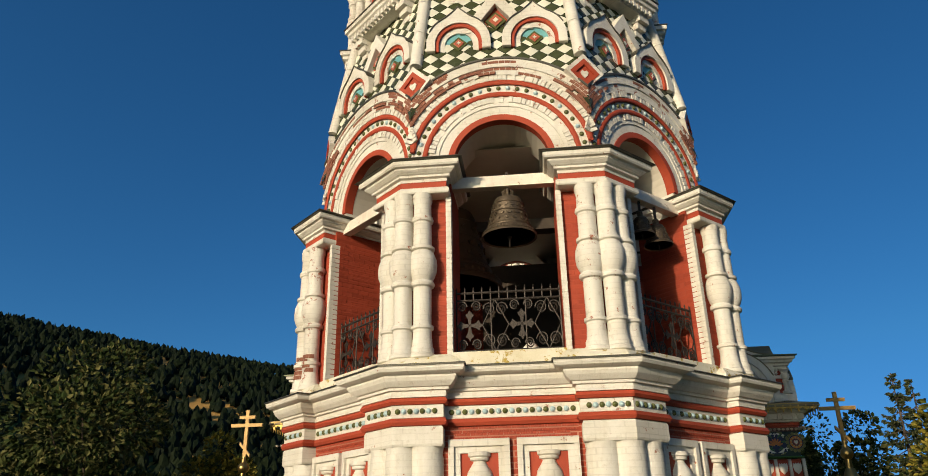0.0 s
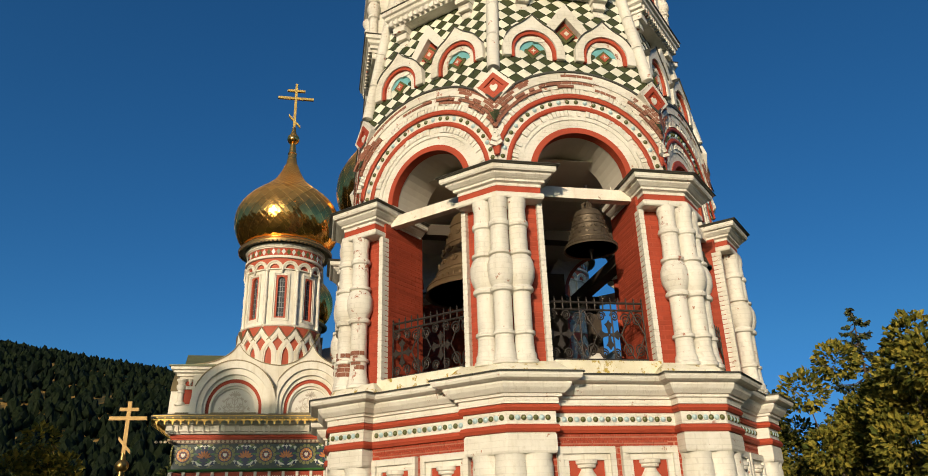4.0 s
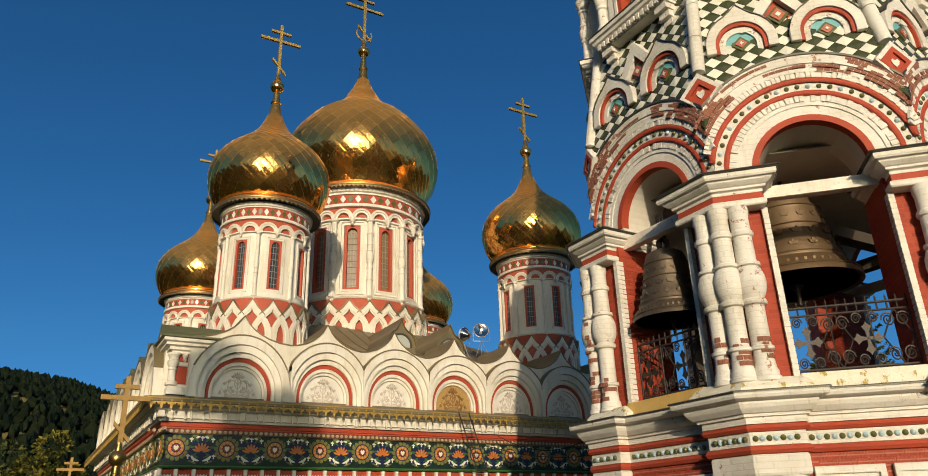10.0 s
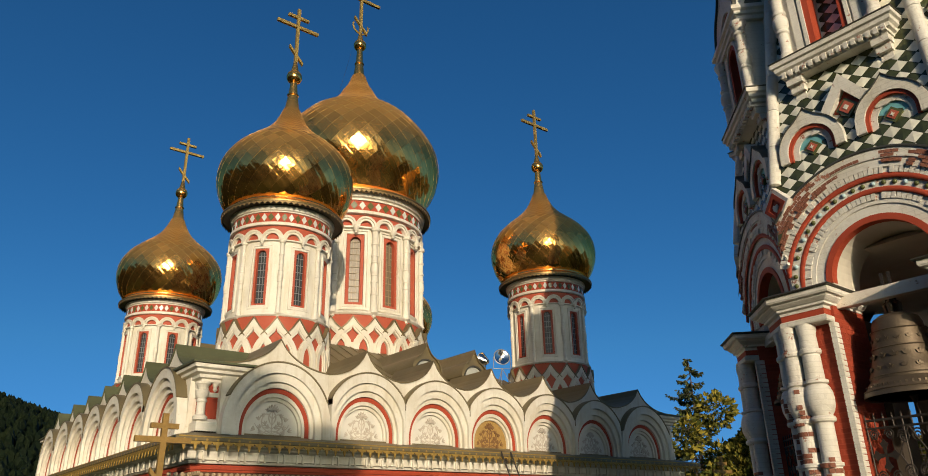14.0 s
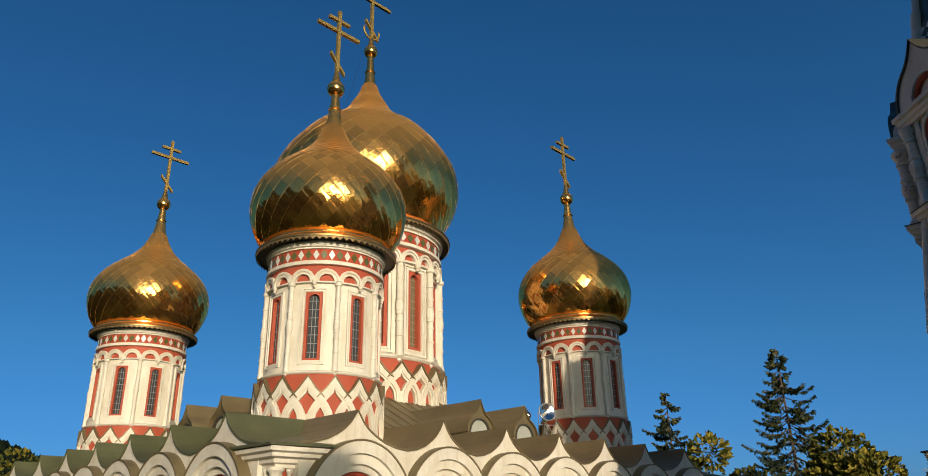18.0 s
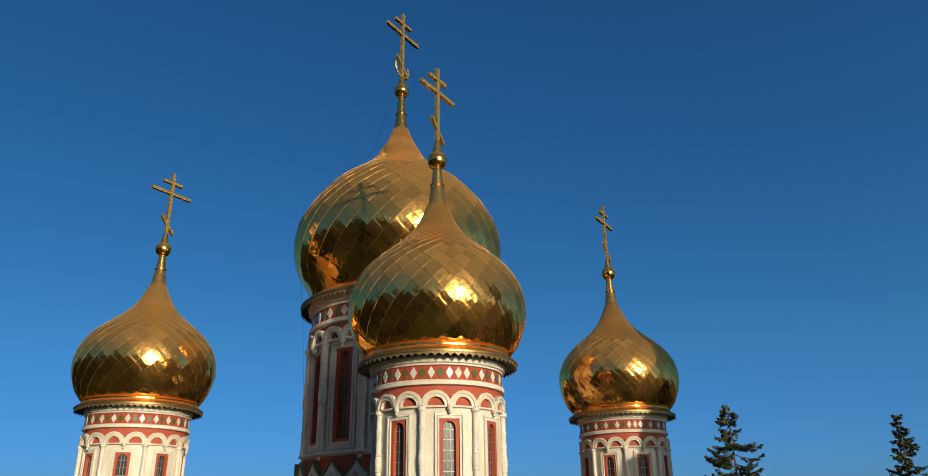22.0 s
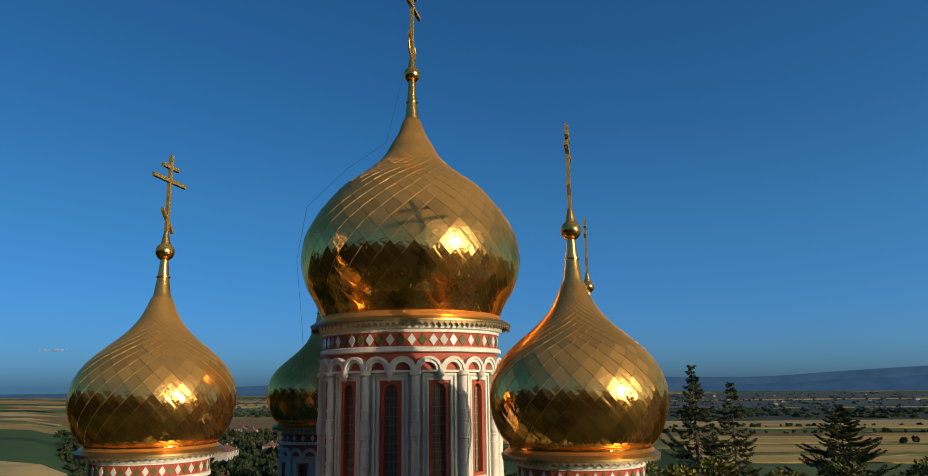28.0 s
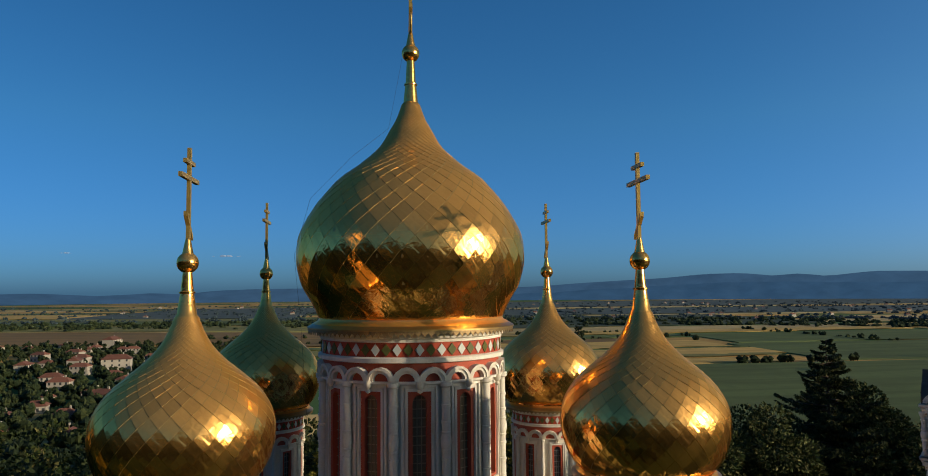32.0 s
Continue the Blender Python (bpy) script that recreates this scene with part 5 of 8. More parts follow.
cupola("central_dome", -0.09, 0.05, BIG, "large gilded onion dome on a white drum with red window frames", 51)
for nm, cx, cy, sd in (("corner_dome", 7, -7, 52), ("corner_dome", -7, -7, 53), ("corner_dome", 7, 7, 54), ("corner_dome", -7, 7, 55)):
    cupola(nm, cx, cy, SMALL, "small gilded onion dome on a white drum with red window frames", sd)


# ---- the church under them ----
CX, CY, H = 0.0, 0.0, 10.9
church = thing("church", CX, CY, 0, "white and red church with arched gables and a majolica frieze", "church")


def square(h):
    return [(h, -h), (h, h), (-h, h), (-h, -h)]


BODY = Geo().sweep(square(H - 0.45), [(0, 0), (0, 14.3)])
BODY.add([(s * (H - 0.45), q * (H - 0.45), 14.3) for s, q in ((1, -1), (1, 1), (-1, 1), (-1, -1))], [(0, 1, 2, 3)])
part("wall", BODY, WHITE_C, church, "white painted wall")
part("red_course", Geo().sweep(square(H - 0.45), [(0, 13.21), (0.31, 13.215), (0.31, 13.27), (0.35, 13.28), (0.35, 13.40), (0, 13.42)]), RED, church)
part("bead_band", Geo().sweep(square(H - 0.45), [(0, 13.05), (0.29, 13.06), (0.29, 13.205), (0, 13.21)]), BEAD_BAND, church, "brown band set with glazed beads")
part("cornice", Geo().sweep(square(H - 0.45), [(0, 13.42), (0.42, 13.43), (0.44, 13.50), (0.52, 13.52), (0.52, 13.74), (0.66, 13.79), (0.68, 13.84), (0.85, 13.86), (0.85, 13.90), (0, 13.91)]), WHITE_C, church, "stepped white cornice")
part("ledge_sheet", Geo().sweep(square(H - 0.45), [(0, 13.91), (1.02, 13.93), (1.05, 13.96), (1.02, 14.09), (0.3, 14.26), (0.3, 14.3), (0, 14.3)]), SHEET, church, "dark sheet metal ledge")
part("frieze_ground", Geo().sweep(square(H - 0.45), [(0, 12.06), (0.22, 12.08), (0.22, 13.05), (0, 13.06)]), TILE_DK, church, "dark green majolica frieze")
part("rope_course", Geo().sweep(square(H - 0.45), [(0, 11.98), (0.30, 12.0), (0.33, 12.04), (0.30, 12.08), (0, 12.1)]), TILE_GR, church)
part("panel_course", Geo().sweep(square(H - 0.45), [(0, 11.2), (0.18, 11.22), (0.18, 11.96), (0, 11.98)]), RED, church)


def ogee(w, zb, za, n=10, turn=64):
    """An arch that runs up into a point: half circle below, hollow curve above."""
    r = w / 2
    right = arc(r, 0, radians(turn), n, 0, zb)
    x0, z0 = right[-1]
    c = (0.10 * w, zb + 1.06 * r)
    cur = []
    for i in range(1, 7):
        t = i / 6
        cur.append(((1 - t) ** 2 * x0 + 2 * t * (1 - t) * c[0], (1 - t) ** 2 * z0 + 2 * t * (1 - t) * c[1] + t * t * za))
    half = right + cur
    return half + [(-u, z) for u, z in reversed(half[:-1])]


def shift(pts, du):
    return [(u + du, z) for u, z in pts]


KOK_Z, FOOT, APEX = 14.45, 14.2, 17.14


def stilted(a, b, lim, n=28):
    """An oval arch on short legs, cut off upright where its neighbour begins."""
    top = []
    for i in range(n + 1):
        t = math.pi * i / n
        top.append((max(-lim, min(lim, a * math.cos(t))), KOK_Z + b * math.sin(t)))
    return [(top[0][0], FOOT)] + top + [(top[-1][0], FOOT)]


def gable_outline(a, n):
    """A hollow-sided gable that sweeps from shallow valleys up to a point."""
    s = np.array([0.0, 0.05, 0.12, 0.22, 0.36, 0.55, 0.78, 1.0])
    f = np.array([0.0, 0.15, 0.30, 0.46, 0.62, 0.77, 0.87, 0.91])
    us = [a * math.sin(math.pi / 2 * (1 - 2 * i / n)) for i in range(n + 1)]
    top = [(u, APEX - float(np.interp(abs(u) / a, s, f))) for u in us]
    return [(a, FOOT)] + top + [(-a, FOOT)]


def kokoshnik(face, uc, half, painted):
    """An arched gable: broad proud arch, stepped rings, a red ring and a painted tympanum under a hollow-sided tip."""
    fn = on_face(face)
    n = 28
    sq = 1.0 if half > 1.5 else 0.96
    ring = lambda a, b, cut=0.0: shift(stilted(a * sq, b, half - 0.004 - cut, n), uc)
    out = gable_outline(half - 0.002, n)
    k = part("kokoshnik", at(Geo().band(ring(1.62, 1.84, 0.03), shift(out, uc), H - 0.07, H - 0.7), fn), WHITE_C, church, "white arched gable with a pointed tip")
    part("arch_ring", at(Geo().band(ring(1.43, 1.62, 0.05), ring(1.70, 1.92), H + 0.22, H - 0.5), fn), WHITE_C, k, smooth=30)
    part("arch_flashing", at(Geo().band(ring(1.70, 1.92)[5:-5], ring(1.74, 1.965)[5:-5], H + 0.25, H - 0.2), fn), SHEET, k, "thin weathered sheet edge over the arch", 30)
    part("archivolt", at(Geo().band(ring(1.22, 1.37, 0.10), ring(1.44, 1.63, 0.045), H + 0.11, H - 0.5), fn), WHITE_C, k, smooth=30)
    part("inner_roll", at(Geo().band(ring(1.11, 1.20), ring(1.235, 1.385, 0.09), H - 0.01, H - 0.5), fn), WHITE_C, k, smooth=30)
    part("red_arch", at(Geo().band(ring(0.985, 1.06), ring(1.12, 1.21), H - 0.09, H - 0.5), fn), RED, k, smooth=30)
    part("inner_arch", at(Geo().band(ring(0.90, 0.94), ring(0.99, 1.065), H - 0.11, H - 0.5), fn), WHITE_C, k, smooth=30)
    part("tympanum_rim", at(Geo().band(ring(0.83, 0.84), ring(0.905, 0.945), H - 0.20, H - 0.5), fn), WHITE_C, k, smooth=30)
    part("tympanum", at(Geo().slab(ring(0.835, 0.845), H - 0.29, H - 0.5), fn), TYMP_G if painted else TYMP, k)
    # stencilled plant in the tympanum: stem, curling tendrils, leaves and buds
    sg = Geo()

    def sprig(pts, w):
        """A thin painted stroke along a line, swelling in the middle."""
        lo, hi = [], []
        for i, (u, z) in enumerate(pts):
            p, q = pts[max(0, i - 1)], pts[min(len(pts) - 1, i + 1)]
            dx, dz = q[0] - p[0], q[1] - p[1]
            ln = math.hypot(dx, dz) or 1.0
            ww = w * (0.35 + 0.65 * math.sin(math.pi * (i + 0.5) / len(pts)))
            lo.append((uc + (u + dz / ln * ww) * sq, FOOT + z - dx / ln * ww))
            hi.append((uc + (u - dz / ln * ww) * sq, FOOT + z + dx / ln * ww))
        d_n = 0.0009 * (len(sg.v) // 30)
        sg.band(lo, hi, H - 0.286 + d_n, H - 0.295)

    def curl(u0, z0, a0, turn, ln, w, m=9):
        pts, a = [(u0, z0)], a0
        for i in range(m):
            pts.append((pts[-1][0] + math.cos(a) * ln / m, pts[-1][1] + math.sin(a) * ln / m))
            a += turn / m * (0.5 + i / m)
        sprig(pts, w)
    sprig([(0, 0.10), (0, 0.35), (0, 0.6), (0, 0.92)], 0.022)
    for d_ in (-1, 1):
        for z0, a0, turn, ln, w in ((0.16, 20, 150, 0.72, 0.020), (0.30, 35, -170, 0.55, 0.018), (0.42, 50, 160, 0.50, 0.018), (0.58, 60, -140, 0.36, 0.016), (0.22, 5, -120, 0.40, 0.016), (0.12, 10, 60, 0.62, 0.014)):
            curl(0.02 * d_, z0, radians(90 - d_ * (90 - a0)), radians(turn) * d_, ln, w)
        for u0, z0, a0 in ((0.20, 0.40, 70), (0.34, 0.30, 30), (0.42, 0.52, 80), (0.26, 0.62, 50), (0.52, 0.24, 20), (0.14, 0.78, 75), (0.10, 0.30, 40), (0.30, 0.14, 10)):
            for q in (-35, 0, 35):
                a = radians(90 - d_ * (90 - a0) + q)
                sprig([(d_ * u0 + math.cos(a) * f, z0 + math.sin(a) * f) for f in (0.0, 0.04, 0.08, 0.12)], 0.020)
    for q in range(-70, 71, 28):
        a = radians(90 + q)
        sprig([(math.cos(a) * f, 0.80 + math.sin(a) * f) for f in (0.02, 0.08, 0.14, 0.20)], 0.024)
    part("stencil", at(sg, fn), STENCIL_G if painted else STENCIL, k)
    # sheet metal roof behind the tip
    crest = out[1:-1]
    lift = [(u * 1.01, z + 0.035) for u, z in crest]
    part("gable_roof", at(Geo().band(shift(crest, uc), shift(lift, uc), H - 0.02, H - 2.6, back=True), fn), SHEET_G if face in (-90, 180) else SHEET, k, "weathered sheet metal hood")


STENCIL_G = plain("brown_figure_on_mosaic", (0.22, 0.11, 0.04), 0.6, 0, 0.4, 8)
TYMP = plain("pale_tympanum_plaster", (0.66, 0.63, 0.56), 0.85, 0, 0.2, 2.5)
TYMP_G = plain("ochre_mosaic_ground", (0.42, 0.26, 0.08), 0.6, 0.1, 0.5, 10)
US = (-8.46, -5.395, -2.665, 0.0, 2.665, 5.395, 8.46)
WS = (1.70, 1.365, 1.365, 1.30, 1.365, 1.365, 1.70)              # half widths
for face in (0, -90, 90, 180):
    for uc, w in zip(US, WS):
        kokoshnik(face, uc, w, face == 0 and uc == 0.0)
    fn = on_face(face)
    # infill behind the valleys between the gables
    part("parapet", at(Geo().box(-10.0, 10.0, H - 0.72, H - 0.52, 14.1, 16.1), fn), WHITE_C, church)
# corner piers
for sx in (1, -1):
    for sy in (1, -1):
        g = Geo().box(9.95, 10.85, 9.95, 10.85, 14.1, 15.4)
        pier = part("corner_pier", g.mapped(lambda x, y, z: ((x - 0.24) * sx, (y - 0.24) * sy, z + 0.1)), RED, church, "red corner pier with white mouldings")
        sq = [(9.95, 9.95), (10.85, 9.95), (10.85, 10.85), (9.95, 10.85)]
        for nm, mp in (("pier_foot", [(0, 14.1), (0.14, 14.1), (0.14, 14.45), (0.02, 14.55), (0, 14.55)]), ("pier_band", [(0, 15.15), (0.06, 15.16), (0.06, 15.28), (0, 15.29)]),
                       ("pier_cornice", [(0, 15.55), (0.10, 15.56), (0.10, 15.64), (0.20, 15.67), (0.20, 15.76), (0.33, 15.80), (0.33, 15.88), (0.43, 15.92), (0.43, 16.02), (0, 16.04)])):
            part(nm, Geo().sweep(sq, mp).mapped(lambda x, y, z: ((x - 0.24) * sx, (y - 0.24) * sy, z + 0.1)), WHITE_C, pier)
        g = Geo().box(9.97, 10.83, 9.97, 10.83, 15.4, 15.98)
        part("pier_head", g.mapped(lambda x, y, z: ((x - 0.24) * sx, (y - 0.24) * sy, z + 0.1)), RED, pier)
        prof = [(0.02, 15.30), (0.07, 15.36), (0.05, 15.42), (0.09, 15.5), (0.09, 15.55)]
        for q in range(4):
            for fx in (0, 1):
                zc = 10.02 + q * 0.25
                g = Geo().lathe(prof, 8, *((10.9, zc) if fx else (zc, 10.9)))
                part("pendant", g.mapped(lambda x, y, z: ((x - 0.24) * sx, (y - 0.24) * sy, z + 0.1)), WHITE_C, pier)
        stub = [(0.20, 14.50), (0.20, 14.60), (0.13, 14.66), (0.12, 14.80), (0.12, 14.98), (0.15, 15.01), (0.15, 15.06), (0.12, 15.09), (0.19, 15.20), (0.19, 15.32), (0.13, 15.34), (0.15, 15.44), (0.21, 15.50), (0.21, 15.57)]
        for cx, cy in ((10.86, 10.0), (10.86, 10.86), (10.0, 10.86)):
            part("pier_column", Geo().lathe(stub, 10, cx, cy).mapped(lambda x, y, z: ((x - 0.24) * sx, (y - 0.24) * sy, z + 0.1)), WHITE_C, pier, smooth=40)
        g = Geo()
        g.add([(9.5, 9.5, 16.52), (11.36, 9.5, 16.11), (11.36, 11.36, 16.08), (9.5, 11.36, 16.11), (9.5, 9.5, 15.95), (11.36, 9.5, 16.05), (11.36, 11.36, 16.035), (9.5, 11.36, 16.05)],
              [(0, 1, 2), (0, 2, 3), (6, 5, 4), (7, 6, 4), (0, 4, 5, 1), (1, 5, 6, 2), (2, 6, 7, 3), (3, 7, 4, 0)])
        part("pier_roof", g.mapped(lambda x, y, z: ((x - 0.24) * sx, (y - 0.24) * sy, z + 0.1)), SHEET_G, pier, "greened sheet metal roof")
# hipped roof
g = Geo()
hs = [(10.25, 15.2), (8.6, 16.7), (6.2, 17.7), (3.2, 19.3)]
pts = [(sx * h, sy * h, z) for h, z in hs for sx, sy in ((1, -1), (1, 1), (-1, 1), (-1, -1))]
g.add(pts, [(4 * k + i, 4 * k + (i + 1) % 4, 4 * k + 4 + (i + 1) % 4, 4 * k + 4 + i) for k in range(3) for i in range(4)] + [(12, 13, 14, 15)])
roof = part("roof", g, SHEET, church, "hipped roof of weathered sheet metal with standing seams")
seams = Geo()
for face in (0, -90, 90, 180):
    fn = on_face(face)
    for i in range(-16, 17):
        u = i * 0.6
        run = [(u, h + 0.0, z + 0.02) for h, z in hs if h > abs(u)]
        lim = abs(u)
        zz = float(np.interp(-lim, [-h for h, _ in hs], [z for _, z in hs]))
        if lim > 3.2:
            run.append((u, lim, zz + 0.02))
        if len(run) > 1:
            seams.tube([fn(*p) for p in run], 0.022, 4)
part("standing_seam", seams, SHEET, roof)
# small roof dormers with round-headed lights
def lucarne(face, uc, n0, z0):
    fn = on_face(face)
    out = ogee(1.36, z0, z0 + 1.14)
    out = [(out[0][0], z0 - 0.8)] + out + [(out[-1][0], z0 - 0.8)]
    m = len(out) - 1
    inn = [(0.47, z0 - 0.08)] + arc(0.47, 0, math.pi, m - 2, 0, z0) + [(-0.47, z0 - 0.08)]
    k = part("roof_dormer", at(Geo().band(shift(inn, uc), shift(out, uc), n0, n0 - 0.2), fn), SHEET, church, "sheet metal roof dormer with a round-headed light")
    part("dormer_apron", at(Geo().box(uc - 0.68, uc + 0.68, n0 - 0.2, n0 - 0.004, z0 - 0.8, z0 - 0.08), fn), SHEET, k)
    part("pane_rim", at(Geo().band(shift(inn, uc), shift([(u * 1.12, z0 + (z - z0) * 1.12) for u, z in inn], uc), n0 + 0.03, n0 - 0.1), fn), FLASH, k, "dark metal rim of the light")
    lift = [(u * 1.04, z + 0.035) for u, z in out[1:-1]]
    part("hood", at(Geo().band(shift(out[1:-1], uc), shift(lift, uc), n0 + 0.10, n0 - 4.2, back=True), fn), SHEET, k)
    part("light", at(Geo().slab(shift(inn, uc), n0 - 0.05, n0 - 0.1), fn), PALE_PANE, k, "pale round-headed pane")


PALE_PANE = plain("pale_milky_pane", (0.40, 0.41, 0.36), 0.35, 0, 0.2)
for face in (0, -90, 90, 180):
    for uc in (-1.25, 1.16) if face in (0, 180) else (3.6, 1.2):
        lucarne(face, uc, 8.4, 17.32)


# ---- bell tower ----
TX, TY, TZ = 26.60, -0.25, 0.28
PLAN = 0.965                          # the octagon is drawn a little wide and set in to its true width
T8 = math.tan(radians(22.5))
tower = thing("bell_tower", TX, TY, TZ, "octagonal white and red bell tower with a tiled tent roof", "bell tower")
tower.matrix_basis = tower.matrix_basis @ Matrix.Diagonal((PLAN, PLAN, 1, 1))


def oct_path(n):
    r = n / math.cos(radians(22.5))
    return [(r * math.cos(radians(a)), r * math.sin(radians(a))) for a in (-22.5 + 45 * k for k in range(8))]


def broken_path(n_in, n_out, u):
    """An octagon that steps forward at its corners."""
    pts = []
    for k in range(8):
        fn = on_face(45 * k)
        for uu, nn in ((-u, n_out), (-u, n_in), (u, n_in), (u, n_out), (n_out * T8, n_out)):
            pts.append(fn(uu, nn, 0)[:2])
    return pts


# lower storey
part("lower_wall", Geo().sweep(oct_path(4.44), [(0, -1.0), (0, 10.66)]), BRICK, tower, "red painted brick wall")
BP = broken_path(4.44, 4.69, 1.14)
part("red_string_course", Geo().sweep(BP, [(-0.05, 10.60), (0.06, 10.61), (0.09, 10.66), (0.06, 10.72), (-0.05, 10.73)]), RED, tower)
part("button_band", Geo().sweep(BP, [(-0.05, 10.73), (0.03, 10.73), (0.03, 10.93), (-0.05, 10.93)]), WHITE, tower, "white band set with glazed buttons")
part("upper_string_course", Geo().sweep(BP, [(-0.05, 10.93), (0.07, 10.935), (0.10, 10.98), (0.07, 11.035), (-0.05, 11.04)]), RED, tower)
part("main_cornice", Geo().sweep(BP, [(-0.05, 11.04), (0.08, 11.045), (0.08, 11.14), (0.13, 11.15), (0.13, 11.19), (0.17, 11.20), (0.24, 11.27), (0.27, 11.33), (0.27, 11.36), (0.32, 11.37), (0.40, 11.40), (0.42, 11.44), (0.42, 11.49), (-0.2, 11.50)]), WHITE, tower, "heavy white moulded cornice")
part("cornice_flashing", Geo().sweep(BP, [(-0.3, 11.505), (0.435, 11.495), (0.45, 11.485), (0.45, 11.50), (0.43, 11.515), (-0.3, 11.54)]), FLASH, tower, "thin dark sheet on the cornice")
floor_pts = [(x, y, 11.49) for x, y in oct_path(4.6)]
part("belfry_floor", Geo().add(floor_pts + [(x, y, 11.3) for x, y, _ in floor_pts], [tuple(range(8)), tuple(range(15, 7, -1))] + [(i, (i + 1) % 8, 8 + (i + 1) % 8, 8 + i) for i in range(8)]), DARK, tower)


def button(rad, mat):
    return mesh_of("button", Geo().lathe([(rad, 0), (rad * 0.95, 0.018), (rad * 0.6, 0.035), (0.0, 0.042)], 10), mat, 50)


BTN = (button(0.047, OLIVE), button(0.047, PALE_BLUE))
for k in range(8):
    fn = on_face(45 * k)
    runs = [(-1.06, 1.06, 4.47, 19)]
    runs += [(1.20, 1.92, 4.72, 7), (-1.92, -1.20, 4.72, 7)]
    for a, b, n, cnt in runs:
        for i in range(cnt):
            u = a + (b - a) * (i + 0.5) / cnt
            ob = part("button", BTN[i % 2], None, bpy.data.objects["button_band"])
            ob.matrix_basis = Matrix.Translation(fn(u, n, 10.83)) @ Matrix.Rotation(radians(45 * k - 90), 4, 'Z') @ Matrix.Rotation(radians(-90), 4, 'X')
# corner piers of the lower storey: bundled half columns under a white block
for k in range(8):
    fv = on_face(45 * k + 22.5)
    path = [on_face(45 * k)(1.14, 4.38, 0)[:2], on_face(45 * k)(1.14, 4.71, 0)[:2], on_face(45 * k)(4.71 * T8, 4.71, 0)[:2], on_face(45 * k + 45)(-1.14, 4.71, 0)[:2], on_face(45 * k + 45)(-1.14, 4.38, 0)[:2]]
    pier = part("corner_pedestal", Geo().sweep(path, [(-0.3, 10.28), (0.0, 10.29), (0.02, 10.33), (0.02, 10.56), (0.0, 10.60), (-0.3, 10.61)], False), WHITE, tower, "white corner pedestal of bundled half columns")
    for fq, u in ((on_face(45 * k), 1.42), (on_face(45 * k), 1.78), (on_face(45 * k + 45), -1.42)):
        x, y, _ = fq(u, 4.46, 0) if u != 1.78 else fv(0, 4.80, 0)
        part("half_column", Geo().lathe([(0.275, -1.0), (0.275, 10.12), (0.26, 10.2), (0.28, 10.29)], 16, x, y), WHITE, pier, smooth=40)
# framed panels with a baluster in relief
vase = [(0.10, 9.0), (0.10, 9.2), (0.06, 9.3), (0.08, 9.42), (0.20, 9.60), (0.235, 9.76), (0.20, 9.90), (0.12, 10.02), (0.10, 10.06), (0.16, 10.08), (0.16, 10.12), (0.19, 10.14), (0.19, 10.20)]
for k in range(8):
    fn = on_face(45 * k)
    for uc in (-0.56, 0.56):
        rect = lambda hw, z0, z1: [(uc - hw, z0), (uc + hw, z0), (uc + hw, z1), (uc - hw, z1)]
        g = Geo().band(rect(0.31, 9.0, 10.19), rect(0.42, 8.9, 10.30), 4.49, 4.34, True)
        g.band(rect(0.41, 8.9, 10.29), rect(0.50, 8.8, 10.40), 4.54, 4.34, True)
        p = part("relief_panel", at(g, fn), WHITE, tower, "white stepped panel frame with a baluster in relief")
        part("panel_back", at(Geo().box(uc - 0.31, uc + 0.31, 4.39, 4.448, 9.0, 10.19), fn), RED, p)
        x, y, _ = fn(uc, 4.43, 0)
        part("baluster", Geo().lathe(vase, 14, x, y), WHITE, p, smooth=40)

# belfry pillars
SPR = 15.48


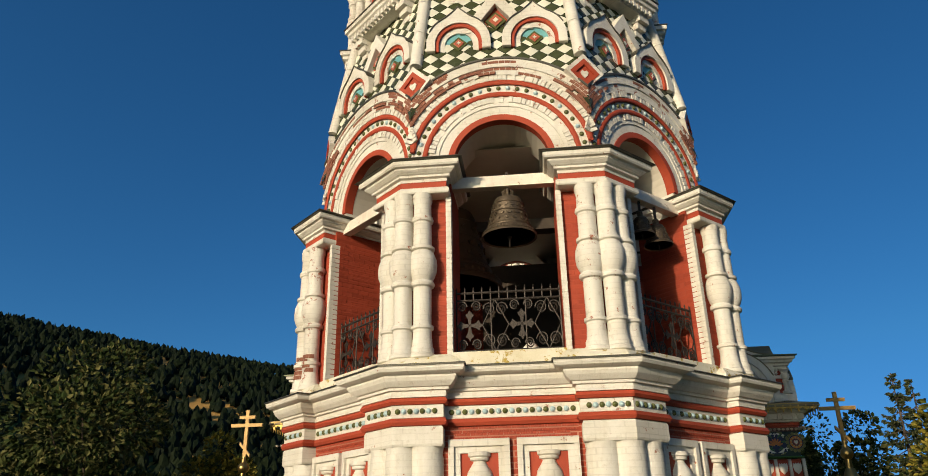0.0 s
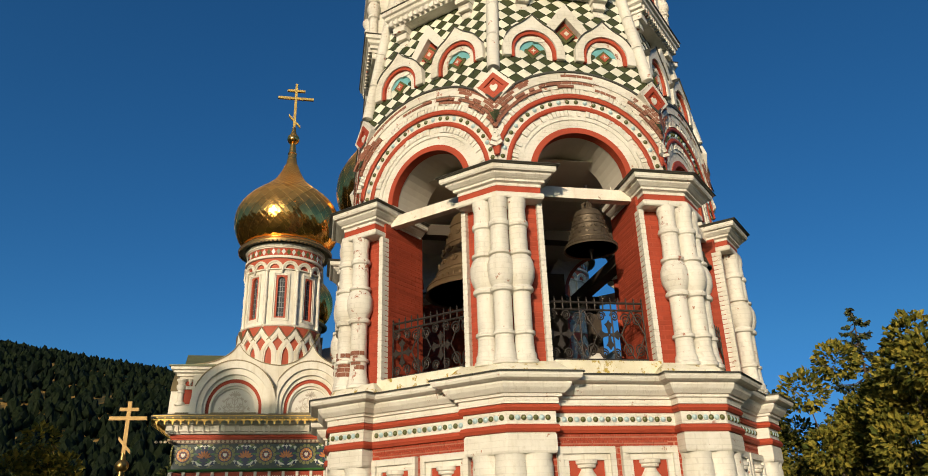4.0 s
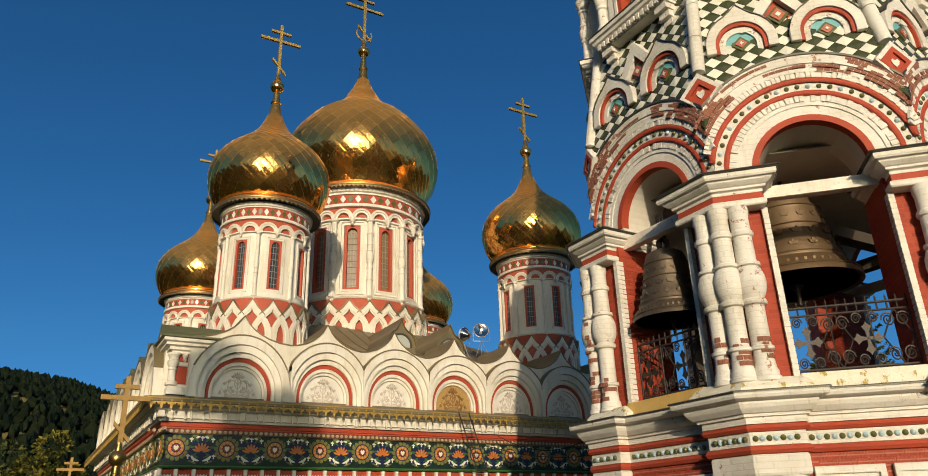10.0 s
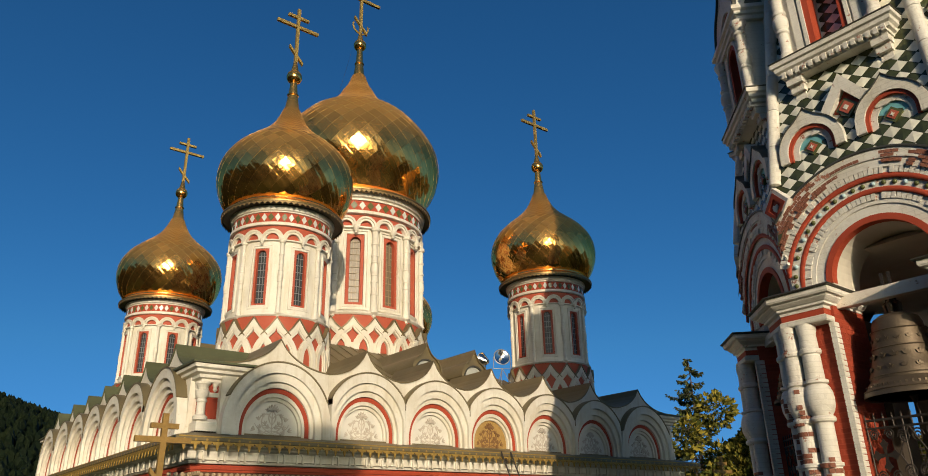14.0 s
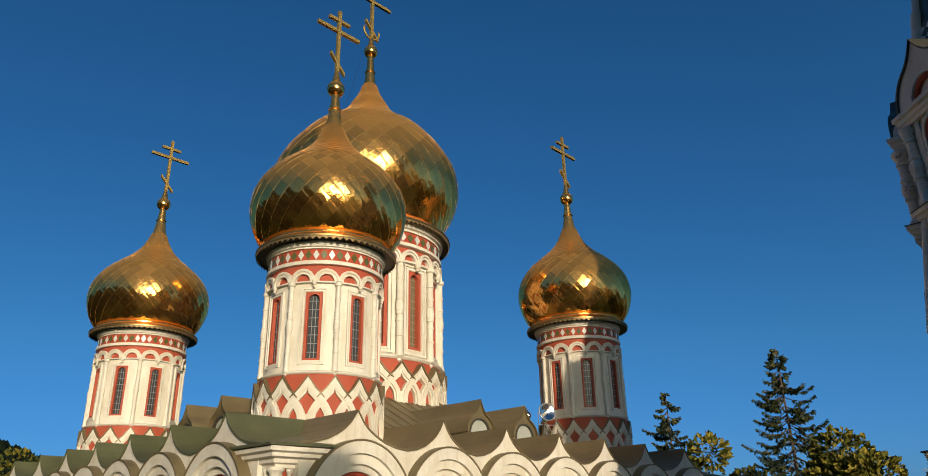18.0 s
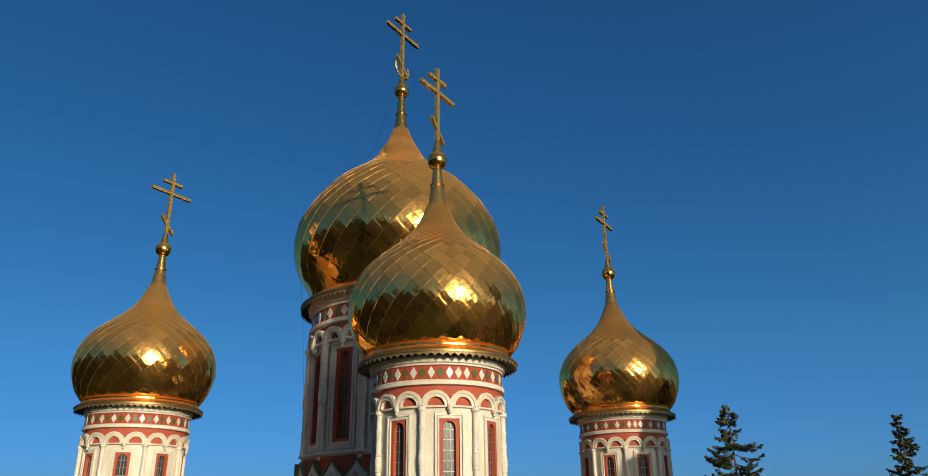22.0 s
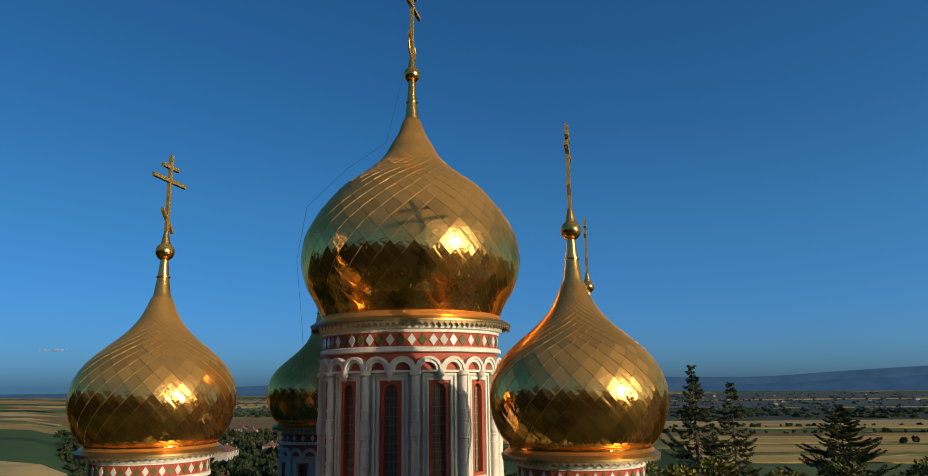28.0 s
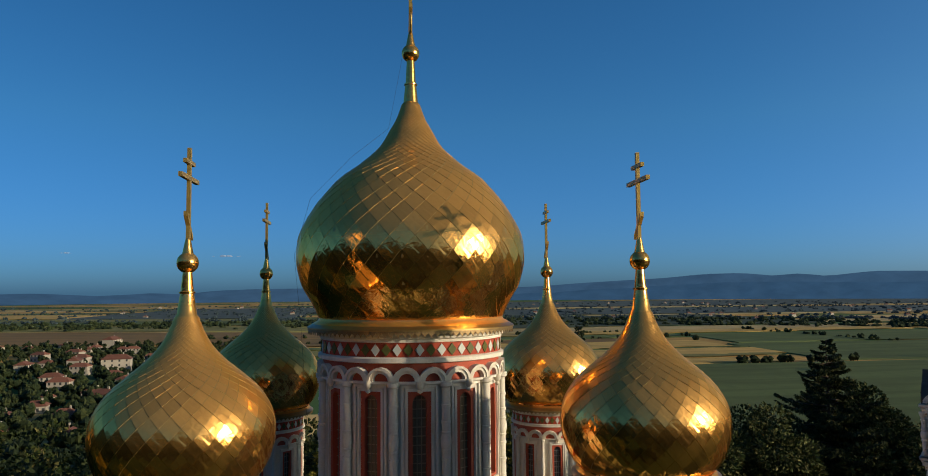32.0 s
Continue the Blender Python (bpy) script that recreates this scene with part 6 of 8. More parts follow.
def pillar(k):
    f0, f1 = on_face(45 * k), on_face(45 * k + 45)
    a, b = 0.98, 4.30
    plan = [f0(a, b, 0), f0(b * T8, b, 0), f1(-a, b, 0), f1(-a, 3.05, 0), f1(-3.05 * T8, 3.05, 0), f0(a, 3.05, 0)]
    n = len(plan)
    p = part("pillar", Geo().add([(x, y, z) for z in (11.5, 15.3) for x, y, _ in plan], [tuple(range(n, 2 * n)), tuple(reversed(range(n)))] + [(i, (i + 1) % n, n + (i + 1) % n, n + i) for i in range(n)]), REVEAL, tower, "red painted brick pillar")
    # plinth
    path = [f0(0.92, 4.0, 0)[:2], f0(0.92, 4.66, 0)[:2], f0(4.66 * T8, 4.66, 0)[:2], f1(-0.92, 4.66, 0)[:2], f1(-0.92, 4.0, 0)[:2]]
    part("plinth", Geo().sweep(path, [(-0.6, 11.49), (0.10, 11.5), (0.08, 11.62), (0.0, 11.70), (-0.08, 11.76), (-0.6, 11.80)], False), MOSS, p, "worn white plinth with yellow lichen")
    # three turned columns
    prof = [(0.20, 11.70), (0.235, 11.72), (0.235, 11.78), (0.205, 11.80), (0.205, 11.88), (0.18, 11.93), (0.165, 12.10), (0.165, 12.20), (0.20, 12.22), (0.20, 12.27), (0.16, 12.29), (0.162, 12.95), (0.21, 12.97), (0.225, 13.01), (0.21, 13.05),
            (0.175, 13.07), (0.215, 13.13), (0.255, 13.24), (0.264, 13.36), (0.255, 13.47), (0.21, 13.59), (0.175, 13.62), (0.222, 13.64), (0.222, 13.69), (0.17, 13.71), (0.165, 14.16), (0.195, 14.18), (0.205, 14.22), (0.195, 14.26), (0.165, 14.28),
            (0.16, 14.52), (0.18, 14.60), (0.185, 14.72)]
    for i, (x, y, _) in enumerate((f0(1.50, 4.47, 0), on_face(45 * k + 22.5)(0, 4.83, 0), f1(-1.50, 4.47, 0))):
        part("turned_column", Geo().lathe(prof, 18, x, y), WHITE_WORN if (k * 3 + i) % 4 == 0 else WHITE, p, "white turned column with a swollen middle", 40)
    # bare bricks where the coat has fallen from the columns
    if k in (5, 6, 4):
        rng = random.Random(90 + k)
        g = Geo()
        zz, rr = [q[1] for q in prof], [q[0] for q in prof]
        for i, (x, y, _) in enumerate((f0(1.50, 4.47, 0), on_face(45 * k + 22.5)(0, 4.83, 0), f1(-1.50, 4.47, 0))):
            for row in range(19 if k == 5 and i < 2 else 6):
                z = 11.82 + row * 0.092 + (0.15 if k == 6 else 0)
                if rng.random() < 0.25:
                    continue
                r = float(np.interp(z + 0.04, zz, rr)) + 0.014
                a = radians(45 * k + 22.5) + rng.uniform(-0.5, 0.7)
                for q in range(rng.randint(1, 3)):
                    w = 0.10 / r
                    for z0, z1 in ((z, z + 0.078),):
                        ring = [(x + h * math.cos(t), y + h * math.sin(t)) for h in (r, r - 0.05) for t in (a, a + w * 0.5, a + w)]
                        g.add([(X, Y, Z_) for Z_ in (z0, z1) for X, Y in ring], [(0, 1, 7, 6), (1, 2, 8, 7), (6, 7, 10, 9), (7, 8, 11, 10), (1, 0, 3, 4), (2, 1, 4, 5), (0, 6, 9, 3), (2, 5, 11, 8)])
                    a += w * 1.08
        tagged(part("bare_column_bricks", g, RAW_BRICK, p, "bare bricks where plaster has fallen"), kind="stuff")
    # beaded strips at the opening
    for f, s in ((f0, 1), (f1, -1)):
        g = Geo()
        z = 11.78
        while z < 14.70:
            h = 0.098
            u0, u1 = s * 0.975, s * 1.075
            o = len(g.v)
            c = 0.010
            lp = [(min(u0, u1), z + c), (min(u0, u1) + c, z), (max(u0, u1) - c, z), (max(u0, u1), z + c), (max(u0, u1), z + h - c), (max(u0, u1) - c, z + h), (min(u0, u1) + c, z + h), (min(u0, u1), z + h - c)]
            g.slab(lp, 4.40, 4.2)
            z += h + 0.003
        tagged(part("beaded_strip", at(g, f), WHITE, p, "white strip of rounded bricks"), kind="stuff")
    # bricks of the reveals
    if k in (7, 6, 0, 5):
        g = Geo()
        for f, s in ((f0, 1), (f1, -1)):
            z, row = 11.62, 0
            while z < 14.66:
                n0 = 3.06 - (0.13 if row % 2 else 0)
                while n0 < 4.26:
                    lo, hi = max(3.07, n0), min(4.205, n0 + 0.256)
                    if hi - lo > 0.02:
                        u = s * 0.98
                        g.box(min(u, u - s * 0.012), max(u, u - s * 0.012), lo, hi, z, z + 0.095)
                        g.mapped(f, len(g.v) - 8)
                    n0 += 0.262
                z += 0.1
                row += 1
        tagged(part("reveal_bricks", g, REVEAL, p, "red painted bricks of the reveal"), kind="stuff")
    # head
    path = [f0(1.13, 3.1, 0)[:2], f0(1.13, 4.48, 0)[:2], f0(4.48 * T8, 4.48, 0)[:2], f1(-1.13, 4.48, 0)[:2], f1(-1.13, 3.1, 0)[:2]]
    cap = part("capital", Geo().sweep(path, [(-0.3, 14.94), (0.10, 14.945), (0.10, 15.00), (0.16, 15.02), (0.16, 15.06), (0.20, 15.08), (0.26, 15.13), (0.27, 15.16), (0.33, 15.17), (0.35, 15.20), (0.35, 15.27), (-0.3, 15.28)], False), WHITE, p, "white moulded capital")
    part("abacus", Geo().sweep(path, [(-0.3, 14.70), (0.12, 14.705), (0.14, 14.73), (0.14, 14.80), (0.10, 14.83), (-0.3, 14.84)], False), WHITE, cap)
    part("red_neck", Geo().sweep(path, [(-0.3, 14.83), (0.09, 14.832), (0.09, 14.95), (-0.3, 14.952)], False), RED, cap)
    part("capital_sheet", Geo().sweep(path, [(-0.5, 15.27), (0.40, 15.275), (0.42, 15.29), (0.40, 15.31), (-0.5, 15.36)], False), FLASH, cap, "dark sheet metal cover")


REVEAL = brick_paint("red_reveal", (0.39, 0.066, 0.033), (0.36, 0.07, 0.04))
BRICK_P = brick_paint("red_painted_bricks", (0.37, 0.062, 0.031), (0.46, 0.26, 0.19))
for k in range(8):
    pillar(k)


# arches over the openings
WIDE = 1.03                           # the arches are as wide as they are high once the plan is set in


def shallow(n):
    """The rings of the arches step forward only a little, one over another."""
    return 4.10 + (n - 4.10) * 0.45 if n > 4.10 else n


def half_at(n):
    """Half the width of an octagon face at the depth of a ring."""
    return shallow(n) * T8 / WIDE


def clip_arc(r, h, n=22):
    """The part of a half circle of radius r that lies within plus and minus h of its middle."""
    a = math.acos(min(1.0, h / r)) if r > h else 0.0
    return arc(r, a, math.pi - a, n, 0, SPR)


def archway(k):
    face_map = on_face(45 * k)
    fn = lambda u, n, z: face_map(u * WIDE, shallow(n), z)
    n = 22
    h = half_at(4.10)
    inner = arc(0.92, 0, math.pi, n, 0, SPR)
    outer = []
    for u, z in arc(1.0, 0, math.pi, n, 0, 0):
        s = min(2.08, h / abs(u)) if abs(u) > 1e-6 else 2.08
        outer.append((u * s, SPR + z * s))
    w = part("arch_wall", at(Geo().band(inner, outer, 4.10, 3.0), fn), VAULT, tower, "plastered arch over the belfry opening")
    # footing of the arch at the corner
    for s in (-1, 1):
        part("arch_foot", at(Geo().box(min(s * 0.92, s * h), max(s * 0.92, s * h), 3.0, 4.11, 15.28, SPR + 0.02), fn), WHITE, w)
    rings = [("red_arch_ring", 0.915, 1.035, 4.21, RED), ("plain_arch_ring", 1.035, 1.22, 4.16, WHITE), ("outer_arch_ring", 1.22, 1.30, 4.21, WHITE),
             ("button_arch_ring", 1.52, 1.68, 4.27, WHITE_WORN), ("crown_ring", 1.88, 2.05, 4.42, WHITE_WORN), ("top_ring", 2.05, 2.23, 4.48, WHITE_WORN)]
    for nm, r0, r1, nf, mt in rings:
        hh = half_at(nf)
        a0, a1 = clip_arc(r0, hh), clip_arc(r1, hh)
        part(nm, at(Geo().band(a0, a1, nf, 3.95), fn), mt, w)
    for nm, r, nn in (("red_roll", 1.475, 4.27), ("outer_red_roll", 1.725, 4.35)):
        hh = half_at(nn + 0.04)
        pts = clip_arc(r, hh)
        foot = [(hh, SPR - 0.02)] if r < hh else []
        pts = foot + pts + [(-u, z) for u, z in foot]
        part(nm, at(Geo().tube([(u, nn, z) for u, z in pts], 0.053, 8), fn), RED, w, smooth=60)
    # dog-tooth courses
    for nm, r0, r1, nf in (("tooth_course", 1.30, 1.43, 4.26), ("outer_tooth_course", 1.765, 1.90, 4.41)):
        g = Geo()
        hh = half_at(nf)
        a = math.acos(min(1.0, hh / r0)) if r0 > hh else 0.0
        cnt = int((math.pi - 2 * a) * r0 / 0.085)
        rag = random.Random(310 + k)
        for i in range(cnt):
            if rag.random() < 0.10:
                continue
            c = a + (math.pi - 2 * a) * (i + 0.5 + rag.uniform(-0.1, 0.1)) / cnt
            d = rag.uniform(0.031, 0.039) / r0
            lp = [(r0 * math.cos(c - d), SPR + r0 * math.sin(c - d)), (r1 * math.cos(c - d), SPR + r1 * math.sin(c - d)), (r1 * math.cos(c + d), SPR + r1 * math.sin(c + d)), (r0 * math.cos(c + d), SPR + r0 * math.sin(c + d))]
            g.slab(lp, nf + rag.uniform(-0.02, 0.025), nf - 0.1)
        tagged(part(nm, at(g, fn), WHITE, w, "white course of small brick teeth"), kind="stuff")
        part("tooth_back", at(Geo().band(clip_arc(r0, hh), clip_arc(r1, hh), nf - 0.06, 3.95), fn), WHITE_WORN, w)
    # glazed buttons
    if k in (0, 1, 6, 7):
        hh = half_at(4.27)
        cnt = 27
        for i in range(cnt):
            c = math.pi * (i + 0.5) / cnt
            u, z = 1.60 * math.cos(c), SPR + 1.60 * math.sin(c)
            ob = part("button", BTN[0 if i % 3 else 1], None, w)
            ob.matrix_basis = Matrix.Translation(fn(u, 4.275, z)) @ Matrix.Rotation(radians(45 * k - 90), 4, 'Z') @ Matrix.Rotation(radians(-90), 4, 'X')
    # flashing along the top, and bare brick where the coat has come off in the valleys
    hh = half_at(4.52)
    part("arch_flashing", at(Geo().band(clip_arc(2.23, hh), clip_arc(2.27, hh), 4.54, 3.9, back=True), fn), FLASH, w)
    g = Geo()
    rng = random.Random(70 + k)
    for s in (-1, 1):
        for r0 in (1.89, 1.96, 2.03, 2.10, 2.165):
            a = math.acos(min(1.0, half_at(4.45) / r0)) + 0.02
            ln = rng.uniform(0.2, 0.42) * (2.6 if (k, s) in ((0, -1), (7, 1), (6, 1), (6, -1)) else 1.2) * (1.0 if r0 < 2.0 else 0.55)
            while ln > 0:
                step = 0.115 / r0
                q = [(r0, a), (r0 + 0.06, a), (r0 + 0.06, a + step * 0.93), (r0, a + step * 0.93)]
                if rng.random() < 0.8 or a < 0.6:
                    g.slab([(s * r * math.cos(t), SPR + r * math.sin(t)) for r, t in q], 4.49 + rng.uniform(-0.01, 0.015), 4.3)
                a += step
                ln -= step
    for _ in range(11 if k in (6, 7) else 6):
        r0 = rng.choice((1.89, 1.955, 1.985, 2.06, 2.13))
        a = rng.uniform(0.7, math.pi - 0.7)
        for q in range(rng.randint(1, 5)):
            step = 0.115 / r0
            lp = [(r0, a), (r0 + 0.058, a), (r0 + 0.058, a + step * 0.93), (r0, a + step * 0.93)]
            nn = 4.43 if r0 < 2.04 else 4.488
            g.slab([(r * math.cos(t), SPR + r * math.sin(t)) for r, t in lp], nn + rng.uniform(0.0, 0.012), 4.3)
            a += step
    tagged(part("bare_bricks", at(g, fn), RAW_BRICK, w, "bare brown bricks where plaster has fallen"), kind="stuff")
    # timber beam
    part("beam", at(Geo().box(-1.1, 1.1, 3.95, 4.18, 14.98, 15.20), fn), TIMBER, tower, "whitewashed timber beam")
    # sill
    part("sill", at(Geo().box(-0.98, 0.98, 3.9, 4.52, 11.50, 11.80), face_map), LICHEN if k == 6 else MOSS, tower, "sill stained ochre by lichen" if k == 6 else "white sill with yellow lichen")


for k in range(8):
    archway(k)
# vault inside
part("belfry_vault", Geo().lathe([(3.6, 16.2), (3.0, 16.55), (2.0, 17.0), (0.0, 17.2)], 8, 0, 0, radians(22.5)), VAULT, tower)

# tent roof
TENT0, TENT_N, TENT_S = 16.2, 4.36, 0.17


def tent_n(z):
    return TENT_N - TENT_S * (z - TENT0)


TENTS = []
for k in range(8):
    fn = on_face(45 * k)
    low = [(u, z) for u, z in arc(2.05, math.acos(4.40 * T8 / 2.05), math.pi - math.acos(4.40 * T8 / 2.05), 14, 0, SPR)]
    loop = [(s * tent_n(z) * T8, z) for s, z in ((1, low[0][1]),)] + low[1:-1] + [(-tent_n(low[0][1]) * T8, low[0][1]), (-tent_n(40.5) * T8, 40.5), (tent_n(40.5) * T8, 40.5)]
    g = Geo().add([fn(u, tent_n(z), z) for u, z in loop], [tuple(range(len(loop)))])
    TENTS.append(part("tent_roof", g, GREEN_T, tower, "tent roof face of green and white glazed tiles"))
TU = math.hypot(1.0, TENT_S)


def tent_pt(fn, u, z, lift):
    n = tent_n(z) + lift / TU
    return fn(u, n, z + lift * TENT_S / TU)


def tile_lattice(k, singles):
    """Lozenge tiles, white rows and green rows in turn; the lowest are pieces of their own."""
    fn = on_face(45 * k)
    hw, hz = 0.175, 0.135
    made = {WHITE_T: Geo(), GREEN_T: Geo()}
    count = 0
    z, row = 16.35, 0
    white_me = mesh_of("glazed_tile", Geo().add([(-hw * .95, 0, 0), (0, 0, -hz * .95), (hw * .95, 0, 0), (0, 0, hz * .95), (0, 0.02, 0)], [(4, 0, 1), (4, 1, 2), (4, 2, 3), (4, 3, 0)]), WHITE_T)
    tilt = Matrix.Rotation(math.atan(TENT_S), 4, 'X')
    while z < 25.5:
        lim = tent_n(z) * T8 - 0.05
        m = 1 if row % 2 == 0 else 0
        i0 = -int(lim / hw) - 1
        for i in range(i0, -i0 + 1):
            if (i + row) % 2:
                continue
            u = i * hw
            if abs(u) > lim:
                continue
            if (u * u + (z - SPR) ** 2) < 2.06 ** 2:
                continue
            white = (row % 2 == 0)
            if white and count < singles and z < 19.8:
                ob = part("glazed_tile", white_me, None, TENTS[k])
                ob.matrix_basis = Matrix.Translation(tent_pt(fn, u, z, 0.012)) @ Matrix.Rotation(radians(45 * k - 90), 4, 'Z') @ tilt
                count += 1
            else:
                g = made[WHITE_T if white else GREEN_T]
                q = [(-hw * .95, 0, 0.012), (0, -hz * .95, 0.012), (hw * .95, 0, 0.012), (0, hz * .95, 0.012), (0, 0, 0.030)]
                g.add([tent_pt(fn, u + a, z + b, l) for a, b, l in q], [(4, 0, 1), (4, 1, 2), (4, 2, 3), (4, 3, 0)])
        z += hz
        row += 1
    tagged(part("white_tiles", made[WHITE_T], WHITE_T, TENTS[k]), kind="stuff")
    tagged(part("green_tiles", made[GREEN_T], GREEN_T, TENTS[k]), kind="stuff")


for k in range(8):
    tile_lattice(k, 75 if k in (0, 7, 6, 1) else 0)
for k in range(8):
    fv = on_face(45 * k + 22.5)
    g = Geo()
    for i in range(24):
        z0 = 17.75 + i * 0.9
        z1 = z0 + 0.885
        g.tube([fv(0, tent_n(z) / math.cos(radians(22.5)) + 0.03, z) for z in (z0, z1)], 0.135 if i < 9 else 0.1, 10)
    part("corner_rib", g, WHITE, tower, "white round rib on the tent's corner", 50)


def small_gable(k, uc):
    """A little round gable with a turquoise roundel."""
    fn = on_face(45 * k)
    zb, n0 = 18.28, tent_n(18.2) + 0.13
    r = 0.68
    out = ogee(2 * r, zb, 19.16)
    m = len(out) - 1
    ring = lambda q: arc(q, 0, math.pi, m, 0, zb)
    legs = lambda pts: shift([(pts[0][0], 18.12)] + pts + [(pts[-1][0], 18.12)], uc)
    back = n0 - 0.75
    p = part("roundel_gable", at(Geo().band(legs(ring(r * 0.73)), legs(out), n0, back), fn), WHITE, TENTS[k], "white round gable with a turquoise roundel")
    part("red_rim", at(Geo().band(legs(ring(r * 0.62)), legs(ring(r * 0.735)), n0 - 0.04, back), fn), RED, p)
    part("cove", at(Geo().band(legs(ring(r * 0.44)), legs(ring(r * 0.63)), n0 - 0.10, back), fn), WHITE_WORN, p)
    part("roundel", at(Geo().slab(shift(arc(r * 0.50, 0, 2 * math.pi, 20, 0, zb + 0.02)[:-1], uc), n0 - 0.14, back), fn), TURQ, p, "turquoise glazed roundel")
    z = zb + 0.02
    part("diamond_tile", at(Geo().slab([(uc - 0.185, z), (uc, z - 0.17), (uc + 0.185, z), (uc, z + 0.17)], n0 - 0.08, n0 - 0.2), fn), OLIVE, p)
    part("diamond_heart", at(Geo().slab([(uc - 0.115, z), (uc, z - 0.105), (uc + 0.115, z), (uc, z + 0.105)], n0 - 0.06, n0 - 0.2), fn), TILE_RED, p)
    part("blossom", at(Geo().slab([(uc + q * math.cos(radians(a)), z + q * math.sin(radians(a))) for a, q in ((0, .05), (45, .02), (90, .05), (135, .02), (180, .05), (225, .02), (270, .05), (315, .02))], n0 - 0.045, n0 - 0.1), fn), WHITE_T, p)
    lift = [(u * 1.012, zz + 0.018) for u, zz in out]
    part("gable_cover", at(Geo().band(shift(out, uc)[4:-4], shift(lift, uc)[4:-4], n0 + 0.03, back, back=True), fn), FLASH, p)


TILE_RED = plain("red_glaze", (0.42, 0.10, 0.05), 0.35, 0, 0.3, 8)
for k in range(8):
    fn = on_face(45 * k)
    for uc in (-0.80, 0.80):
        small_gable(k, uc)
    # diamond between the gables, under a chevron
    n0 = tent_n(18.8) + 0.11
    dia = lambda q, zc: [(-q, zc), (0, zc - q), (q, zc), (0, zc + q)]
    c = part("chevron", at(Geo().band([(-0.55, 18.55), (0, 19.25), (0.55, 18.55)], [(-0.78, 18.55), (0, 19.62), (0.78, 18.55)], n0 + 0.04, n0 - 0.7), fn), WHITE, TENTS[k], "white chevron over a glazed diamond")
    part("spandrel", at(Geo().slab([(-0.55, 18.5), (-0.2, 18.1), (0.2, 18.1), (0.55, 18.5), (0, 19.25)], n0 - 0.10, n0 - 0.7), fn), RED, c)
    part("diamond_tile", at(Geo().slab(dia(0.22, 18.86), n0 - 0.03, n0 - 0.2), fn), OLIVE, c)
    part("diamond_heart", at(Geo().slab(dia(0.15, 18.86), n0 - 0.005, n0 - 0.2), fn), TILE_RED, c)
    part("blossom", at(Geo().slab(dia(0.06, 18.86), n0 + 0.01, n0 - 0.1), fn), WHITE_T, c)
    # heart stone in the valley between two arches
    fv = on_face(45 * k + 22.5)
    nv = 4.59
    zc = 17.26
    hs_ = part("heart_stone", at(Geo().band(dia(0.20, zc), dia(0.32, zc + 0.01), nv, nv - 0.9, True), fv), RED, tower, "red lozenge stone with a worn white heart")
    part("plaster_border", at(Geo().band(dia(0.32, zc + 0.01), dia(0.42, zc + 0.03), nv - 0.01, nv - 0.9, True), fv), WHITE_WORN, hs_)
    part("red_field", at(Geo().slab(dia(0.22, zc), nv - 0.04, nv - 0.6), fv), RED, hs_)
    heart = [(0, -0.10), (0.06, -0.04), (0.085, 0.03), (0.05, 0.075), (0, 0.05), (-0.05, 0.075), (-0.085, 0.03), (-0.06, -0.04)]
    part("heart", at(Geo().slab([(u, zc - 0.01 + z) for u, z in heart], nv - 0.02, nv - 0.2), fv), WHITE_WORN, hs_)


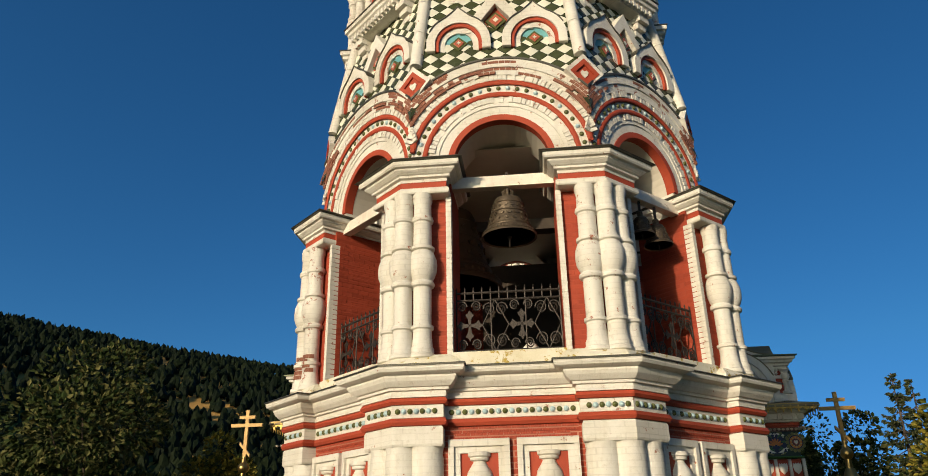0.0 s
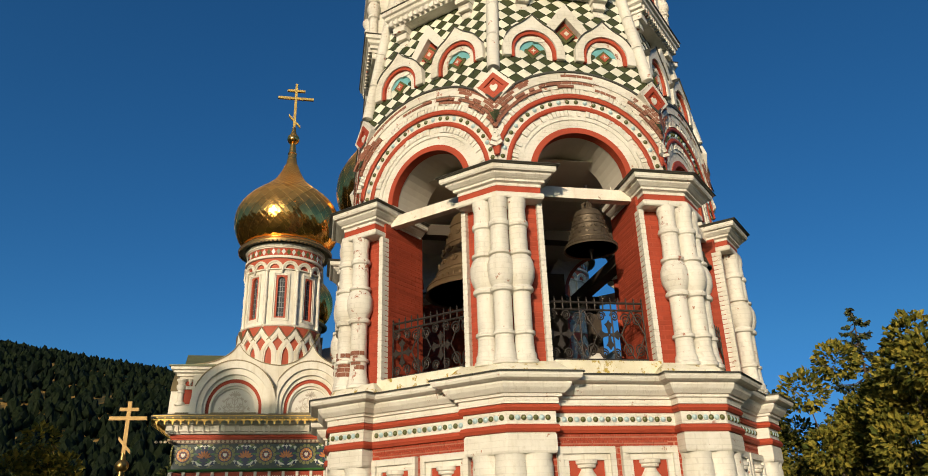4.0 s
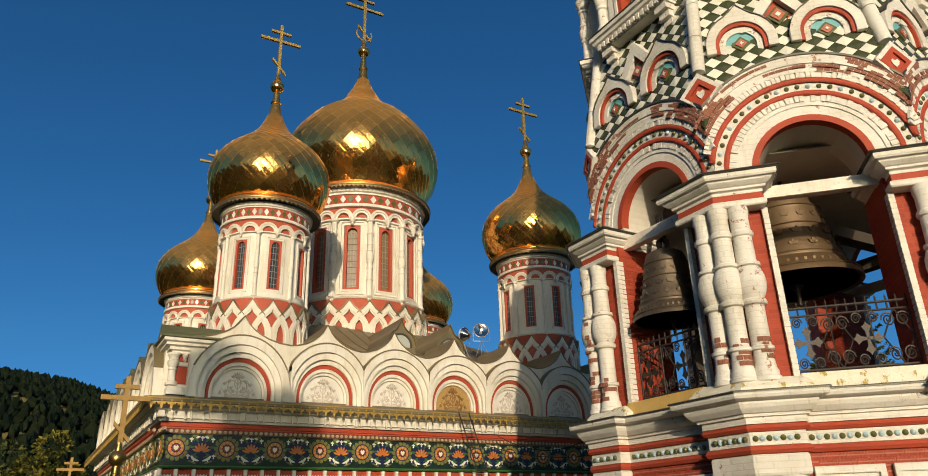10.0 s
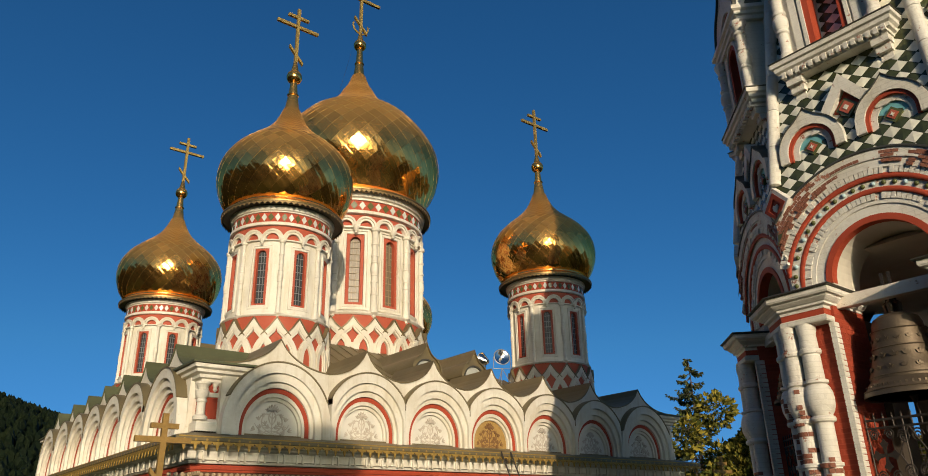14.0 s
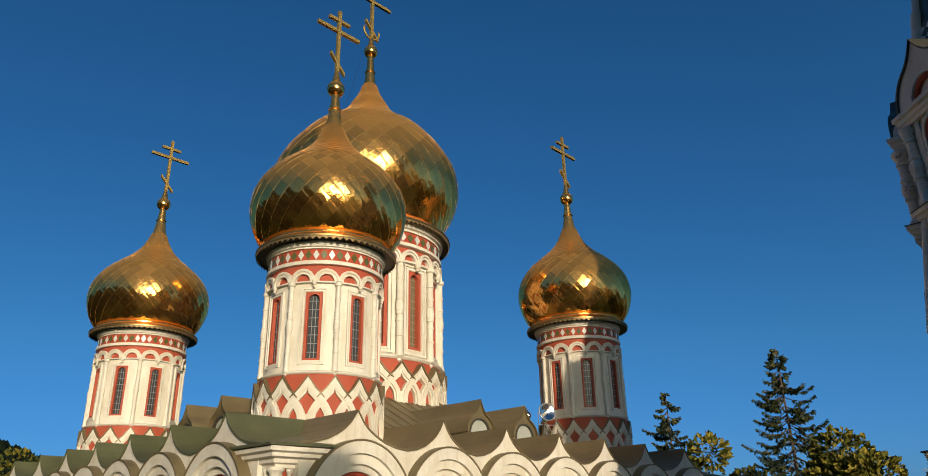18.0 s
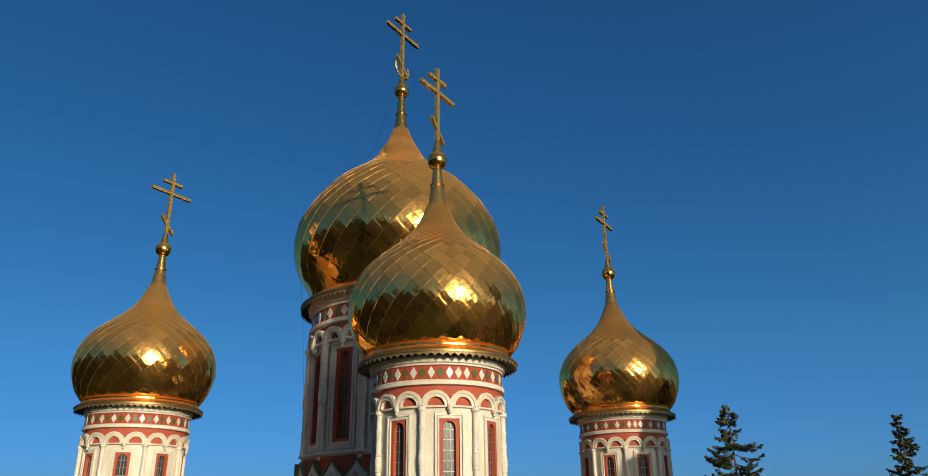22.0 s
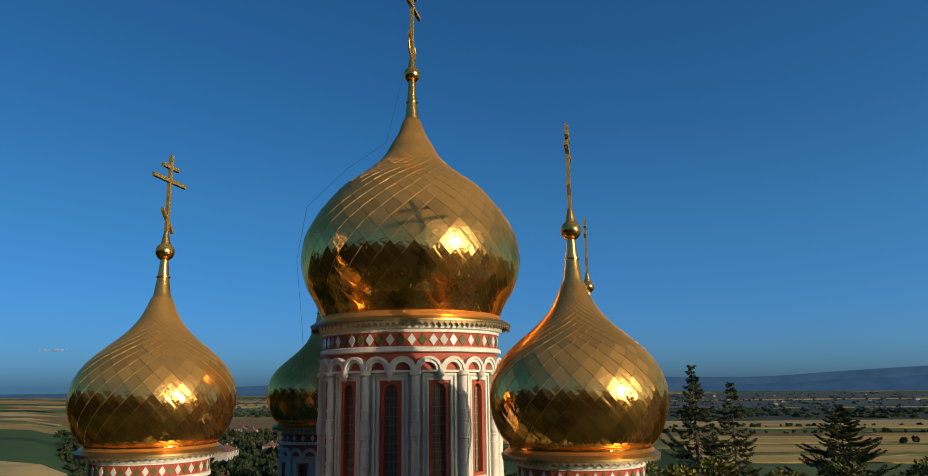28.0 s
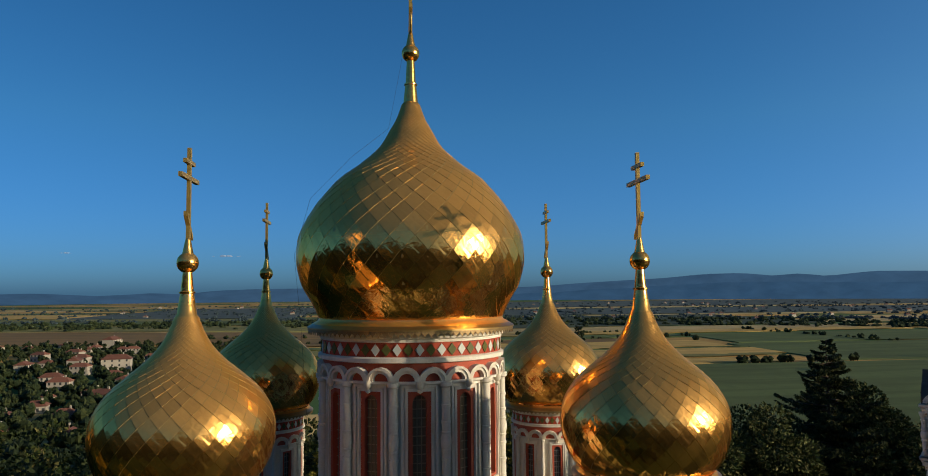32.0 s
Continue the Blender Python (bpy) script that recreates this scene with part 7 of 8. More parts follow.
def tent_dormer(k):
    """A window house on the tent: corbelled cornice, little columns, arched red-rimmed opening, round gables under a pointed sheet roof."""
    fn = on_face(45 * k)
    n0 = 4.02
    hw, zsp = 0.30, 21.95                # half the opening and the spring of its arch
    head = lambda r, n=10: arc(r, 0, math.pi, n, 0, zsp)
    loop = lambda r: [(r, 20.45)] + head(r) + [(-r, 20.45)]
    m = len(loop(hw))
    box = [(0.95, 20.45), (0.95, zsp)] + [(0.95 - 1.9 * i / (m - 5), 22.62) for i in range(m - 4)] + [(-0.95, zsp), (-0.95, 20.45)]
    d = part("tent_dormer", at(Geo().band(loop(hw), box, n0 - 0.10, n0 - 1.5), fn), WHITE, tower, "white dormer with little columns, a round gable and an arched opening")
    # dark sheet that stands in for the shaded inside of the dormer
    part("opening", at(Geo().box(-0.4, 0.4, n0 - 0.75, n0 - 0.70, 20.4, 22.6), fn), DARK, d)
    part("red_frame", at(Geo().band(loop(hw - 0.012), loop(hw + 0.11), n0 - 0.055, n0 - 0.4), fn), RED, d)
    part("white_rim", at(Geo().band(loop(hw + 0.11), loop(hw + 0.19), n0 - 0.02, n0 - 0.3), fn), WHITE_WORN, d)
    path = [fn(-1.10, n0 - 0.9, 0)[:2], fn(-1.10, n0, 0)[:2], fn(1.10, n0, 0)[:2], fn(1.10, n0 - 0.9, 0)[:2]]
    part("dormer_cornice", Geo().sweep(path, [(-1.0, 20.0), (0.0, 20.01), (0.0, 20.08), (0.06, 20.10), (0.06, 20.18), (0.12, 20.22), (0.13, 20.30), (0.18, 20.32), (0.18, 20.42), (-1.0, 20.46)], False), WHITE, d)
    dg = Geo()
    for i in range(15):
        u = -1.05 + i * 0.15
        dg.box(u - 0.04, u + 0.04, n0, n0 + 0.10, 20.03, 20.17)
    tagged(part("dentil_course", at(dg, fn), WHITE_WORN, d, "row of small white dentils"), kind="stuff")
    part("dormer_sheet", Geo().sweep(path, [(-1.0, 20.46), (0.20, 20.425), (0.21, 20.44), (-1.0, 20.48)], False), FLASH, d)
    col = [(0.17, 20.46), (0.17, 20.58), (0.13, 20.62), (0.115, 20.70), (0.115, 21.10), (0.15, 21.13), (0.15, 21.18), (0.12, 21.21), (0.165, 21.30), (0.175, 21.40), (0.165, 21.50), (0.12, 21.58), (0.15, 21.61), (0.15, 21.66), (0.115, 21.69),
           (0.115, 22.02), (0.15, 22.06), (0.15, 22.10), (0.12, 22.14), (0.20, 22.34), (0.20, 22.42)]
    for s in (-1, 1):
        for back in (0.0, 0.78):
            x, y, _ = fn(s * 0.93, n0 - 0.03 - back, 0)
            part("dormer_column", Geo().lathe(col, 12, x, y), WHITE if back else WHITE_WORN, d, smooth=40)
        part("dormer_strip", at(Geo().box(min(s * 0.54, s * 0.70), max(s * 0.54, s * 0.70), n0 - 0.2, n0 - 0.04, 20.45, 22.5), fn), WHITE, d)
        g = Geo()
        for q, (z0, z1, nn) in enumerate(((19.86, 20.01, 0.0), (19.70, 19.87, -0.10), (19.55, 19.71, -0.2), (19.40, 19.56, -0.32))):
            g.box(s * 0.90 - 0.17 + q * 0.025, s * 0.90 + 0.17 - q * 0.025, n0 - 0.9, n0 + nn, z0, z1)
        part("dormer_corbel", at(g, fn), WHITE_WORN, d)
        # blind round gable over the side
        sg = Geo().band(arc(0.22, 0, math.pi, 10, 0, 22.84), arc(0.42, 0, math.pi, 10, 0, 22.84), 0.0, -0.25)
        part("side_gable", at(sg, lambda u, n, z, s=s: fn(s * (1.08 + n), n0 - 0.45 + u, z)), WHITE, d)
    path2 = [fn(-1.05, n0 - 0.9, 0)[:2], fn(-1.05, n0, 0)[:2], fn(1.05, n0, 0)[:2], fn(1.05, n0 - 0.9, 0)[:2]]
    part("dormer_head", Geo().sweep(path2, [(-1.0, 22.42), (0.02, 22.42), (0.02, 22.52), (0.07, 22.55), (0.07, 22.64), (0.13, 22.68), (0.13, 22.78), (-1.0, 22.82)], False), WHITE, d)
    og = ogee(2.0, 22.80, 24.25)
    q = len(og) - 1
    gb = part("front_gable", at(Geo().band(arc(0.52, 0, math.pi, q, 0, 22.80), og, n0 - 0.02, n0 - 1.3), fn), WHITE, d, "white round gable of the dormer")
    part("gable_red_ring", at(Geo().band(arc(0.40, 0, math.pi, q, 0, 22.80), arc(0.525, 0, math.pi, q, 0, 22.80), n0 - 0.08, n0 - 0.6), fn), RED, gb)
    part("gable_field", at(Geo().slab(arc(0.42, 0, math.pi, q, 0, 22.80), n0 - 0.16, n0 - 0.6), fn), WHITE_WORN, gb)
    part("gable_sheet", at(Geo().band(og, [(u * 1.05, z + 0.035) for u, z in og], n0 + 0.04, n0 - 1.35, back=True), fn), FLASH, gb)


for k in range(8):
    tent_dormer(k)
part("tent_finial", Geo().lathe([(0.5, 40.3), (0.42, 40.8), (0.9, 41.4), (1.05, 42.0), (0.85, 42.7), (0.35, 43.5), (0.15, 44.4), (0.0, 44.5)], 24), GOLD_S, tower, smooth=40)


# ---- bells ----
def bell(name, x, y, lip_z, r, h, label, lug=0.35, metal=None):
    metal = metal or BRONZE
    t = thing(name, x, y, lip_z, label, "bell", "bells of the tower")
    prof = [(0.93 * r, 0.02), (r, 0.0), (r * 0.985, 0.05 * h), (0.86 * r, 0.15 * h), (0.80 * r, 0.20 * h), (0.805 * r, 0.22 * h), (0.72 * r, 0.36 * h), (0.63 * r, 0.55 * h), (0.635 * r, 0.57 * h), (0.575 * r, 0.74 * h), (0.58 * r, 0.78 * h), (0.54 * r, 0.80 * h), (0.53 * r, 0.88 * h),
            (0.48 * r, 0.95 * h), (0.34 * r, h), (0.0, h * 1.01)]
    inner = [(0.93 * r, 0.02), (0.82 * r, 0.10 * h), (0.66 * r, 0.36 * h), (0.5 * r, 0.8 * h), (0, 0.9 * h)]
    body = part("bell_body", Geo().lathe(prof, 40), metal, t, "weathered cast bronze bell", 35)
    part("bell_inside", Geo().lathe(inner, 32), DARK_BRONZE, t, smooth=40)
    g = Geo()
    for zf, rf in ((0.07, 0.975), (0.235, 0.80), (0.79, 0.585), (0.575, 0.64)):
        rr = rf * r
        g.tube([(rr * math.cos(a), rr * math.sin(a), zf * h) for a in (2 * math.pi * i / 40 for i in range(40))], 0.008 + 0.006 * r, 6, True)
    part("moulded_ring", g, metal, body)
    # raised lettering reduced to short bars
    g = Geo()
    for i in range(46):
        a = 2 * math.pi * i / 46
        g.box(-0.02 * r, 0.02 * r, 0.0, 0.012, 0.105 * h, 0.135 * h)
        m = Matrix.Rotation(a, 4, 'Z') @ Matrix.Translation((0, 0.905 * r, 0))
        g.mapped(lambda X, Y, Z_: tuple(m @ Vector((X, Y, Z_))), len(g.v) - 8)
    tagged(part("raised_band", g, metal, body), kind="stuff")
    g = Geo()
    for i in range(16):
        a = 2 * math.pi * i / 16
        for zf, rf, s in ((0.45, 0.685, 1.0), (0.66, 0.605, 0.7), (0.31, 0.755, 0.8)):
            o = len(g.v)
            for q in (-50, 0, 50):
                c, sn = math.cos(radians(q)), math.sin(radians(q))
                g.slab([(x * c - z * sn, x * sn + z * c) for x, z in ((0, -0.01), (0.035 * r * s, 0.05 * r * s), (0, 0.12 * r * s), (-0.035 * r * s, 0.05 * r * s))], 0.014, -0.03)
            m = Matrix.Rotation(a + zf, 4, 'Z') @ Matrix.Translation((0, rf * r, zf * h))
            g.mapped(lambda X, Y, Z_: tuple(m @ Vector((X, Y, Z_))), o)
    tagged(part("cast_leaves", g, metal, body, "cast leaf relief"), kind="stuff")
    cr = part("crown", Geo().tube([(0, -0.12 * r, h), (0, -0.16 * r, h + lug * 0.5), (0, 0, h + lug * 0.75), (0, 0.16 * r, h + lug * 0.5), (0, 0.12 * r, h)], 0.05 * r + 0.01, 6).tube([(-0.12 * r, 0, h), (-0.16 * r, 0, h + lug * 0.5), (0, 0, h + lug * 0.75), (0.16 * r, 0, h + lug * 0.5), (0.12 * r, 0, h)], 0.05 * r + 0.01, 6), metal, t, "cast crown loops")
    part("strap", Geo().box(-0.09 * r - 0.02, -0.05 * r, -0.02, 0.02, h + lug * 0.4, h + lug * 2.0).box(0.05 * r, 0.09 * r + 0.02, -0.02, 0.02, h + lug * 0.4, h + lug * 2.0), IRON, cr)
    part("clapper", Geo().lathe([(0.02, 0.8 * h), (0.03 * r, 0.4 * h), (0.09 * r, 0.1 * h), (0.10 * r, 0.0), (0.04 * r, -0.06 * h), (0.03 * r, -0.2 * h), (0.0, -0.22 * h)], 12), IRON, t, "iron clapper", 40)
    return t


# bronze again, with the shade inside the bell put into its colour
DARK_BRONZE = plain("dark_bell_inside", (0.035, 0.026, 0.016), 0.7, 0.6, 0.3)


def at_face(k, u, n):
    x, y, _ = on_face(45 * k)(u, n, 0)
    return TX + PLAN * x, TY + PLAN * y


bell("great_bell", 27.65, -1.66, 14.22, 1.22, 1.9, "huge brown bronze bell hanging over the belfry floor", 0.3, BRONZE_BROWN)
bell("bell", *at_face(0, 0.08, 4.0), 14.26, 0.50, 0.80, "bronze bell hanging from a white beam", 0.26)
bell("bell", *at_face(6, -0.12, 3.85), 13.56, 0.76, 1.42, "richly cast bronze bell hanging in an arch", 0.4)
bell("bell", *at_face(1, -0.25, 4.05), 14.53, 0.24, 0.38, "small bronze bell hanging from a white beam", 0.2)
bell("bell", *at_face(1, 0.25, 4.05), 14.43, 0.28, 0.44, "small bronze bell hanging from a white beam", 0.2)
bell("bell", *at_face(5, 0.0, 4.0), 13.88, 0.40, 0.66, "bronze bell hanging in a shaded arch", 0.3)


# ---- iron railings in the openings ----
def railing(k):
    x, y = at_face(k, 0, 4.10)
    t = thing("iron_railing", x, y, 12.08, "wrought iron railing with scrolls and flared crosses", "railing", "railings of the belfry", turn=45 * k - 90)
    t.matrix_basis = t.matrix_basis @ Matrix.Diagonal((1, 1, 1.22, 1))
    w, hgt = 0.90, 1.0
    bar = lambda x0, z0, x1, z1, r=0.011: Geo().tube([(x0, 0, z0), (x1, 0, z1)], r, 6)
    for nm, z, r in (("top_rail", 0.93, 0.020), ("second_rail", 0.82, 0.017), ("bottom_rail", 0.08, 0.020)):
        part(nm, bar(-w, z, w, z, r), IRON, t)
    for i in range(13):
        xx = -w + 2 * w * i / 12
        g = bar(xx, 0.0 if i % 4 == 0 else 0.82, xx, 0.98, 0.014)
        g.lathe([(0.0, 0.97), (0.018, 0.985), (0.012, 1.0), (0.0, 1.03)], 6, xx, 0)
        part("upright", g, IRON, t)

    def scroll(cx, cz, s, flip):
        pts = []
        for i in range(27):
            a = i / 26 * 4.2 * math.pi
            r = s * (1 - i / 30)
            pts.append((cx + flip * r * math.cos(a), 0, cz + r * math.sin(a)))
        return Geo().tube(pts, 0.012, 5)
    for bay in range(4):
        c = -w + 2 * w * (bay + 0.5) / 4
        q = w / 4
        if bay % 2 == 0:
            for s in (-1, 1):
                for zc in (0.22, 0.68):
                    part("scroll", scroll(c + s * q * 0.48, zc, q * 0.46, s), IRON, t)
            part("diagonal_bar", bar(c - q, 0.45, c, 0.08).tube([(c, 0, 0.08), (c + q, 0, 0.45)], 0.013, 6).tube([(c + q, 0, 0.45), (c, 0, 0.82)], 0.013, 6).tube([(c, 0, 0.82), (c - q, 0, 0.45)], 0.013, 6), IRON, t)
        else:
            g = Geo()
            for a in (0, 90, 180, 270):
                ca, sa2 = math.cos(radians(a)), math.sin(radians(a))
                lp = [(0.01, -0.018), (0.10, -0.032), (0.16, -0.075), (0.18, -0.035), (0.225, 0), (0.18, 0.035), (0.16, 0.075), (0.10, 0.032), (0.01, 0.018)]
                g.slab([(c + p * ca - r * sa2, 0.45 + p * sa2 + r * ca) for p, r in lp], 0.008, -0.008)
            part("flared_cross", g, IRON, t)
            for s in (-1, 1):
                for zc in (0.17, 0.73):
                    part("scroll", scroll(c + s * q * 0.55, zc, q * 0.36, -s), IRON, t)
    return t


for k in range(8):
    railing(k)

# heavy timbers that carry the great bell
t = thing("timber_trestle", TX, TY, 11.78, "dark heavy timber trestle carrying the great bell", "trestle")
OLD_TIMBER = plain("dark_old_timber", (0.06, 0.045, 0.032), 0.85, 0, 0.4, 5)
for x in (1.05,):
    part("cross_beam", Geo().box(x - 0.16, x + 0.16, -3.1, 3.1, 3.75, 4.0), OLD_TIMBER, t)
for y in (2.2,):
    part("long_beam", Geo().box(-3.1, 3.1, y - 0.15, y + 0.15, 3.5, 3.75), OLD_TIMBER, t)
for x, y in ((-2.2, 0.35), (-2.2, 2.4), (-2.2, -2.4)):
    part("post", Geo().box(x - 0.16, x + 0.16, y - 0.15, y + 0.15, 0.0, 3.5), OLD_TIMBER, t)
# dark board added before the far openings, in place of the belfry's inner shade
part("boarding", Geo().box(-2.34, -2.28, -0.9, 1.7, 0.75, 4.2), OLD_TIMBER, t)

# clutter on the belfry floor
# added sheet; the blue it stands in for is sky behind the far railing
t = thing("blue_sheet", TX + 2.2, TY - 1.8, 11.78, "crumpled blue plastic sheet on the belfry floor", "tarpaulin")
rng = random.Random(3)
g = Geo()
N_ = 8
g.add([(i * 0.14 - 0.5, j * 0.14 - 0.5, 0.45 * math.exp(-((i - 4) ** 2 + (j - 4) ** 2) / 9.0) + rng.uniform(0, 0.12) + 0.01) for i in range(N_) for j in range(N_)] + [(-0.5, -0.5, 0), (0.48, -0.5, 0), (0.48, 0.48, 0), (-0.5, 0.48, 0)],
      [(i * N_ + j, (i + 1) * N_ + j, (i + 1) * N_ + j + 1, i * N_ + j + 1) for i in range(N_ - 1) for j in range(N_ - 1)])
part("folds", g, BLUE_CLOTH, t, smooth=30)
for x, y, r, h in ((TX + 2.8, TY - 0.5, 0.32, 0.6), (TX + 1.9, TY - 2.4, 0.28, 0.5), (TX + 2.9, TY + 0.35, 0.26, 0.75)):
    t = thing("sack", x, y, 11.78, "pale filled sack on the belfry floor", "sack", "sacks in the belfry")
    part("sack_body", Geo().lathe([(r * 0.85, 0), (r, 0.12 * h), (r * 1.02, 0.4 * h), (r * 0.85, 0.8 * h), (r * 0.3, h), (0.0, h * 1.02)], 12), SACK, t, smooth=60)
t = thing("stool", TX + 2.7, TY - 1.2, 11.78, "small raw wooden stool on the belfry floor", "stool")
part("seat", Geo().box(-0.2, 0.2, -0.16, 0.16, 0.42, 0.46), WOOD, t)
for sx in (-1, 1):
    for sy in (-1, 1):
        part("leg", Geo().box(sx * 0.16 - 0.02, sx * 0.16 + 0.02, sy * 0.12 - 0.02, sy * 0.12 + 0.02, 0, 0.42), WOOD, t)


# ---- ornament of the church front ----
def petal_loop(cu, cz, ang, r0, r1, w):
    c, s = math.cos(ang), math.sin(ang)
    out = []
    for f, q in ((0, 0.25), (0.35, 0.85), (0.7, 1.0), (0.92, 0.6), (1.0, 0), (0.92, -0.6), (0.7, -1.0), (0.35, -0.85), (0, -0.25)):
        r = r0 + (r1 - r0) * f
        out.append((cu + r * c - q * w * s, cz + r * s + q * w * c))
    return out


def disc(r, n=18, cu=0.0, cz=0.0):
    return arc(r, 0, 2 * math.pi, n, cu, cz)[:-1]


g = Geo()
for i in range(14):
    g.slab(petal_loop(0, 0, 2 * math.pi * i / 14, 0.17, 0.31, 0.05), 0.03, -0.02)
PETALS = Geo()
for i in range(10):
    PETALS.slab(petal_loop(0, 0, 2 * math.pi * (i + 0.5) / 10, 0.105, 0.18, 0.018), 0.06, 0.0)
ROS = [("petal_wreath", mesh_of("petal_wreath", g, TILE_YG)), ("outer_disc", mesh_of("outer_disc", Geo().slab(disc(0.215), 0.035, -0.02), TILE_BLUE)),
       ("middle_disc", mesh_of("middle_disc", Geo().band(disc(0.115), disc(0.185), 0.05, -0.02, True), TILE_OR)), ("inner_disc", mesh_of("inner_disc", Geo().slab(disc(0.085, 12), 0.055, -0.02), TILE_RED_D)), ("white_heart", mesh_of("white_heart", Geo().slab([(0, -0.07), (0.05, -0.02), (0.06, 0.03), (0.03, 0.06), (0, 0.035), (-0.03, 0.06), (-0.06, 0.03), (-0.05, -0.02)], 0.066, 0.0), WHITE_T)),
       ("orange_petals", mesh_of("orange_petals", PETALS, TILE_OC))]
g = Geo()
for a in (20, 43, 67, 90, 113, 137, 160):
    g.slab(petal_loop(0, -0.10, radians(a), 0.05, 0.27, 0.03), 0.03, -0.02)
PALM = [("blue_field", mesh_of("blue_field", Geo().slab([(-0.36, -0.34), (0.36, -0.34), (0.36, 0.05), (0.26, 0.2), (0.1, 0.3), (-0.1, 0.3), (-0.26, 0.2), (-0.36, 0.05)], 0.012, -0.02), TILE_BLUE)), ("palmette", mesh_of("palmette", g, TILE_OR))]
g = Geo()
for s in (-1, 1):
    for cu, cz, a, ln in ((0.06, -0.22, 10, 0.26), (0.10, 0.18, 50, 0.22), (0.2, 0.05, 0, 0.18), (0.12, -0.1, -40, 0.2), (0.22, 0.22, 20, 0.16)):
        g.slab(petal_loop(s * cu, cz, radians(a if s > 0 else 180 - a), 0.0, ln, 0.035), 0.022, -0.02)
PALM.append(("leaf_spray", mesh_of("leaf_spray", g, TILE_GR)))
g = Geo()
for s in (-1, 1):
    for cu, cz, a, ln in ((0.30, 0.31, 160, 0.22), (0.34, -0.30, 200, 0.24), (0.40, 0.10, 80, 0.14), (0.42, -0.08, 280, 0.13), (0.16, 0.30, 30, 0.14)):
        g.slab(petal_loop(s * cu, cz, radians(a if s > 0 else 180 - a), 0.0, ln, 0.026), 0.026, -0.02)
PALM.append(("scroll_leaf", mesh_of("scroll_leaf", g, TILE_YG)))
g = Geo()
for s in (-1, 1):
    for cu, cz, a, ln in ((0.05, -0.31, 15, 0.17), (0.20, -0.27, 50, 0.12), (0.07, 0.33, -20, 0.12)):
        g.slab(petal_loop(s * cu, cz, radians(a if s > 0 else 180 - a), 0.0, ln, 0.03), 0.034, -0.02)
PALM.append(("white_leaf", mesh_of("white_leaf", g, WHITE_T)))
g = Geo()
for cu, cz in ((-0.3, 0.24), (0.3, 0.24), (0.0, 0.28), (-0.2, -0.28), (0.2, -0.28), (-0.36, -0.2), (0.36, -0.2)):
    for a in (30, 90, 150, 270):
        g.slab(petal_loop(cu, cz, radians(a), 0.0, 0.065, 0.018), 0.028, -0.02)
PALM.append(("white_lily", mesh_of("white_lily", g, WHITE_T)))
SHIELD = mesh_of("shield", Geo().slab([(-0.15, 0.22), (-0.10, 0.17), (-0.05, 0.22), (0, 0.17), (0.05, 0.22), (0.10, 0.17), (0.15, 0.22), (0.17, 0.05), (0.13, -0.1), (0.0, -0.22), (-0.13, -0.1), (-0.17, 0.05)], 0.05, -0.02), WHITE_C)
POST = mesh_of("panel_post", Geo().box(-0.055, 0.055, -0.02, 0.10, -0.38, 0.38), WHITE_C)
g = Geo().band(arc(0.07, 0, math.pi, 8, 0, 0.05), arc(0.12, 0, math.pi, 8, 0, 0.05), 0.05, -0.02)
g.box(-0.12, -0.07, -0.02, 0.05, -0.14, 0.05).box(0.07, 0.12, -0.02, 0.05, -0.14, 0.05)
DENTIL = mesh_of("dentil_arch", g, WHITE_C)
frieze = bpy.data.objects["frieze_ground"]
cornice_ob = bpy.data.objects["cornice"]
panels_ob = bpy.data.objects["panel_course"]


def on_wall(face, u, n, z):
    return Matrix.Translation(on_face(face)(u, n, z)) @ Matrix.Rotation(radians(face - 90), 4, 'Z')


# the pieces lie on u along x and n along y, so each is turned to run along the wall
for face in (0, -90, 90):
    for i in range(-6, 8):
        for nm, me in ROS:
            part(nm, me, None, frieze).matrix_basis = on_wall(face, -0.65 + i * 1.6, H - 0.23, 12.62) @ Matrix.Diagonal((-1.32, 1, 1.32, 1))
        if i < 7:
            for nm, me in PALM:
                tagged(part(nm, me, None, frieze), kind="stuff").matrix_basis = on_wall(face, -0.65 + (i + 0.5) * 1.6, H - 0.23, 12.60) @ Matrix.Diagonal((-1.12, 1, 1.2, 1))
    if face == 90:
        continue
    for i in range(-19, 20):
        part("shield", SHIELD, None, panels_ob).matrix_basis = on_wall(face, i * 0.55, H - 0.27, 11.6)
        part("panel_post", POST, None, panels_ob).matrix_basis = on_wall(face, (i + 0.5) * 0.55, H - 0.27, 11.59)
    for i in range(-18, 19):
        part("dentil_arch", DENTIL, None, cornice_ob).matrix_basis = on_wall(face, i * 0.59, H + 0.07, 13.62)
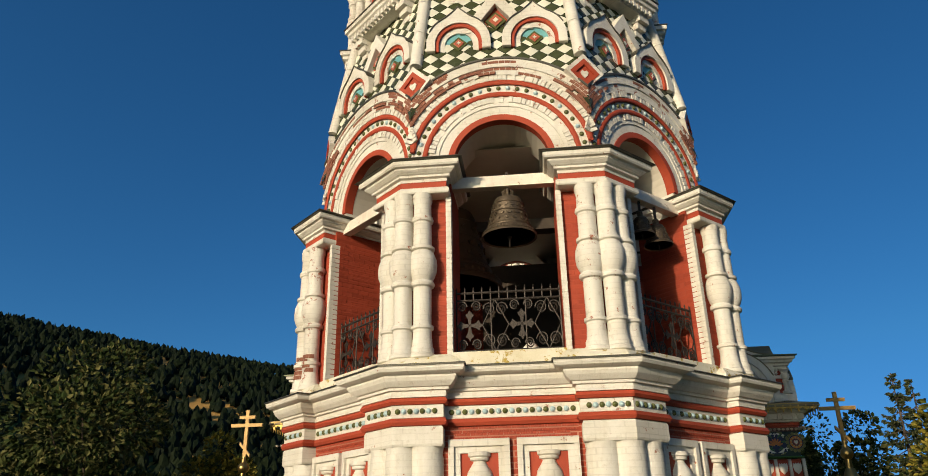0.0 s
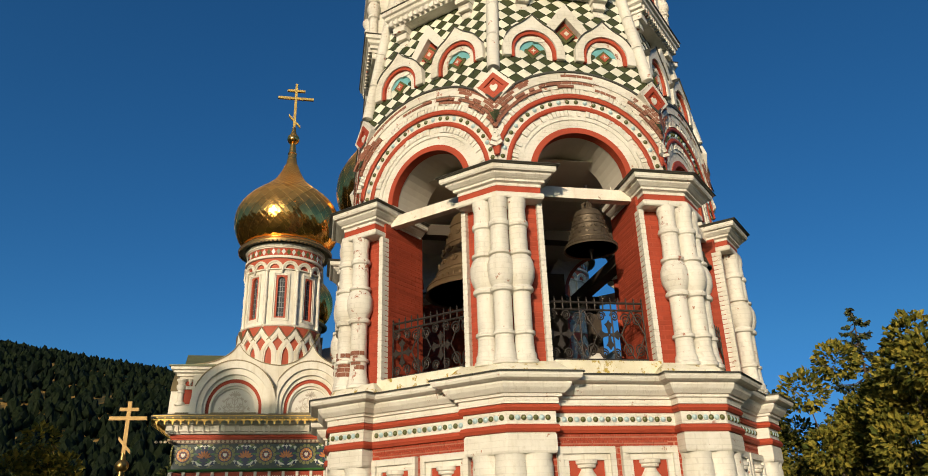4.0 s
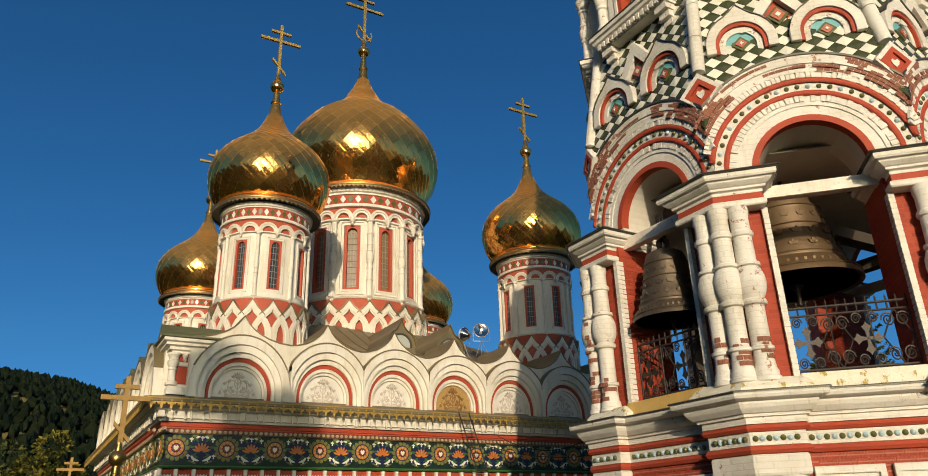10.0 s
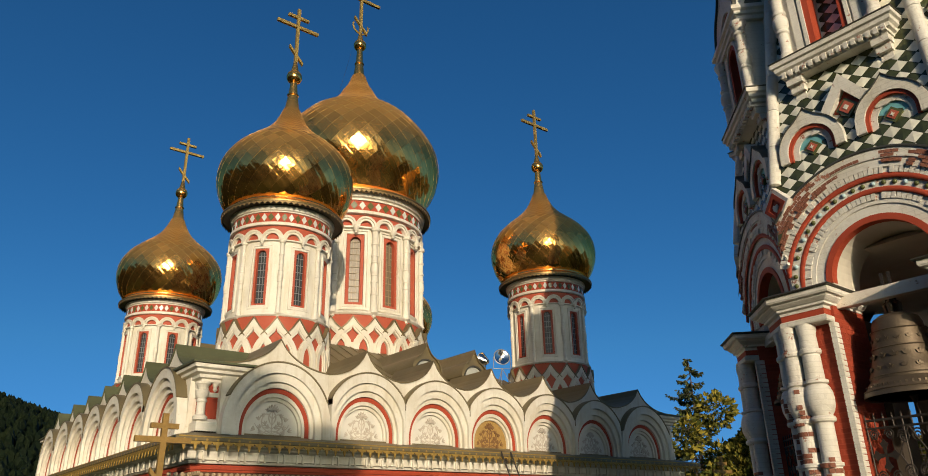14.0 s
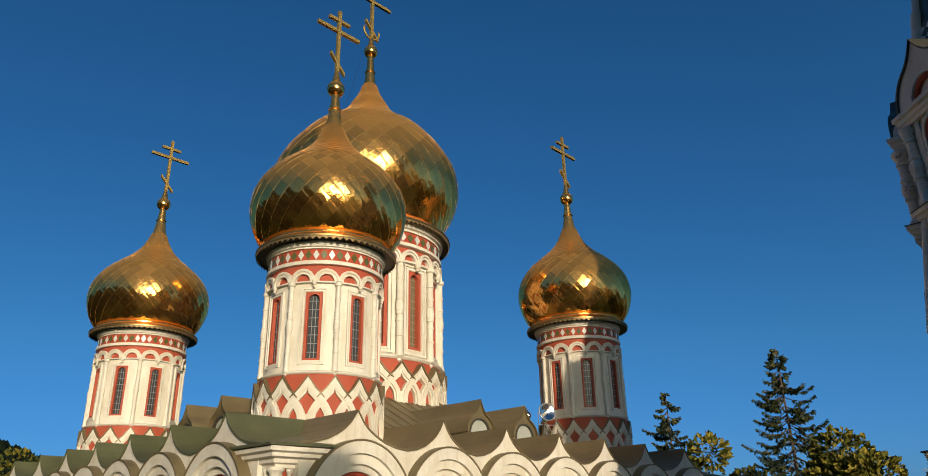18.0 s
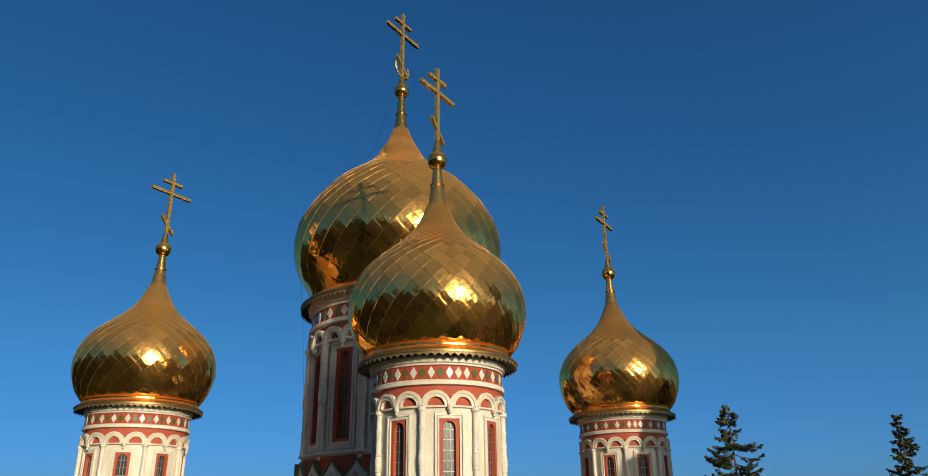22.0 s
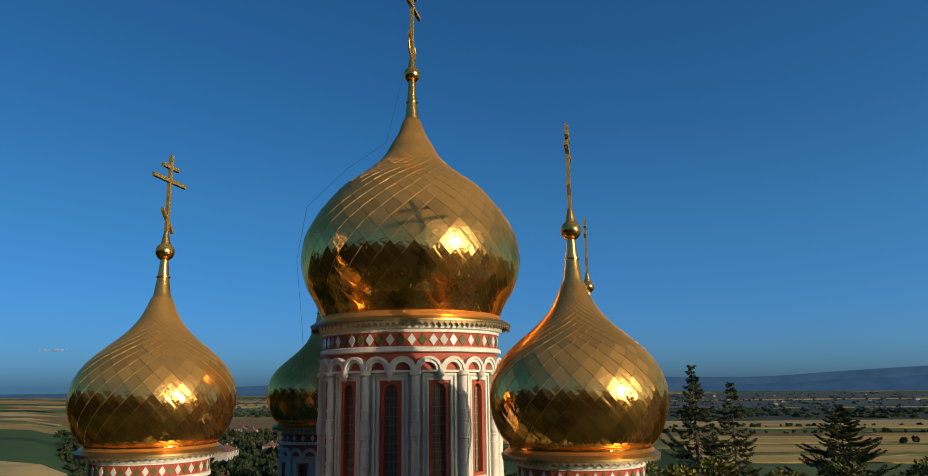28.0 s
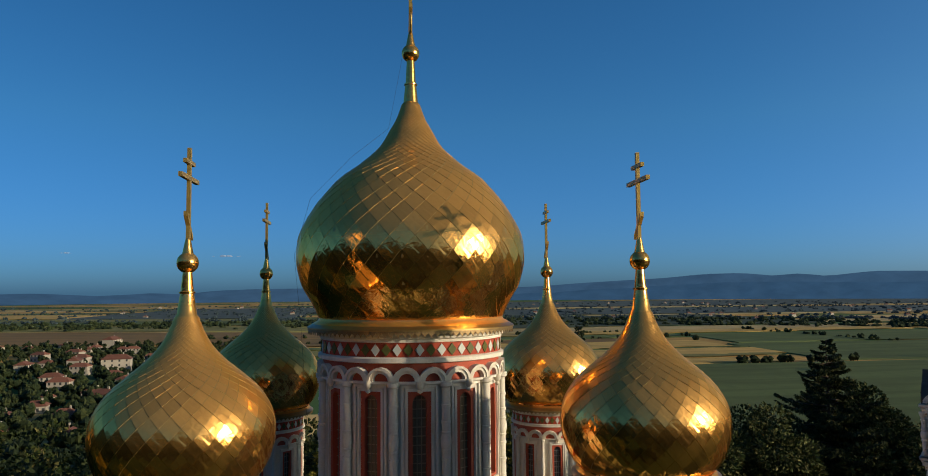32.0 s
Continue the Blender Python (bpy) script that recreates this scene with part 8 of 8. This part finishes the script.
# beads along the red course, and the gilded fringe
for face in (0, -90, 90, 180):
    fn = on_face(face)
    g, q, b = Geo(), Geo(), Geo()
    L_ = H + 0.5
    n = int(2 * L_ / 0.17)
    for i in range(n):
        u = -L_ + 2 * L_ * (i + 0.5) / n
        g.slab(shift(disc(0.055, 8, 0, 13.14), u), H - 0.11, H - 0.2)
    tagged(part("bead_course", at(g, fn), BEAD, church, "row of dull glazed beads"), kind="stuff")
    n = int(2 * L_ / 0.30)
    w = 2 * L_ / n
    for i in range(n):
        u = -L_ + w * (i + 0.5)
        nf = H + 0.58
        q.slab([(u - w / 2, 14.08), (u - w / 2, 13.92), (u - w * 0.32, 13.85), (u - w * 0.16, 13.87), (u - w * 0.11, 13.78), (u, 13.70), (u + w * 0.11, 13.78), (u + w * 0.16, 13.87), (u + w * 0.32, 13.85), (u + w / 2, 13.92), (u + w / 2, 14.08)], nf, nf - 0.03)
        q.slab(shift(disc(0.035, 8, 0, 13.98), u), nf + 0.02, nf - 0.03)
    tagged(part("gilded_fringe", at(q, fn), GILT_OLD, church, "worn gilded sheet metal fringe"), kind="stuff")
    # white string courses of the wall below
    part("string_course", at(Geo().box(-H + 0.45, H - 0.45, H - 0.46, H - 0.2, 10.9, 11.2), fn), WHITE_C, church)


# ---- gilded crosses on the porch cupolas ----
def finial(x, y, top, s, label):
    z0 = top - 2.9 * s
    t = thing("gilded_cross", x, y, z0, label, "cross", "gilded crosses beside the church")
    part("cone", Geo().lathe([(0.75 * s, -3.0 * s), (0.62 * s, -1.2 * s), (0.30 * s, -0.35 * s), (0.16 * s, 0.0), (0.0, 0.02)], 20), GOLD_DULL, t, "dull gilded cone", 40)
    part("neck", Geo().lathe([(0.13 * s, -0.05 * s), (0.11 * s, 0.4 * s), (0.0, 0.42 * s)], 14), GOLD_DULL, t, smooth=40)
    part("ball", Geo().lathe([(max(0.0, 0.24 * s * math.sin(radians(q))), 0.55 * s - 0.24 * s * math.cos(radians(q))) for q in range(0, 181, 18)], 18), GOLD_DULL, t, smooth=60)
    part("socket", Geo().lathe([(0.12 * s, 0.7 * s), (0.07 * s, 1.0 * s), (0.0, 1.02 * s)], 12), GOLD_DULL, t, smooth=40)
    tri_bar_cross(t, 0.95 * s, 2.9 * s, 1.35 * s, 0.115 * s, gilt=CROSS_DIM)


# darker than the gilt of the dome crosses
CROSS_DIM = plain("worn_gilt_paint", (0.34, 0.205, 0.055), 0.5, 0.3, 0.45, 9)
GOLD_DULL = gold("dull_gilding", (0.42, 0.28, 0.10), 0.35, 0.1)
finial(12.44, -12.08, 14.45, 1.0, "worn gilded three-bar cross on a small ball-topped cone")
finial(12.32, 11.82, 14.32, 1.0, "bright gilded three-bar cross on a small ball-topped cone")
finial(-10.4, -12.19, 14.16, 1.0, "gilded three-bar cross on a low cone beyond the church")

# ---- floodlights on the roof ----
def floodlight(x, y, z, r, yaw, pitch, label):
    zb = z - 0.75
    t = thing("floodlight", x, y, zb, label, "floodlight", "floodlights on the church roof", turn=yaw)
    m = Matrix.Translation((0, 0, z - zb)) @ Matrix.Rotation(radians(90 - pitch), 4, 'Y')
    mp = lambda X, Y, Z_: tuple(m @ Vector((X, Y, Z_)))
    part("housing", Geo().lathe([(0.0, -0.55 * r * 2), (0.35 * r, -0.5 * r * 2), (0.6 * r, -0.28 * r * 2), (0.95 * r, -0.02), (r, 0.02), (0.93 * r, 0.02), (0.6 * r, -0.2 * r), (0.0, -0.3 * r)], 24).mapped(mp), CHROME, t, "shiny round reflector", 40)
    part("bulb", Geo().lathe([(0.0, -0.02), (0.10 * r, -0.04), (0.13 * r, -0.12), (0.07 * r, -0.28 * r), (0.0, -0.29 * r)], 12).mapped(mp), WHITE_T, t, "pale lamp bulb", 40)
    part("guard", Geo().tube([mp(r * 0.97 * math.cos(q), r * 0.97 * math.sin(q), 0.03) for q in (2 * math.pi * i / 20 for i in range(20))], 0.022, 6, True), GREY_M, t, "dark rim")
    part("bracket", Geo().tube([(0, -r * 1.05, z - zb), (0, -r * 1.05, 0.25), (0, r * 1.05, 0.25), (0, r * 1.05, z - zb)], 0.02, 6), GREY_M, t)
    for sx, sy in ((0.3, -0.3), (0.3, 0.3), (-0.3, 0)):
        part("stand_leg", Geo().tube([(0, 0, 0.27), (sx, sy, -0.5)], 0.018, 6), GREY_M, t)


floodlight(8.06, 3.01, 18.48, 0.36, -25, 12, "large round chrome floodlight on a stand on the roof")
floodlight(7.11, 2.64, 18.48, 0.34, 200, 20, "round floodlight turned towards the domes")

# ---- ladder, cables ----
t = thing("iron_ladder", 12.2, -0.05, 7.9, "dark iron ladder leaning on the church cornice", "ladder")
for s in (-1, 1):
    part("rail", Geo().tube([(1.2, s * 0.22 + 1.0, 0), (-0.65, s * 0.22, 6.2)], 0.025, 6), IRON, t)
for i in range(1, 20):
    f = i / 20
    part("rung", Geo().tube([(1.2 - 1.85 * f, -0.22 + 1.0 * (1 - f), 6.2 * f), (1.2 - 1.85 * f, 0.22 + 1.0 * (1 - f), 6.2 * f)], 0.015, 5), IRON, t)


def cable(name, pts, r, label, sag=0.0):
    t = thing(name, *pts[0], label, "cable")
    o = Vector(pts[0])
    out = []
    for a, b in zip(pts[:-1], pts[1:]):
        for i in range(8):
            f = i / 8
            p = Vector(a).lerp(Vector(b), f)
            p.z -= sag * 4 * f * (1 - f)
            out.append(p - o)
    out.append(Vector(pts[-1]) - o)
    part("wire", Geo().tube(out, r, 4), IRON, t)


cable("lightning_wire", [(-0.45, -0.3, 37.9), (-1.0, -0.75, 34.9), (-2.4, -1.6, 33.6), (-3.9, -2.2, 31.9), (-4.55, -1.6, 29.8), (-4.3, -1.4, 27.0), (-3.9, -1.2, 21.0)], 0.005, "thin lightning wire hung down beside the gilded dome")
cable("overhead_cable", [(11.45, 1.5, 13.3), (14.0, 4.0, 13.0), (22.5, 1.5, 13.2)], 0.02, "black cable slung between church and bell tower", 0.5)
cable("overhead_cable", [(11.45, 1.0, 12.9), (15.0, 5.0, 12.6), (22.7, 1.2, 12.9)], 0.016, "black cable slung between church and bell tower", 0.4)

# ---- wall bricks of the tower, course by course ----
wall_ob = bpy.data.objects["lower_wall"]
BRK = [mesh_of("brick", Geo().box(-w / 2, w / 2, -0.01, 0.014, -0.046, 0.046), BRICK_P) for w in (0.262, 0.128)]
count = 0
for k in (0, 7, 6, 1):
    fn = on_face(45 * k)
    z, row = 10.55, 0
    while z > 9.5:
        u = -1.10 - (0.135 if row % 2 else 0.0)
        while u < 1.10:
            c = u + 0.135
            inside = any(abs(c - uc) < 0.50 + 0.11 for uc in (-0.56, 0.56)) and z < 10.44
            if abs(c) < 1.02 and not inside and count < 300:
                part("brick", BRK[0], None, wall_ob).matrix_basis = Matrix.Translation(fn(c, 4.44, z)) @ Matrix.Rotation(radians(45 * k - 90), 4, 'Z')
                count += 1
            u += 0.272
        z -= 0.102
        row += 1
